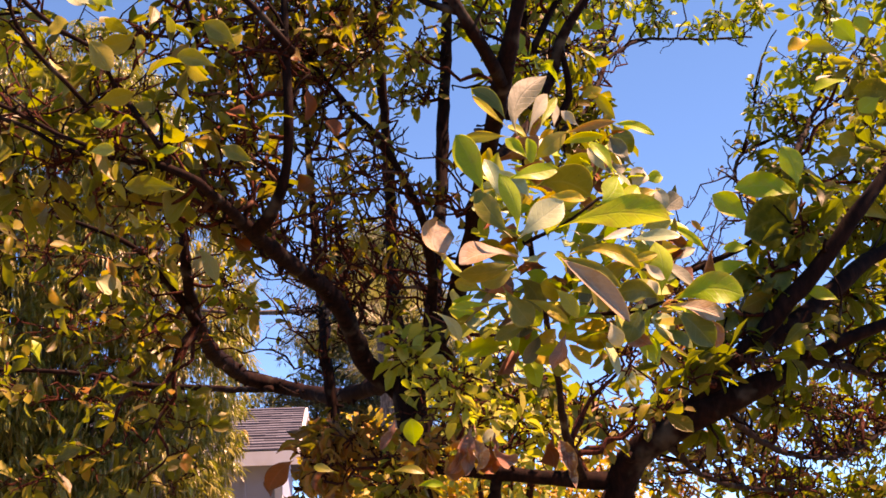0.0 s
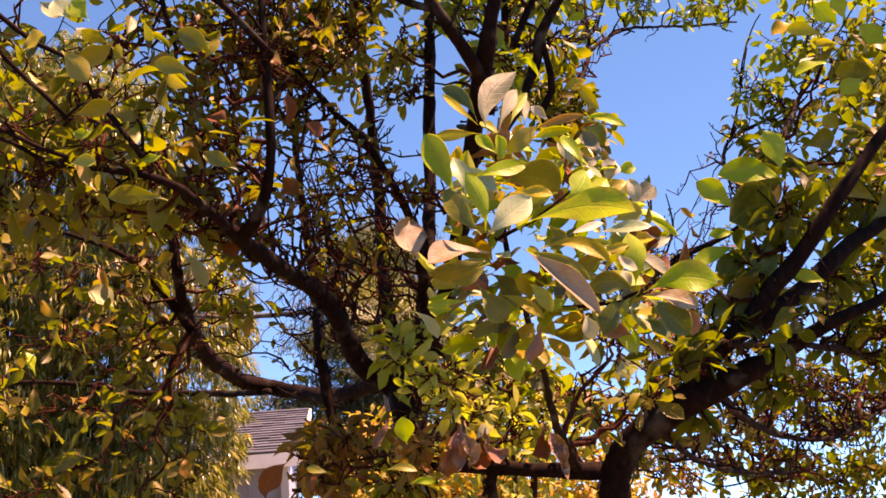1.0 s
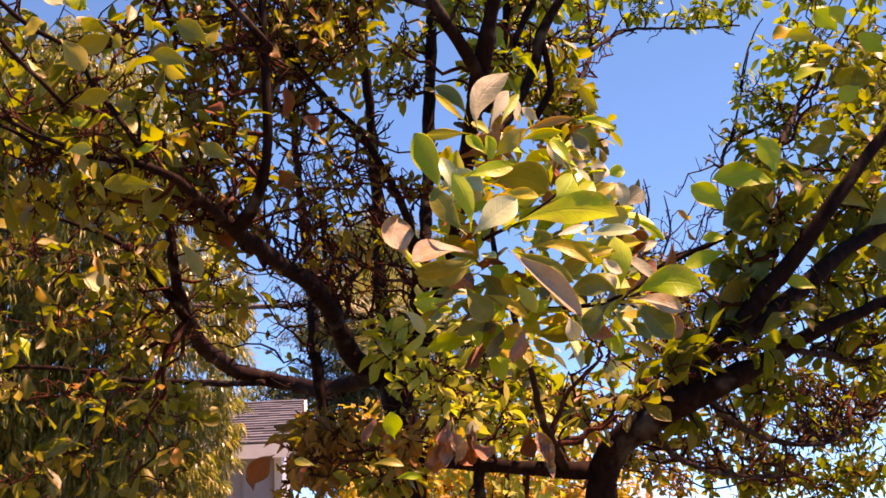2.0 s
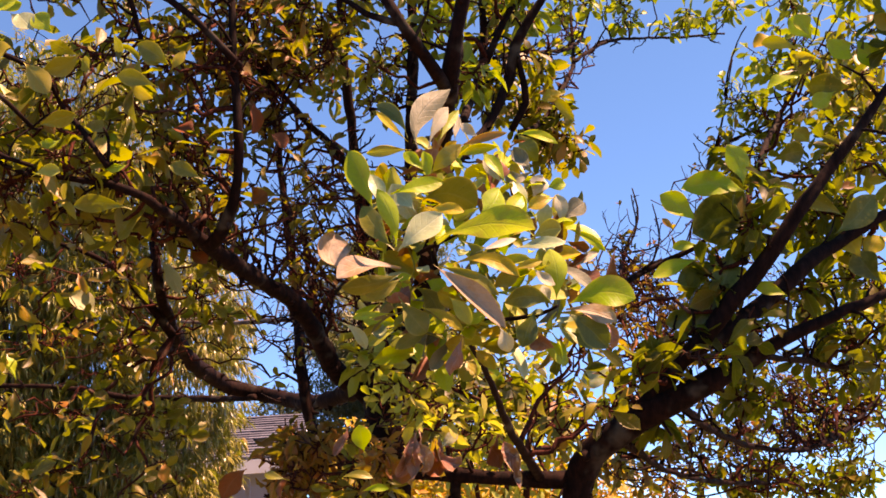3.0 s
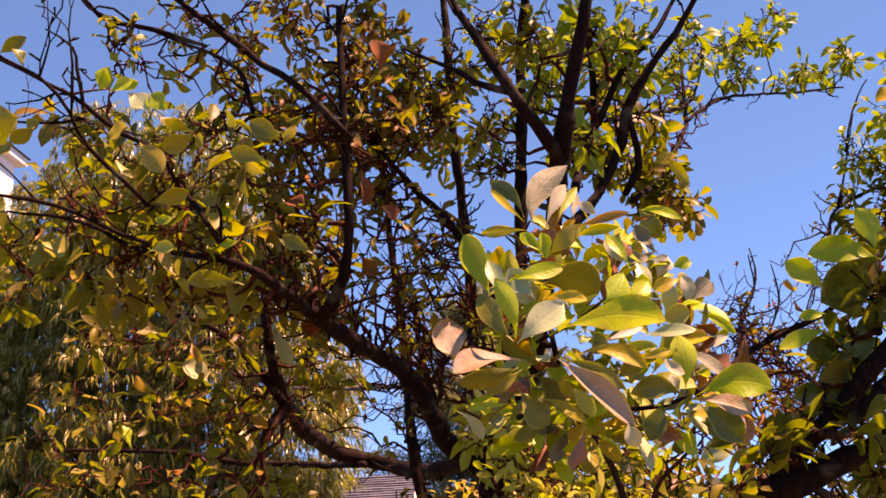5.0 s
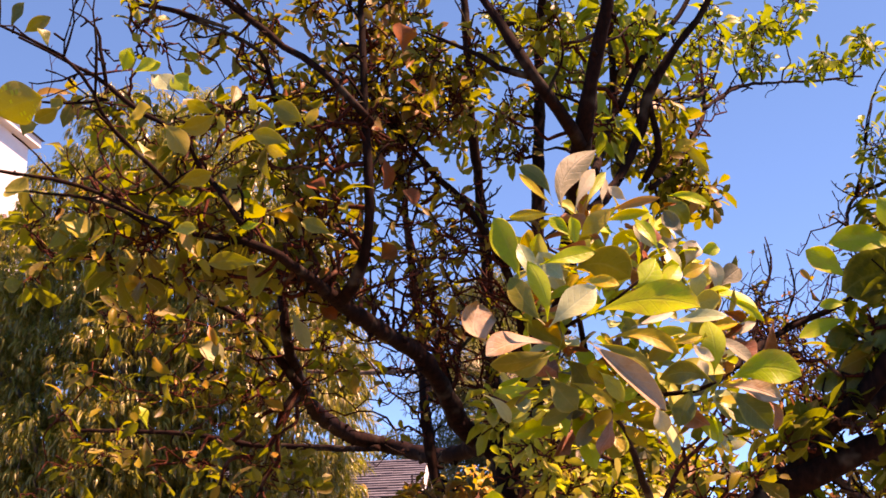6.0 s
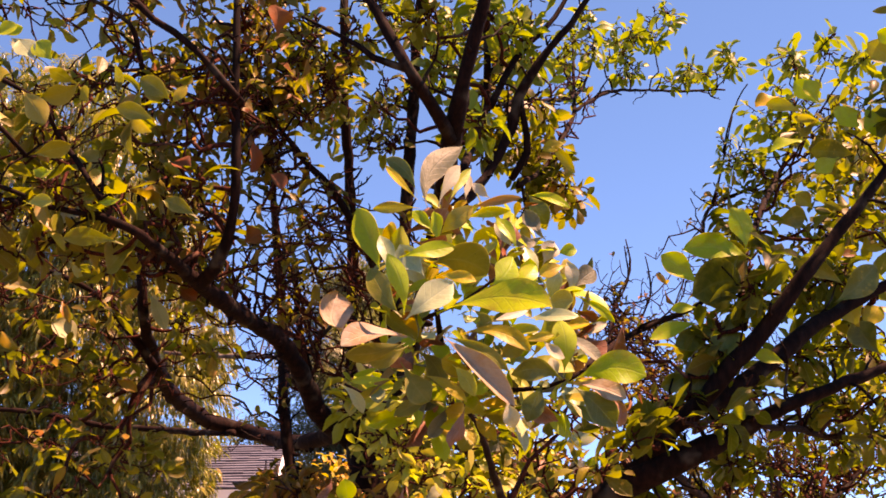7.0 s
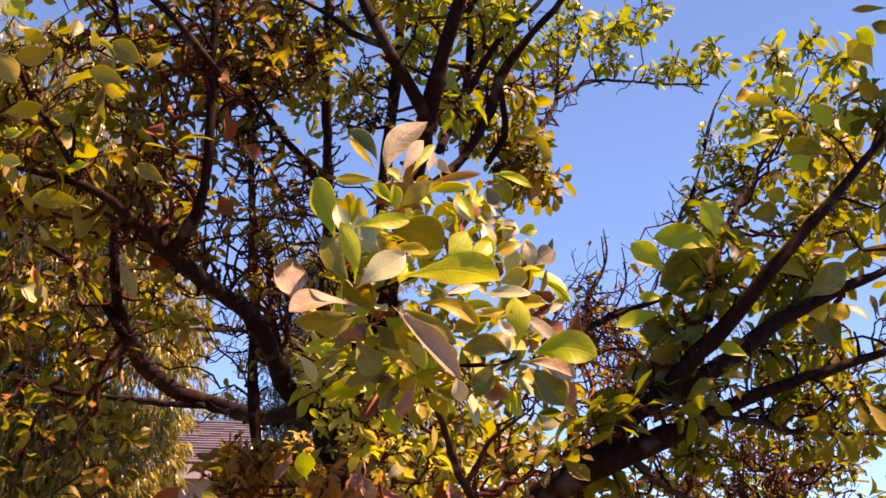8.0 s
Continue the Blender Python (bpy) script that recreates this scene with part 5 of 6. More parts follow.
bent_leaf("olive", "dark", (0.208, 1.45, 1.93), (0.225, 1.444, 1.943), (0.249, 1.45, 1.951), (0.23, -0.867, -0.441), 0.029)
bent_leaf("dark", "olive", (0.097, 1.48, 1.951), (0.121, 1.474, 1.932), (0.131, 1.48, 1.9), (-0.346, -0.91, -0.227), 0.034)
bent_leaf("sage", "under", (-0.018, 1.55, 1.922), (0.007, 1.544, 1.903), (0.018, 1.55, 1.878), (-0.019, -1, -0.016), 0.018)
bent_leaf("lime", "green", (0.191, 3.62, 2.191), (0.248, 3.604, 2.148), (0.302, 3.6, 2.094), (0.023, -0.973, 0.228), 0.040)
bent_leaf("sage", "pale", (0.524, 3.57, 2.056), (0.587, 3.554, 2.084), (0.652, 3.55, 2.114), (-0.243, -0.947, 0.208), 0.080, wave=0.08)
bent_leaf("pale", "pale", (0.518, 3.4, 1.911), (0.539, 3.394, 1.953), (0.583, 3.4, 1.986), (-0.298, -0.92, 0.254), 0.053, fold=0.4)
bent_leaf("green", "lime", (0.579, 3.4, 1.905), (0.587, 3.394, 1.95), (0.605, 3.4, 2.003), (0.034, -0.999, -0.009), 0.047)
bent_leaf("lime", "green", (0.621, 3.4, 1.941), (0.641, 3.394, 1.983), (0.67, 3.4, 2.018), (-0.226, -0.963, 0.145), 0.055)
bent_leaf("grey", "sage", (0.287, 3.6, 2.036), (0.311, 3.594, 2.068), (0.343, 3.6, 2.09), (0.024, -0.999, -0.025), 0.064)
bent_leaf("pale", "grey", (0.163, 3.65, 2.124), (0.237, 3.629, 2.103), (0.301, 3.62, 2.072), (-0.115, -0.961, 0.251), 0.037)
bent_leaf("green", "lime", (0.223, 3.6, 2.049), (0.268, 3.594, 2.037), (0.306, 3.6, 2.039), (0.024, -0.976, 0.218), 0.028)
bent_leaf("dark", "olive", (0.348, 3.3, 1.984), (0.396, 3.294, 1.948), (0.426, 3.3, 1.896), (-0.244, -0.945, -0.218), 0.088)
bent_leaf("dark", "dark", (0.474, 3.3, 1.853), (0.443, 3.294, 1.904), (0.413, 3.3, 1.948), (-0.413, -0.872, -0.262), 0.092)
bent_leaf("yellow", "lime", (0.072, 3.5, 2.039), (0.123, 3.494, 1.991), (0.174, 3.5, 1.932), (0.176, -0.97, 0.169), 0.027)
bent_leaf("pale", "sage", (0.067, 3.2, 1.862), (0.104, 3.194, 1.884), (0.132, 3.2, 1.908), (-0.07, -0.993, 0.098), 0.037)
bent_leaf("lime", "green", (-0.084, 2.55, 1.812), (-0.086, 2.519, 1.84), (-0.089, 2.5, 1.872), (0.257, -0.753, -0.606), 0.048)
bent_leaf("olive", "under", (-0.142, 2.5, 1.752), (-0.103, 2.494, 1.76), (-0.063, 2.5, 1.749), (0.012, -0.959, 0.282), 0.022)
bent_leaf("olive", "under", (-0.256, 2.5, 1.757), (-0.287, 2.494, 1.768), (-0.314, 2.5, 1.775), (0.092, -0.95, 0.299), 0.022)
bent_leaf("green", "lime", (-0.082, 2.4, 1.715), (-0.051, 2.394, 1.721), (-0.02, 2.4, 1.717), (-0.004, -0.992, 0.123), 0.018)
bent_leaf("pale", "grey", (-0.122, 3.4, 2.093), (-0.092, 3.394, 2.102), (-0.064, 3.4, 2.098), (-0.015, -0.98, 0.199), 0.019)
bent_leaf("rust", "dry", (-0.373, 2.6, 1.798), (-0.405, 2.594, 1.773), (-0.433, 2.6, 1.732), (0.243, -0.945, -0.22), 0.058)
bent_leaf("dry", "pink", (-0.135, 2.7, 1.891), (-0.15, 2.694, 1.857), (-0.176, 2.7, 1.824), (-0.213, -0.968, 0.13), 0.030, fold=0.6, wave=0.1)
bent_leaf("dry", "dry", (0.043, 2.45, 1.842), (0.023, 2.444, 1.791), (-0.008, 2.45, 1.741), (0.024, -1, -0.012), 0.048, fold=0.9, wave=0.22)
bent_leaf("dry", "dry", (0.045, 2.44, 1.841), (0.039, 2.434, 1.787), (0.028, 2.44, 1.732), (0.334, -0.941, -0.055), 0.038, fold=0.9, wave=0.25)
bent_leaf("dry", "pink", (0.05, 2.44, 1.841), (0.059, 2.434, 1.793), (0.06, 2.44, 1.74), (0.141, -0.99, 0.014), 0.033, fold=0.9, wave=0.22)
bent_leaf("dry", "pink", (0.1, 2.45, 1.826), (0.105, 2.434, 1.777), (0.148, 2.43, 1.76), (0.218, -0.877, 0.428), 0.041, fold=0.7, wave=0.2)
bent_leaf("rust", "dry", (0.09, 2.46, 1.815), (0.083, 2.454, 1.768), (0.09, 2.46, 1.732), (-0.207, -0.978, -0.001), 0.057, fold=0.6, wave=0.2)
bent_leaf("dry", "pink", (0.231, 2.45, 1.82), (0.254, 2.444, 1.779), (0.267, 2.45, 1.7), (0.217, -0.974, 0.066), 0.041, fold=0.8, wave=0.22)
bent_leaf("rust", "dry", (0.23, 2.47, 1.819), (0.221, 2.464, 1.782), (0.231, 2.47, 1.745), (-0.262, -0.965, -0.004), 0.044, fold=0.7, wave=0.2)
bent_leaf("rust", "rust", (0.049, 2.47, 1.808), (0.018, 2.464, 1.766), (-0.022, 2.47, 1.746), (0.145, -0.976, -0.163), 0.057, fold=0.4, wave=0.15)
bent_leaf("green", "lime", (0.977, 2.85, 2.492), (0.973, 2.844, 2.555), (0.949, 2.85, 2.616), (0.148, 0.988, 0.033), 0.066)
bent_leaf("green", "lime", (0.993, 2.86, 2.472), (0.9, 2.849, 2.504), (0.805, 2.85, 2.497), (0.055, -0.998, 0.015), 0.079)
bent_leaf("green", "lime", (0.845, 2.86, 2.397), (0.798, 2.849, 2.442), (0.744, 2.85, 2.485), (0.062, -0.997, -0.042), 0.071)
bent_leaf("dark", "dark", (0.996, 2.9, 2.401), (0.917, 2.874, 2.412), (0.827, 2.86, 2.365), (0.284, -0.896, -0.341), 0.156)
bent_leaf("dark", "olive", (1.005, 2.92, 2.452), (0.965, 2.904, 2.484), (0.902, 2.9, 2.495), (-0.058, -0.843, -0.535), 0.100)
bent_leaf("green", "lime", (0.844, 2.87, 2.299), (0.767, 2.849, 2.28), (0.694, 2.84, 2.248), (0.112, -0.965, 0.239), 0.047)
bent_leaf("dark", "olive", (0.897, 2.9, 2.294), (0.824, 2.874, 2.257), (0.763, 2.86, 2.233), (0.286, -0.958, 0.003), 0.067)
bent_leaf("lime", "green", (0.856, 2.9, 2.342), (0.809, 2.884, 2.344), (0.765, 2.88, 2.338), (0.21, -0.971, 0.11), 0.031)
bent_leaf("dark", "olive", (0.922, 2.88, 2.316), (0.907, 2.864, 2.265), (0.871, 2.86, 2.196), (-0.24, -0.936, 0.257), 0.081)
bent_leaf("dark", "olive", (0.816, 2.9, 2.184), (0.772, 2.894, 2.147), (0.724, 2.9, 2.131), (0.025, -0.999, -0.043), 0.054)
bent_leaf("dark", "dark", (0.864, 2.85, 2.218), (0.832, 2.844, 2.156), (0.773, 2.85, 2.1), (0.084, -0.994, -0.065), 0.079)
bent_leaf("yellow", "lime", (1.404, 3.2, 2.333), (1.38, 3.194, 2.382), (1.359, 3.2, 2.421), (-0.21, -0.972, -0.105), 0.082)
bent_leaf("yellow", "lime", (1.404, 3.2, 2.333), (1.436, 3.194, 2.375), (1.468, 3.2, 2.41), (-0.245, -0.948, 0.204), 0.067)
bent_leaf("yellow", "yellow", (1.378, 3.4, 2.79), (1.357, 3.394, 2.816), (1.329, 3.4, 2.846), (-0.206, -0.962, -0.18), 0.060)
bent_leaf("olive", "under", (1.337, 3.1, 2.445), (1.272, 3.094, 2.495), (1.191, 3.1, 2.529), (-0.23, -0.887, -0.4), 0.061)
bent_leaf("green", "lime", (1.062, 2.85, 2.17), (1.012, 2.844, 2.191), (0.964, 2.85, 2.211), (0.025, -0.998, 0.061), 0.041)
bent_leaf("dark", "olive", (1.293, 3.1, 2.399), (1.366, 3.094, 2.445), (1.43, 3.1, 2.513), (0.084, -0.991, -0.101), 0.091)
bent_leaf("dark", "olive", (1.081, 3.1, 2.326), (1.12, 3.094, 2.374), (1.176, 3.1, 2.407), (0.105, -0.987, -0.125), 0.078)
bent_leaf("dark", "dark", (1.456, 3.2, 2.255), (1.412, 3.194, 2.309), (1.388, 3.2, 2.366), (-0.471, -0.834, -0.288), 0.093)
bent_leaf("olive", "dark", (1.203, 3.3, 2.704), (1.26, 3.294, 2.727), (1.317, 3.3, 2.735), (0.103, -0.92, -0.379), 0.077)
leaf("yellow", (1.673, 4.416, 3.665), (1.559, 4.428, 3.622), (-0.288, -0.786, 0.547), 0.120)
leaf("lime", (1.361, 3.347, 3.018), (1.247, 3.358, 2.978), (-0.278, -0.765, 0.581), 0.106)
leaf("green", (1.201, 2.762, 2.884), (1.157, 2.745, 2.946), (0.293, -0.955, -0.049), 0.074)
leaf("olive", (-1.008, 2.077, 2.678), (-1.065, 2.052, 2.734), (0.641, -0.677, 0.363), 0.077)
leaf("olive", (-1.014, 2.078, 2.673), (-1.053, 2.081, 2.65), (-0.124, -0.987, 0.101), 0.068)
leaf("dark", (-1.06, 2.007, 2.876), (-1.025, 1.995, 2.929), (-0.179, -0.977, -0.117), 0.045)
leaf("dark", (-0.983, 2.031, 2.832), (-0.999, 2.015, 2.874), (0.861, -0.492, 0.133), 0.039)
leaf("olive", (-0.982, 2.077, 2.689), (-0.961, 2.068, 2.724), (-0.237, -0.967, -0.097), 0.045)
leaf("lime", (-0.866, 2.154, 2.82), (-0.846, 2.141, 2.868), (0.866, -0.25, -0.433), 0.046)
leaf("lime", (-0.841, 2.157, 2.819), (-0.783, 2.158, 2.839), (-0.057, -0.983, 0.174), 0.040)
leaf("olive", (-1.062, 2.167, 2.543), (-1.124, 2.155, 2.557), (0.289, -0.661, 0.692), 0.090)
leaf("olive", (-1.026, 2.237, 2.503), (-0.978, 2.255, 2.464), (0.639, -0.55, 0.539), 0.084)
leaf("olive", (-0.855, 2.189, 2.714), (-0.802, 2.188, 2.737), (-0.097, -0.978, 0.184), 0.077)
leaf("pale", (-1.197, 3.948, 2.514), (-1.278, 3.877, 2.587), (0.775, -0.53, 0.343), 0.102)
leaf("lime", (-1.458, 3.858, 2.272), (-1.502, 3.834, 2.362), (0.815, -0.515, 0.266), 0.072)
leaf("pale", (-1.144, 4.364, 2.315), (-1.209, 4.343, 2.39), (0.657, -0.642, 0.394), 0.076)
leaf("orange", (-0.658, 3.389, 3.054), (-0.707, 3.381, 3.086), (0.371, -0.857, 0.358), 0.059)
leaf("orange", (-0.573, 3.184, 2.856), (-0.615, 3.174, 2.892), (0.469, -0.817, 0.336), 0.076)
leaf("rust", (-0.323, 2.545, 2.727), (-0.334, 2.568, 2.642), (0.779, -0.573, -0.254), 0.071)
leaf("rust", (-0.476, 2.567, 2.644), (-0.532, 2.559, 2.674), (0.329, -0.864, 0.38), 0.078)
leaf("rust", (-0.291, 2.568, 2.643), (-0.25, 2.578, 2.602), (0.49, -0.827, 0.276), 0.058)
leaf("lime", (-0.707, 2.715, 2.673), (-0.795, 2.702, 2.72), (0.398, -0.739, 0.543), 0.085)
leaf("pale", (-0.933, 3.949, 2.703), (-0.922, 3.974, 2.61), (0.831, -0.554, -0.053), 0.081)
leaf("pale", (-0.736, 2.638, 2.575), (-0.832, 2.642, 2.558), (-0.148, -0.773, 0.618), 0.070)
leaf("olive", (-0.601, 2.561, 2.475), (-0.688, 2.582, 2.397), (-0.365, -0.916, 0.167), 0.117)
leaf("rust", (-0.495, 3.486, 2.5), (-0.451, 3.503, 2.435), (0.65, -0.719, 0.245), 0.067)
leaf("rust", (-0.396, 2.853, 2.545), (-0.348, 2.845, 2.573), (-0.314, -0.903, 0.294), 0.074)
leaf("rust", (-0.58, 2.883, 2.433), (-0.535, 2.893, 2.393), (0.52, -0.761, 0.388), 0.063)
leaf("rust", (-0.406, 2.643, 1.783), (-0.436, 2.66, 1.719), (-0.591, -0.804, 0.061), 0.071)
leaf("rust", (-0.263, 2.486, 2.978), (-0.261, 2.461, 3.054), (0.796, -0.57, -0.202), 0.076)
bent_leaf("olive", "under", (-0.402, 2.03, 2.591), (-0.43, 2.019, 2.616), (-0.468, 2.02, 2.64), (-0.073, -0.953, -0.295), 0.042)
bent_leaf("olive", "olive", (-0.717, 2.05, 2.633), (-0.69, 2.044, 2.6), (-0.664, 2.05, 2.557), (0.084, 0.995, 0.059), 0.051)
bent_leaf("lime", "under", (-0.676, 2.1, 2.721), (-0.695, 2.094, 2.744), (-0.717, 2.1, 2.773), (0.128, -0.986, 0.103), 0.049)
bent_leaf("olive", "under", (-0.472, 2.2, 2.621), (-0.515, 2.194, 2.642), (-0.568, 2.2, 2.659), (-0.108, -0.956, -0.272), 0.041)
bent_leaf("sage", "pale", (-0.715, 2.1, 2.728), (-0.732, 2.094, 2.749), (-0.754, 2.1, 2.776), (0.259, -0.942, 0.215), 0.051)
bent_leaf("yellow", "olive", (-0.5, 2.4, 2.757), (-0.481, 2.394, 2.778), (-0.465, 2.4, 2.806), (0.229, -0.959, -0.167), 0.029)
bent_leaf("olive", "dark", (-0.689, 2.3, 2.772), (-0.719, 2.294, 2.742), (-0.771, 2.3, 2.737), (0.256, -0.76, -0.597), 0.050)
bent_leaf("lime", "green", (-0.767, 2.4, 2.599), (-0.787, 2.394, 2.586), (-0.817, 2.4, 2.596), (0.002, -0.999, -0.041), 0.028)
bent_leaf("lime", "green", (-0.602, 2.4, 2.522), (-0.627, 2.394, 2.511), (-0.66, 2.4, 2.52), (0, -1, -0.007), 0.024)
bent_leaf("olive", "under", (-0.593, 2.4, 2.406), (-0.658, 2.394, 2.425), (-0.733, 2.4, 2.426), (-0.05, -0.938, -0.343), 0.048)
bent_leaf("sage", "pale", (-0.751, 3.2, 2.508), (-0.714, 3.194, 2.45), (-0.688, 3.2, 2.388), (0.26, -0.956, 0.138), 0.047)
bent_leaf("olive", "dark", (-0.747, 2.2, 2.553), (-0.707, 2.194, 2.558), (-0.66, 2.2, 2.573), (0.138, -0.805, -0.577), 0.042)
bent_leaf("olive", "under", (-0.444, 2.5, 2.498), (-0.485, 2.494, 2.528), (-0.531, 2.5, 2.548), (-0.087, -0.985, -0.151), 0.041)
bent_leaf("under", "sage", (-0.795, 2.3, 2.47), (-0.761, 2.294, 2.48), (-0.728, 2.3, 2.477), (0.003, -0.999, -0.032), 0.032)
bent_leaf("green", "lime", (1.41, 3, 2.962), (1.377, 2.994, 2.949), (1.343, 3, 2.922), (-0.004, -1, 0.007), 0.099)
bent_leaf("green", "lime", (1.413, 3, 2.975), (1.441, 2.994, 2.936), (1.46, 3, 2.877), (-0.305, -0.94, -0.149), 0.074)
bent_leaf("yellow", "lime", (1.633, 3.2, 3.189), (1.602, 3.194, 3.244), (1.553, 3.2, 3.294), (-0.319, -0.917, -0.241), 0.077)
bent_leaf("lime", "green", (1.518, 3.6, 3.249), (1.483, 3.594, 3.303), (1.443, 3.6, 3.349), (-0.271, -0.941, -0.202), 0.079)
bent_leaf("yellow", "lime", (1.471, 3.6, 3.219), (1.393, 3.594, 3.252), (1.33, 3.6, 3.257), (-0.035, -0.991, -0.129), 0.055)
bent_leaf("dark", "olive", (1.425, 2.6, 3.087), (1.361, 2.594, 3.08), (1.311, 2.6, 3.077), (0.04, -0.889, -0.457), 0.022)
bent_leaf("dark", "olive", (1.432, 2.6, 3.01), (1.398, 2.594, 3.023), (1.362, 2.6, 3.035), (-0.183, -0.834, -0.521), 0.040)
bent_leaf("green", "lime", (1.459, 2.8, 3.06), (1.437, 2.794, 3.096), (1.406, 2.8, 3.12), (-0.309, -0.91, -0.278), 0.050)
bent_leaf("dark", "olive", (1.548, 3.4, 2.98), (1.467, 3.394, 2.992), (1.396, 3.4, 2.997), (-0.061, -0.831, -0.552), 0.090)
bent_leaf("lime", "green", (1.49, 3.4, 2.974), (1.444, 3.394, 2.949), (1.406, 3.4, 2.92), (-0.029, -0.999, 0.045), 0.065)
bent_leaf("olive", "dark", (1.52, 2.9, 2.957), (1.481, 2.894, 2.971), (1.444, 2.9, 3), (-0.33, -0.742, -0.583), 0.055)
bent_leaf("olive", "dark", (1.5, 2.9, 2.885), (1.526, 2.894, 2.928), (1.558, 2.9, 2.967), (0.042, -0.999, -0.03), 0.080)
bent_leaf("green", "lime", (0.293, 2.9, 2.876), (0.244, 2.869, 2.898), (0.194, 2.85, 2.874), (0.449, -0.888, -0.1), 0.038)
bent_leaf("lime", "green", (0.274, 2.9, 2.926), (0.246, 2.884, 2.967), (0.208, 2.88, 2.988), (0.051, -0.965, -0.256), 0.033)
bent_leaf("yellow", "lime", (0.54, 3.6, 3.125), (0.574, 3.594, 3.092), (0.627, 3.6, 3.011), (-0.117, -0.989, -0.09), 0.041)
bent_leaf("yellow", "lime", (0.512, 3.6, 3.096), (0.541, 3.594, 3.111), (0.59, 3.6, 3.129), (-0.012, -1, 0.029), 0.052)
bent_leaf("green", "lime", (0.54, 3.6, 3.357), (0.576, 3.594, 3.371), (0.618, 3.6, 3.38), (0.064, -0.975, -0.214), 0.034)
bent_leaf("lime", "olive", (-0.934, 1.95, 2.67), (-0.983, 1.944, 2.661), (-1.044, 1.95, 2.644), (-0.122, 0.843, 0.523), 0.099)
bent_leaf("olive", "dark", (-0.903, 1.95, 2.646), (-0.918, 1.944, 2.629), (-0.957, 1.95, 2.618), (0.323, -0.71, -0.626), 0.038)
bent_leaf("olive", "under", (-1.086, 2.1, 2.915), (-1.054, 2.094, 2.93), (-1.02, 2.1, 2.952), (0.237, -0.875, -0.422), 0.034)
bent_leaf("lime", "green", (-0.955, 2.4, 2.951), (-0.962, 2.394, 2.984), (-0.956, 2.4, 3.024), (0.559, -0.829, 0.006), 0.040)
bent_leaf("green", "lime", (-0.94, 2.4, 2.953), (-0.905, 2.394, 2.959), (-0.874, 2.4, 2.971), (0.06, -0.975, -0.213), 0.032)
bent_leaf("pale", "sage", (-0.902, 2.4, 2.946), (-0.877, 2.394, 2.921), (-0.848, 2.4, 2.9), (0.131, -0.979, 0.157), 0.041)
bent_leaf("olive", "under", (-0.401, 2.05, 2.628), (-0.43, 2.044, 2.621), (-0.466, 2.05, 2.645), (-0.092, -0.93, -0.356), 0.048)
bent_leaf("sage", "pale", (-0.839, 2.7, 2.708), (-0.784, 2.669, 2.72), (-0.728, 2.65, 2.736), (-0.343, -0.902, -0.261), 0.057)

tuft((0.112, 1.42, 2.018), (-0.2, -0.6, 0.4), BACK, 7, 0.072)
tuft((0.182, 1.46, 2.007), (0.1, -0.7, 0.3), BACK, 7, 0.072)
tuft((0.24, 1.5, 2.022), (0.4, -0.5, 0.3), BACK, 7, 0.072)
tuft((0.282, 1.6, 2.091), (0.5, -0.3, 0.5), BACK, 7, 0.072)
tuft((0.171, 1.52, 2.12), (0, -0.4, 0.7), BACK, 7, 0.072)
tuft((0.242, 1.58, 2.152), (0.3, -0.3, 0.6), BACK, 7, 0.072)
tuft((0.146, 1.58, 2.182), (-0.1, -0.3, 0.8), BACK, 7, 0.072)
tuft((0.1, 1.56, 1.938), (-0.2, -0.6, 0), BACK, 7, 0.072)
tuft((0.176, 1.52, 1.929), (0.1, -0.7, -0.1), BACK, 7, 0.072)
tuft((0.251, 1.52, 1.941), (0.3, -0.6, 0), BACK, 7, 0.072)
tuft((0.3, 1.58, 1.994), (0.5, -0.4, 0.1), BACK, 7, 0.072)
tuft((0.046, 1.5, 1.942), (-0.5, -0.5, 0.1), BACK, 7, 0.072)
tuft((0.147, 1.6, 1.903), (0, -0.5, -0.3), BACK, 7, 0.072)
tuft((0.343, 1.7, 2.096), (0.6, -0.2, 0.3), BACK, 7, 0.072)
tuft((0.045, 1.6, 1.927), (-0.4, -0.5, 0), BACK, 8, 0.078)
tuft((0.109, 1.65, 1.887), (-0.1, -0.6, -0.1), BACK, 8, 0.078)
tuft((0.18, 1.6, 1.875), (0.1, -0.6, -0.2), BACK, 8, 0.078)
tuft((0.242, 1.6, 1.905), (0.3, -0.6, 0), BACK, 8, 0.078)
tuft((0.312, 1.62, 1.904), (0.4, -0.5, -0.1), BACK, 8, 0.078)
tuft((0.363, 1.65, 1.951), (0.5, -0.4, 0.1), BACK, 8, 0.078)
tuft((0.105, 1.5, 1.972), (-0.2, -0.7, 0.1), BACK, 8, 0.078)
tuft((0.211, 1.48, 1.96), (0.2, -0.7, 0.1), BACK, 8, 0.078)
tuft((0.161, 1.45, 2.056), (0, -0.6, 0.5), BACK, 8, 0.078)
tuft((0.219, 1.5, 2.075), (0.2, -0.5, 0.5), BACK, 8, 0.078)
tuft((0.081, 1.45, 2.078), (-0.4, -0.5, 0.4), BACK, 8, 0.078)
tuft((0.354, 1.68, 2.023), (0.6, -0.4, 0.1), BACK, 8, 0.078)
tuft((0.098, 1.42, 2.06), (0.1, -0.7, 0.3), SMALL, 8, 0.046)
tuft((0.159, 1.42, 2.023), (0.1, -0.7, 0.3), SMALL, 8, 0.046)
tuft((0.22, 1.48, 2.095), (0.1, -0.7, 0.3), SMALL, 8, 0.046)
tuft((0.269, 1.55, 2.113), (0.1, -0.7, 0.3), SMALL, 8, 0.046)
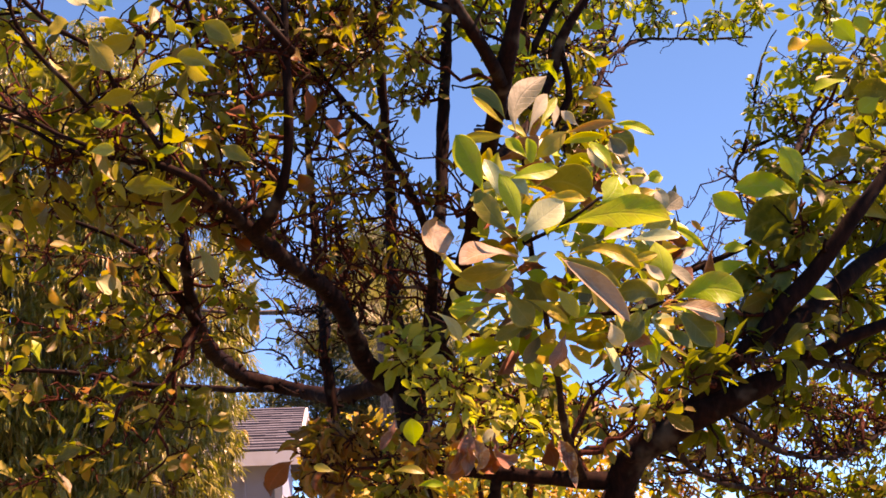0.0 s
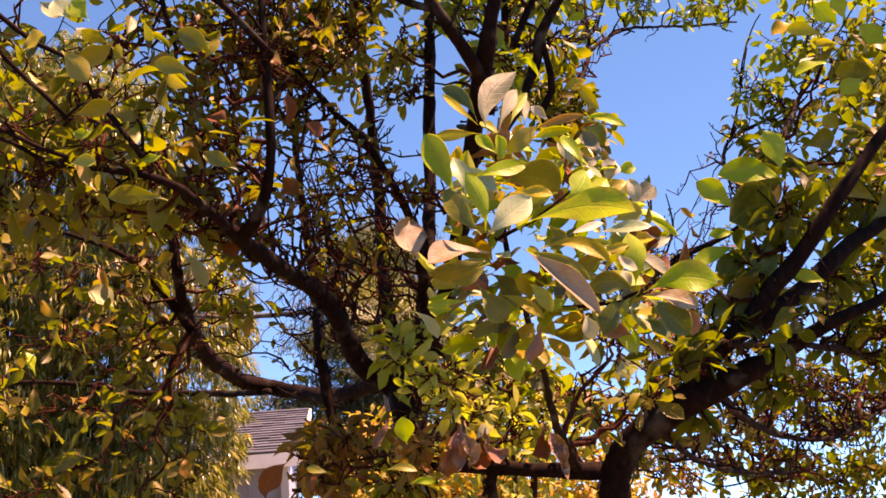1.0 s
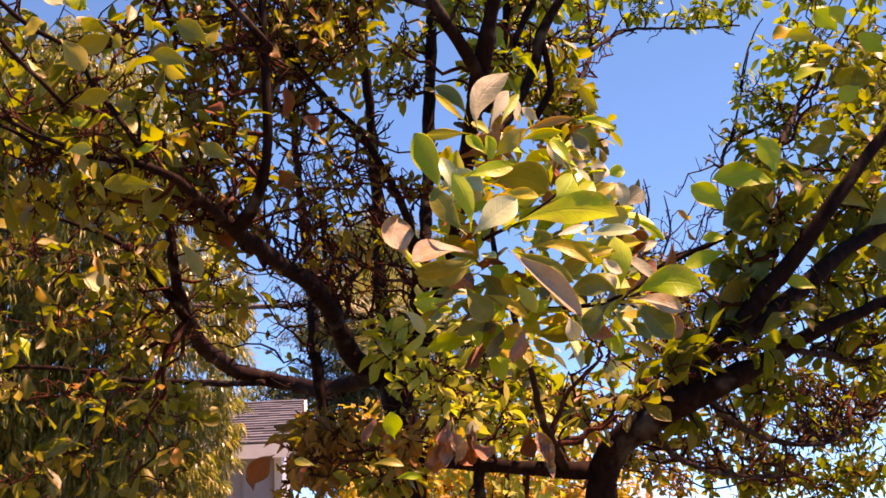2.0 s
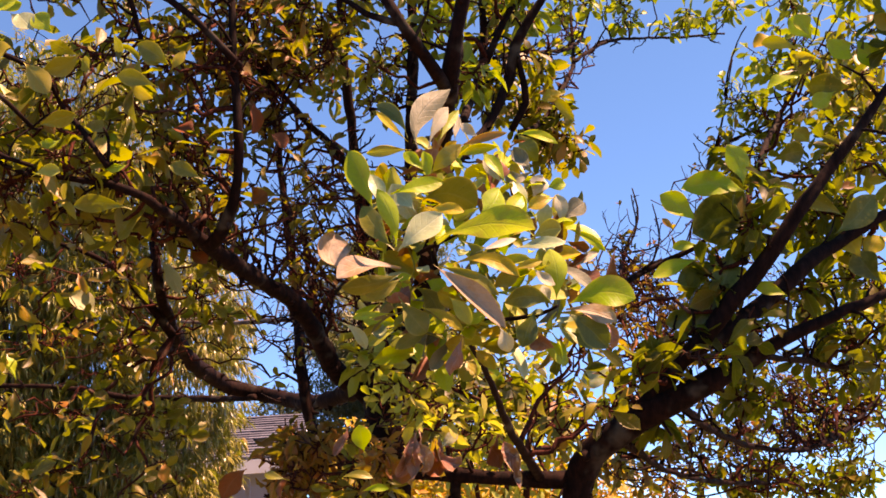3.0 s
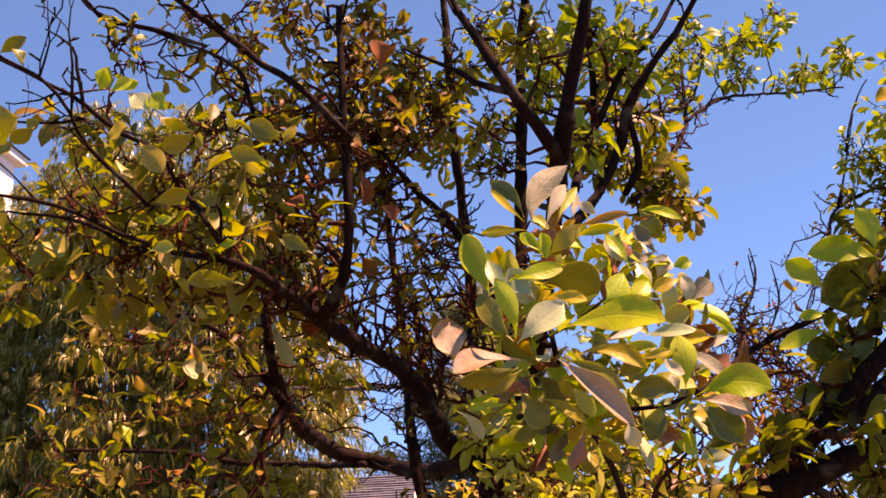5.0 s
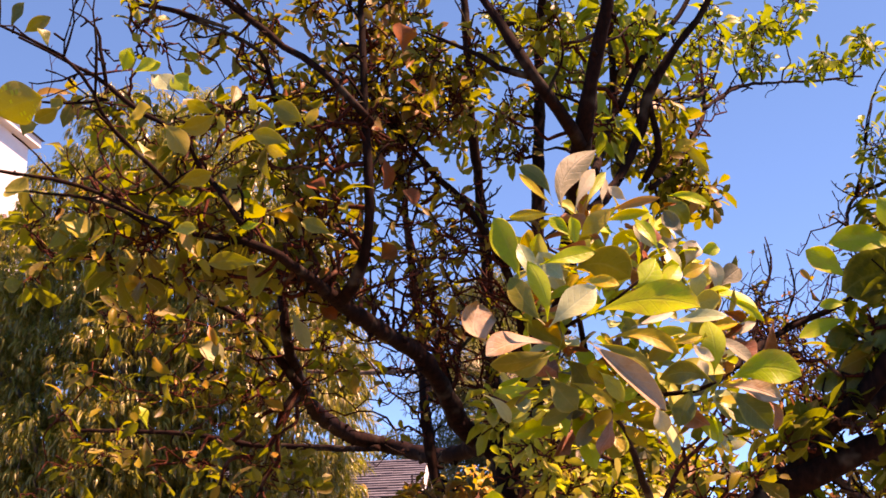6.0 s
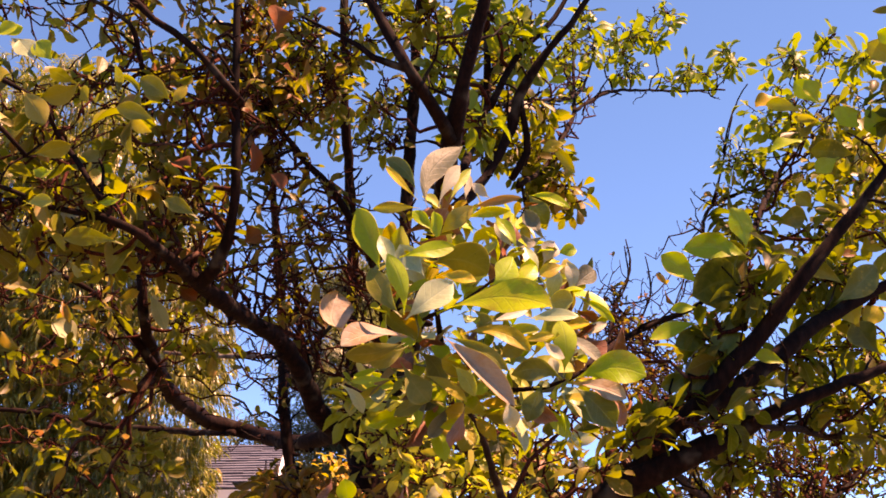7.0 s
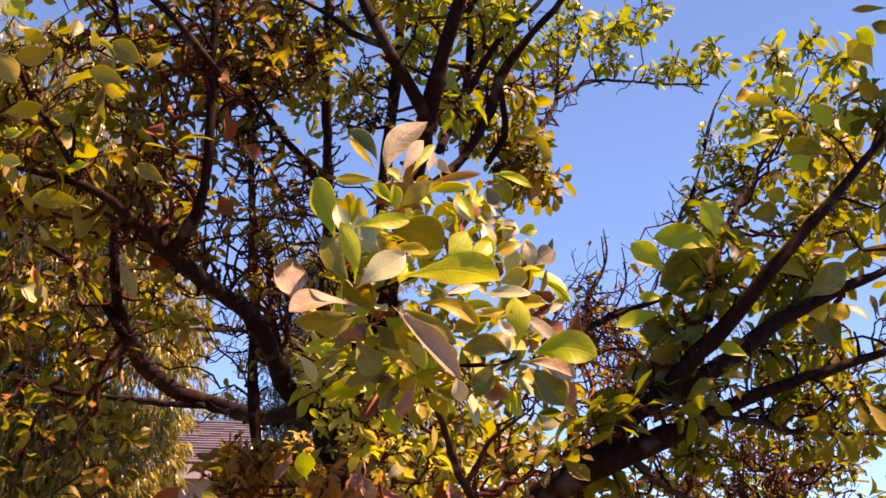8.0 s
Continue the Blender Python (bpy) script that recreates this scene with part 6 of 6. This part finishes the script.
tuft((0.199, 1.52, 2.158), (0.1, -0.7, 0.3), SMALL, 8, 0.046)
tuft((0.253, 1.58, 2.184), (0.1, -0.7, 0.3), SMALL, 8, 0.046)
tuft((0.13, 1.45, 2.092), (0.1, -0.7, 0.3), SMALL, 8, 0.046)
tuft((0.102, 1.42, 1.966), (0.1, -0.7, 0.3), SMALL, 8, 0.046)
tuft((0.171, 1.4, 1.945), (0.1, -0.7, 0.3), SMALL, 8, 0.046)
tuft((0.227, 1.45, 1.969), (0.1, -0.7, 0.3), SMALL, 8, 0.046)
tuft((0.294, 1.55, 2.049), (0.1, -0.7, 0.3), SMALL, 8, 0.046)
tuft((0.074, 1.4, 2.015), (0.1, -0.7, 0.3), SMALL, 8, 0.046)
tuft((0.148, 1.55, 2.186), (0.1, -0.7, 0.3), SMALL, 8, 0.046)
tuft((0.183, 1.48, 1.913), (0.1, -0.7, 0.3), SMALL, 8, 0.046)
tuft((0.101, 1.52, 1.909), (0.1, -0.7, 0.3), SMALL, 8, 0.046)
tuft((0.248, 1.52, 1.9), (0.1, -0.7, 0.3), SMALL, 8, 0.046)
tuft((0.326, 1.6, 1.979), (0.1, -0.7, 0.3), SMALL, 8, 0.046)

# leaves of the boughs: the nearest ones singly, the rest as foliage
single = sorted(((m.translation - Vector((0.1, 0.0, 1.6))).length, key, i) for key, rows in LEAVES.items() for i, (m, w, s) in enumerate(rows))[:260]
single = {(key, i) for _, key, i in single}
BLADES = {}
for palette, rows in LEAVES.items():
    soup = Soup()
    for i, (m, which, size) in enumerate(rows):
        verts, faces, uvs = CURLED[which - 100] if which >= 100 else VARIANTS[which]
        if (palette, i) in single:
            if (palette, which) not in BLADES:
                own = Soup()
                own.add(verts, faces, uvs)
                BLADES[palette, which] = own.mesh("leaf", M[palette + "_one"])
            ob = part("leaf", BLADES[palette, which], tree)
            place = m.copy()
            place.translation = local(tree, m.translation)
            ob.matrix_basis = place @ Matrix.Diagonal((size, size, size, 1))
        else:
            q = m @ Matrix.Diagonal((size, size, size, 1))
            soup.add([q @ v - tree.location for v in verts], faces, uvs)
    if soup.verts:
        tagged(part("foliage", soup.mesh("foliage", M[palette]), tree), kind="stuff")


# ---- weeping tree ----
def mop(soup, top, out, length, r):
    """A tuft of narrow leaves that arch out of a shoot's end and hang."""
    lean = Vector((out[0], out[1], 0.0)) * 0.5
    for _ in range(r.randrange(9, 14)):
        turn = r.uniform(0, 6.28)
        way = Vector((math.cos(turn), math.sin(turn), 0.0))
        axis = (way * r.uniform(0.3, 0.8) + lean + Vector((0, 0, r.uniform(-0.9, 0.35)))).normalized()
        size = length * r.uniform(0.65, 1.2)
        m = stand(Vector(top) + chance_way(r) * 0.02, axis, Vector((0, 0, 1)) + way * 0.3 + chance_way(r) * 0.15) @ Matrix.Diagonal((size, size, size, 1))
        verts, faces, uvs = DROOP[r.randrange(len(DROOP))]
        soup.add([m @ v for v in verts], faces, uvs)


NARROW = [blade(1.0, 0.22, 0.4, rng.uniform(0.1, 0.5), 0.0, 2, 1, 0.05, 1.0, rng) for _ in range(6)]
DROOP = [blade(1.0, rng.uniform(0.12, 0.18), 0.4, rng.uniform(0.5, 1.0), 0.0, 4, 1, 0.04, 1.0, rng) for _ in range(8)]


def weeping_tree(foot, clumps, label):
    r = random.Random(11)
    ob = thing("weeping_tree", foot, label, "tree")
    wood = Soup()
    tube(wood, glide([(0, 0, -0.1, 0.20), (0.1, 0, 0.8, 0.17), (0.0, 0.1, 1.7, 0.15), (0.15, 0.1, 2.6, 0.11)], 0.15), 12, r, 0.08)
    part("trunk", wood.mesh("trunk", M["bark_pale"]), ob)
    crown = Soup()
    for centre, radii, count in clumps:
        mid = Vector(centre) - ob.location
        stem = Soup()
        root = Vector((0.05, 0.1, min(2.4, max(0.9, mid.z - 0.7))))
        tube(stem, glide([(*root, 0.06), (*root.lerp(mid, 0.5), 0.04), (*mid, 0.02), (*(mid + Vector((0, 0, radii[2] * 0.6))), 0.008)], 0.12), 8, r, 0.08)
        part("limb", stem.mesh("limb", M["bark_pale"]), ob)
        for _ in range(count):
            v = chance_way(r) * r.uniform(0.45, 1.0) ** 0.5
            at = mid + Vector((v.x * radii[0], v.y * radii[1], v.z * radii[2]))
            mop(crown, at, v, r.uniform(0.085, 0.14), r)
    tagged(part("crown", crown.mesh("crown", M["willow"]), ob), kind="stuff")
    return ob


CROWN = [(0.7, -2.25), (1.7, -2.2), (2.3, -2.1), (2.9, -1.95), (3.5, -1.95), (4.2, -2.15), (4.9, -2.4), (5.5, -2.65), (6.05, -3.0), (6.55, -3.4)]      # height, edge towards the house
clumps = []
r = random.Random(3)
for (z, edge), (z2, edge2) in zip(CROWN, CROWN[1:]):
    x = edge - 0.45
    far = -8.0 if z < 3.4 else -7.2 if z < 4.2 else -6.3 if z < 4.9 else -5.6 if z < 5.4 else -5.2 if z < 6.0 else -4.7
    while x > far:
        if -6.5 < x:
            clumps.append(((x - 0.3, 10.8 + r.uniform(-0.2, 0.2), (z + z2) / 2), (0.75, 0.4, 0.65), 190 if z < 4.5 else 200))
        clumps.append(((x, 9.9 + 0.05 * (x + 4) ** 2 + r.uniform(-0.3, 0.3), (z + z2) / 2 + r.uniform(-0.15, 0.15) - 0.06 * max(0, -5 - x)), (0.62, 0.55, 0.62), 400 if x > -3.6 and 1.5 < z < 3.6 else 260 if x > -6.2 and z > 1.5 else 100))
        x -= r.uniform(0.75, 0.95)
weeping_tree((-4.6, 10.9, 0), clumps, "olive weeping tree with narrow drooping sunlit leaves")


# ---- cedar ----
def cedar(name, foot, height, reach, needle, density, material, label):
    """A conifer with level limbs and tufts of needles."""
    r = random.Random(5)
    ob = thing(name, foot, label, "tree")
    wood = Soup()
    tube(wood, glide([(0, 0, -0.2, height * 0.04), (0.1, 0, height * 0.4, height * 0.03), (0, 0.1, height * 0.75, height * 0.016), (0, 0, height, height * 0.004)], 0.6), 12, r, 0.06)
    part("trunk", wood.mesh("trunk", M["bark_pale"]), ob)
    needles = Soup()
    for i in range(38):
        z = height * (0.22 + 0.76 * i / 38)
        out = reach * (1.05 - 0.75 * (i / 38) ** 1.3) * r.uniform(0.6, 1.1)
        angle = 2.4 * i + r.uniform(-0.4, 0.4)
        way = Vector((math.cos(angle), math.sin(angle), 0.12))
        stem = Soup()
        end = Vector((0, 0, z)) + way * out
        tube(stem, glide([(0, 0, z, reach * 0.026), (*(Vector((0, 0, z + reach * 0.05)) + way * out * 0.5), reach * 0.015), (*end, reach * 0.004)], 0.4), 7, r, 0.06)
        part("limb", stem.mesh("limb", M["bark_pale"]), ob)
        for _ in range(int(density * out)):
            t = r.uniform(0.2, 1.05)
            at = Vector((0, 0, z + reach * 0.04)) + way * out * t + Vector((r.gauss(0, 0.1), r.gauss(0, 0.1), r.gauss(0.0, 0.06))) * reach
            for _ in range(3):
                axis = (way * 0.5 + chance_way(r) + Vector((0, 0, 0.1))).normalized()
                size = needle * r.uniform(0.65, 1.4)
                m = stand(at, axis, Vector((0, 0, 1)) + chance_way(r) * 0.6) @ Matrix.Diagonal((size, size, size, 1))
                verts, faces, uvs = NARROW[r.randrange(6)]
                needles.add([m @ v for v in verts], faces, uvs)
    tagged(part("crown", needles.mesh("crown", M[material]), ob), kind="stuff")
    return ob


cedar("cedar_tree", (-2.3, 36.0, 0), 12.0, 4.6, 0.24, 300, "needle", "tall grey-green cedar with flat layered branches")
cedar("conifer_tree", (-6.95, 12.3, 0), 6.5, 1.2, 0.16, 170, "conifer", "dark green conifer beside the white house")


# ---- fan palm ----
def fan_palm(foot, height, label):
    r = random.Random(9)
    ob = thing("fan_palm", foot, label, "palm")
    wood = Soup()
    tube(wood, glide([(0, 0, -0.1, 0.24), (0.05, 0, height * 0.5, 0.2), (0, 0, height, 0.17)], 0.2), 12, r, 0.12)
    part("trunk", wood.mesh("trunk", M["bark_pale"]), ob)
    for i in range(30):
        angle = 2.4 * i
        lift = r.uniform(-1.2, 0.9)
        way = Vector((math.cos(angle) * math.cos(lift), math.sin(angle) * math.cos(lift), math.sin(lift)))
        soup = Soup()
        end = Vector((0, 0, height)) + way * r.uniform(0.5, 0.8)
        tube(soup, [Vector((0, 0, height - 0.1, 0.02)), Vector((*end, 0.01))], 5, r)
        flat = way.cross(Vector((0, 0, 1))).normalized()
        for k in range(17):
            a = (k - 8) / 8 * 1.35
            axis = (way * math.cos(a) + flat * math.sin(a) + Vector((0, 0, -0.15 * abs(a)))).normalized()
            m = stand(end, axis, way.cross(flat)) @ Matrix.Diagonal((0.66, 0.13, 0.6, 1))
            verts, faces, uvs = NARROW[k % 6]
            soup.add([m @ v for v in verts], faces, uvs)
        part("frond", soup.mesh("frond", M["frond"]), ob)
    return ob


fan_palm((-1.1, 19.6, 0), 5.5, "fan palm with pale straw-green fronds")


# ---- shrubs ----
ROUND = [blade(1.0, 0.55, 0.3, rng.uniform(0.0, 0.4), 0.0, 3, 2, 0.06, 1.1, rng) for _ in range(6)]


def shrub(name, foot, clumps, size, material, label, category):
    r = random.Random(len(label))
    ob = thing(name, foot, label, category)
    crown = Soup()
    for centre, radii, count in clumps:
        mid = Vector(centre) - ob.location
        stem = Soup()
        tube(stem, glide([(0, 0, 0, 0.035), (*(mid * 0.5 + Vector((0, 0, 0.15))), 0.025), (*mid, 0.008)], 0.12), 6, r, 0.1)
        for _ in range(10):
            v = chance_way(r)
            goal = mid + Vector((v.x * radii[0], v.y * radii[1], v.z * radii[2])) * 0.8
            tube(stem, glide([(*mid, 0.008), (*(mid.lerp(goal, 0.5) + chance_way(r) * 0.05), 0.006), (*goal, 0.003)], 0.1), 5, r, 0.1)
        part("stem", stem.mesh("stem", M["twig"]), ob)
        for _ in range(count):
            v = chance_way(r) * r.uniform(0.2, 1.0) ** 0.45
            at = mid + Vector((v.x * radii[0], v.y * radii[1], v.z * radii[2]))
            axis = (v * 0.6 + chance_way(r) + Vector((0, 0, -0.2))).normalized()
            s = size * r.uniform(0.6, 1.2)
            m = stand(at, axis, v + Vector((0, -0.2, 0.9)) + chance_way(r) * 0.6) @ Matrix.Diagonal((s, s, s, 1))
            verts, faces, uvs = ROUND[r.randrange(6)]
            crown.add([m @ q for q in verts], faces, uvs)
    tagged(part("crown", crown.mesh("crown", M[material]), ob), kind="stuff")
    return ob


shrub("autumn_shrub", (0.1, 11.6, 0), [((-0.85, 11.0, 2.35), (0.65, 0.6, 0.55), 700), ((0.25, 11.3, 2.0), (0.8, 0.6, 0.5), 800), ((1.2, 11.4, 1.95), (0.75, 0.6, 0.5), 760),
      ((-0.3, 11.4, 1.1), (1.1, 0.7, 0.7), 300), ((1.0, 11.4, 1.0), (1.1, 0.7, 0.7), 300), ((-1.0, 11.2, 1.5), (0.7, 0.6, 0.6), 400), ((0.72, 11.2, 1.96), (0.75, 0.5, 0.38), 650), ((1.34, 11.2, 1.91), (0.75, 0.5, 0.38), 650), ((0.16, 11.2, 1.98), (0.75, 0.5, 0.38), 650)], 0.11, "autumn", "garden shrub with golden and orange autumn leaves", "shrub")
shrub("yellow_green_shrub", (0.4, 9.0, 0), [((0.15, 9.0, 2.55), (0.6, 0.5, 0.55), 500), ((0.65, 9.1, 2.3), (0.55, 0.5, 0.5), 420), ((0.3, 9.0, 1.6), (0.7, 0.5, 0.7), 300), ((0.50, 9.0, 3.02), (0.42, 0.4, 0.42), 420), ((0.71, 9.0, 2.54), (0.42, 0.4, 0.42), 420)], 0.10, "shrub", "leafy shrub with small yellow-green leaves", "shrub")


# ---- house ----
def house(label):
    ob = thing("house", (-5.5, 16.0, 0), label, "house")
    o = ob.location.copy()
    right, left, front, back, ridge = -2.38, -9.0, 14.55, 17.9, 16.2
    eave, top = 2.78, 3.57

    def piece(name, boxes, material, parent=ob, tag=""):
        soup = Soup()
        for lo, hi in boxes:
            box(soup, Vector(lo) - o, Vector(hi) - o)
        return part(name, soup.mesh(name, M[material], False), parent, tag)

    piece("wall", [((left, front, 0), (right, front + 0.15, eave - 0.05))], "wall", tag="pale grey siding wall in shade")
    x = left + 0.3
    while x < right:        # battens on the siding
        piece("batten", [((x, front - 0.02, 0), (x + 0.04, front, eave - 0.05))], "wall")
        x += 0.42
    piece("wall", [((left, back - 0.15, 0), (right, back, eave - 0.05))], "wall")
    for at in (left, right - 0.15):     # gable walls
        soup = Soup()
        ring = [(front + 0.15, 0), (back - 0.15, 0), (back - 0.15, eave - 0.05), (ridge, top - 0.12), (front + 0.15, eave - 0.05)]
        verts = [Vector((at + dx, y, z)) - o for dx in (0, 0.15) for y, z in ring]
        soup.add(verts, [(0, 1, 2, 3, 4), (9, 8, 7, 6, 5), *[(i, (i + 1) % 5 + 0, (i + 1) % 5 + 5, i + 5) for i in range(5)]])
        part("gable_wall", soup.mesh("gable_wall", M["wall"], False), ob)
    for y0, y1 in ((14.0, ridge), (18.4, ridge)):
        deck = Soup()
        low, high = eave, top
        a, b = Vector((left - 0.3, y0, low)) - o, Vector((right + 0.3, y0, low)) - o
        c, d = Vector((right + 0.3, y1, high)) - o, Vector((left - 0.3, y1, high)) - o
        down = Vector((0, 0, -0.08))
        deck.add([a, b, c, d, a + down, b + down, c + down, d + down], [(0, 1, 2, 3), (7, 6, 5, 4), (0, 4, 5, 1), (1, 5, 6, 2), (2, 6, 7, 3), (3, 7, 4, 0)])
        roof = part("roof", deck.mesh("roof", M["shingle"], False), ob, "mauve-grey asphalt shingle roof")
        if y0 < ridge:
            along = (c - b)
            rows = 17
            tab = Soup()
            box(tab, (0, 0, 0), (0.2985, along.length / rows + 0.03, 0.02))
            shingle = tab.mesh("shingle", M["shingle"], False)
            tilt = math.degrees(math.atan2(along.z, along.y))
            tab = Soup()
            box(tab, (0, 0, 0), (0.146, along.length / rows + 0.03, 0.02))
            half_shingle = tab.mesh("shingle", M["shingle"], False)
            for i in range(rows):
                if i % 2:       # half tabs close the odd courses at the rake
                    p = Vector((right + 0.147 - o.x, b.y, b.z)) + along * (i / rows)
                    part("shingle", half_shingle, roof).matrix_basis = pose(p.x, p.y, p.z + 0.024, tilt - 7.0, 0, 0)
                for k in range(18):
                    x = right - 0.003 - 0.3 * k - (0.15 if i % 2 else 0)
                    p = Vector((x - o.x, b.y, b.z)) + along * (i / rows)
                    s = part("shingle", shingle, roof)
                    s.matrix_basis = pose(p.x, p.y - rng.choice((0.0, 0.0, 0.02)), p.z + 0.022 + 0.006 * rng.random(), tilt - 7.0, 0, 0)
    piece("fascia", [((left - 0.3, 13.94, eave - 0.17), (right + 0.33, 13.98, eave + 0.005))], "white")
    piece("soffit", [((left - 0.25, 13.985, eave - 0.11), (right + 0.28, front - 0.003, eave - 0.085))], "white")
    piece("corner_post", [((right - 0.02, front - 0.06, 0), (right + 0.08, front + 0.04, eave - 0.115))], "white")
    for y0, y1 in ((13.95, ridge), (18.45, ridge)):     # barge boards
        soup = Soup()
        a, b = Vector((right + 0.305, y0, eave - 0.09)) - o, Vector((right + 0.305, y1, top - 0.09)) - o
        up, out = Vector((0, 0, 0.11)), Vector((0.03, 0, 0))
        soup.add([a, b, b + up, a + up, a + out, b + out, b + up + out, a + up + out], [(0, 1, 2, 3), (7, 6, 5, 4), (0, 4, 5, 1), (1, 5, 6, 2), (2, 6, 7, 3), (3, 7, 4, 0)])
        part("barge_board", soup.mesh("barge_board", M["white"], False), ob, "white painted barge board")
    ob.rotation_euler.z = radians(4.7)
    ob.location = (-5.53, 15.66, 0)
    return ob


house("pale grey house with mauve shingle gable roof and white trim")


def white_house(label):
    """A tall white house behind the weeping tree, of which a corner shows."""
    ob = thing("white_house", (-11.5, 15.6, 0), label, "house")
    o = ob.location.copy()

    def piece(name, boxes, material, tag=""):
        soup = Soup()
        for lo, hi in boxes:
            box(soup, Vector(lo) - o, Vector(hi) - o)
        return part(name, soup.mesh(name, M[material], False), ob, tag)

    right, left, front, back, wall = -8.98, -14.8, 14.8, 16.4, 9.35
    piece("wall", [((left, front, 0), (right, front + 0.2, wall))], "white", "sunlit white stucco wall")
    piece("wall", [((left, back - 0.2, 0), (right, back, wall))], "white")
    piece("wall", [((left, front + 0.2, 0), (left + 0.2, back - 0.2, wall))], "white")
    piece("wall", [((right - 0.2, front + 0.2, 0), (right, back - 0.2, wall))], "white")
    piece("fascia", [((left - 0.15, front - 0.15, wall + 0.002), (right + 0.15, back + 0.15, wall + 0.14))], "white")
    soup = Soup()
    a, b, c, d = Vector((left - 0.2, front - 0.2, wall + 0.143)), Vector((right + 0.2, front - 0.2, wall + 0.143)), Vector((right + 0.2, back + 0.2, wall + 0.143)), Vector((left - 0.2, back + 0.2, wall + 0.143))
    e, f = Vector((left + 0.8, (front + back) / 2, wall + 0.55)), Vector((right - 0.8, (front + back) / 2, wall + 0.55))
    soup.add([v - o for v in (a, b, c, d, e, f)], [(0, 1, 5, 4), (1, 2, 5), (2, 3, 4, 5), (3, 0, 4), (3, 2, 1, 0)])
    part("roof", soup.mesh("roof", M["shingle"], False), ob, "mauve-grey shingle hip roof")
    return ob


white_house("tall white stucco house standing behind the weeping tree")
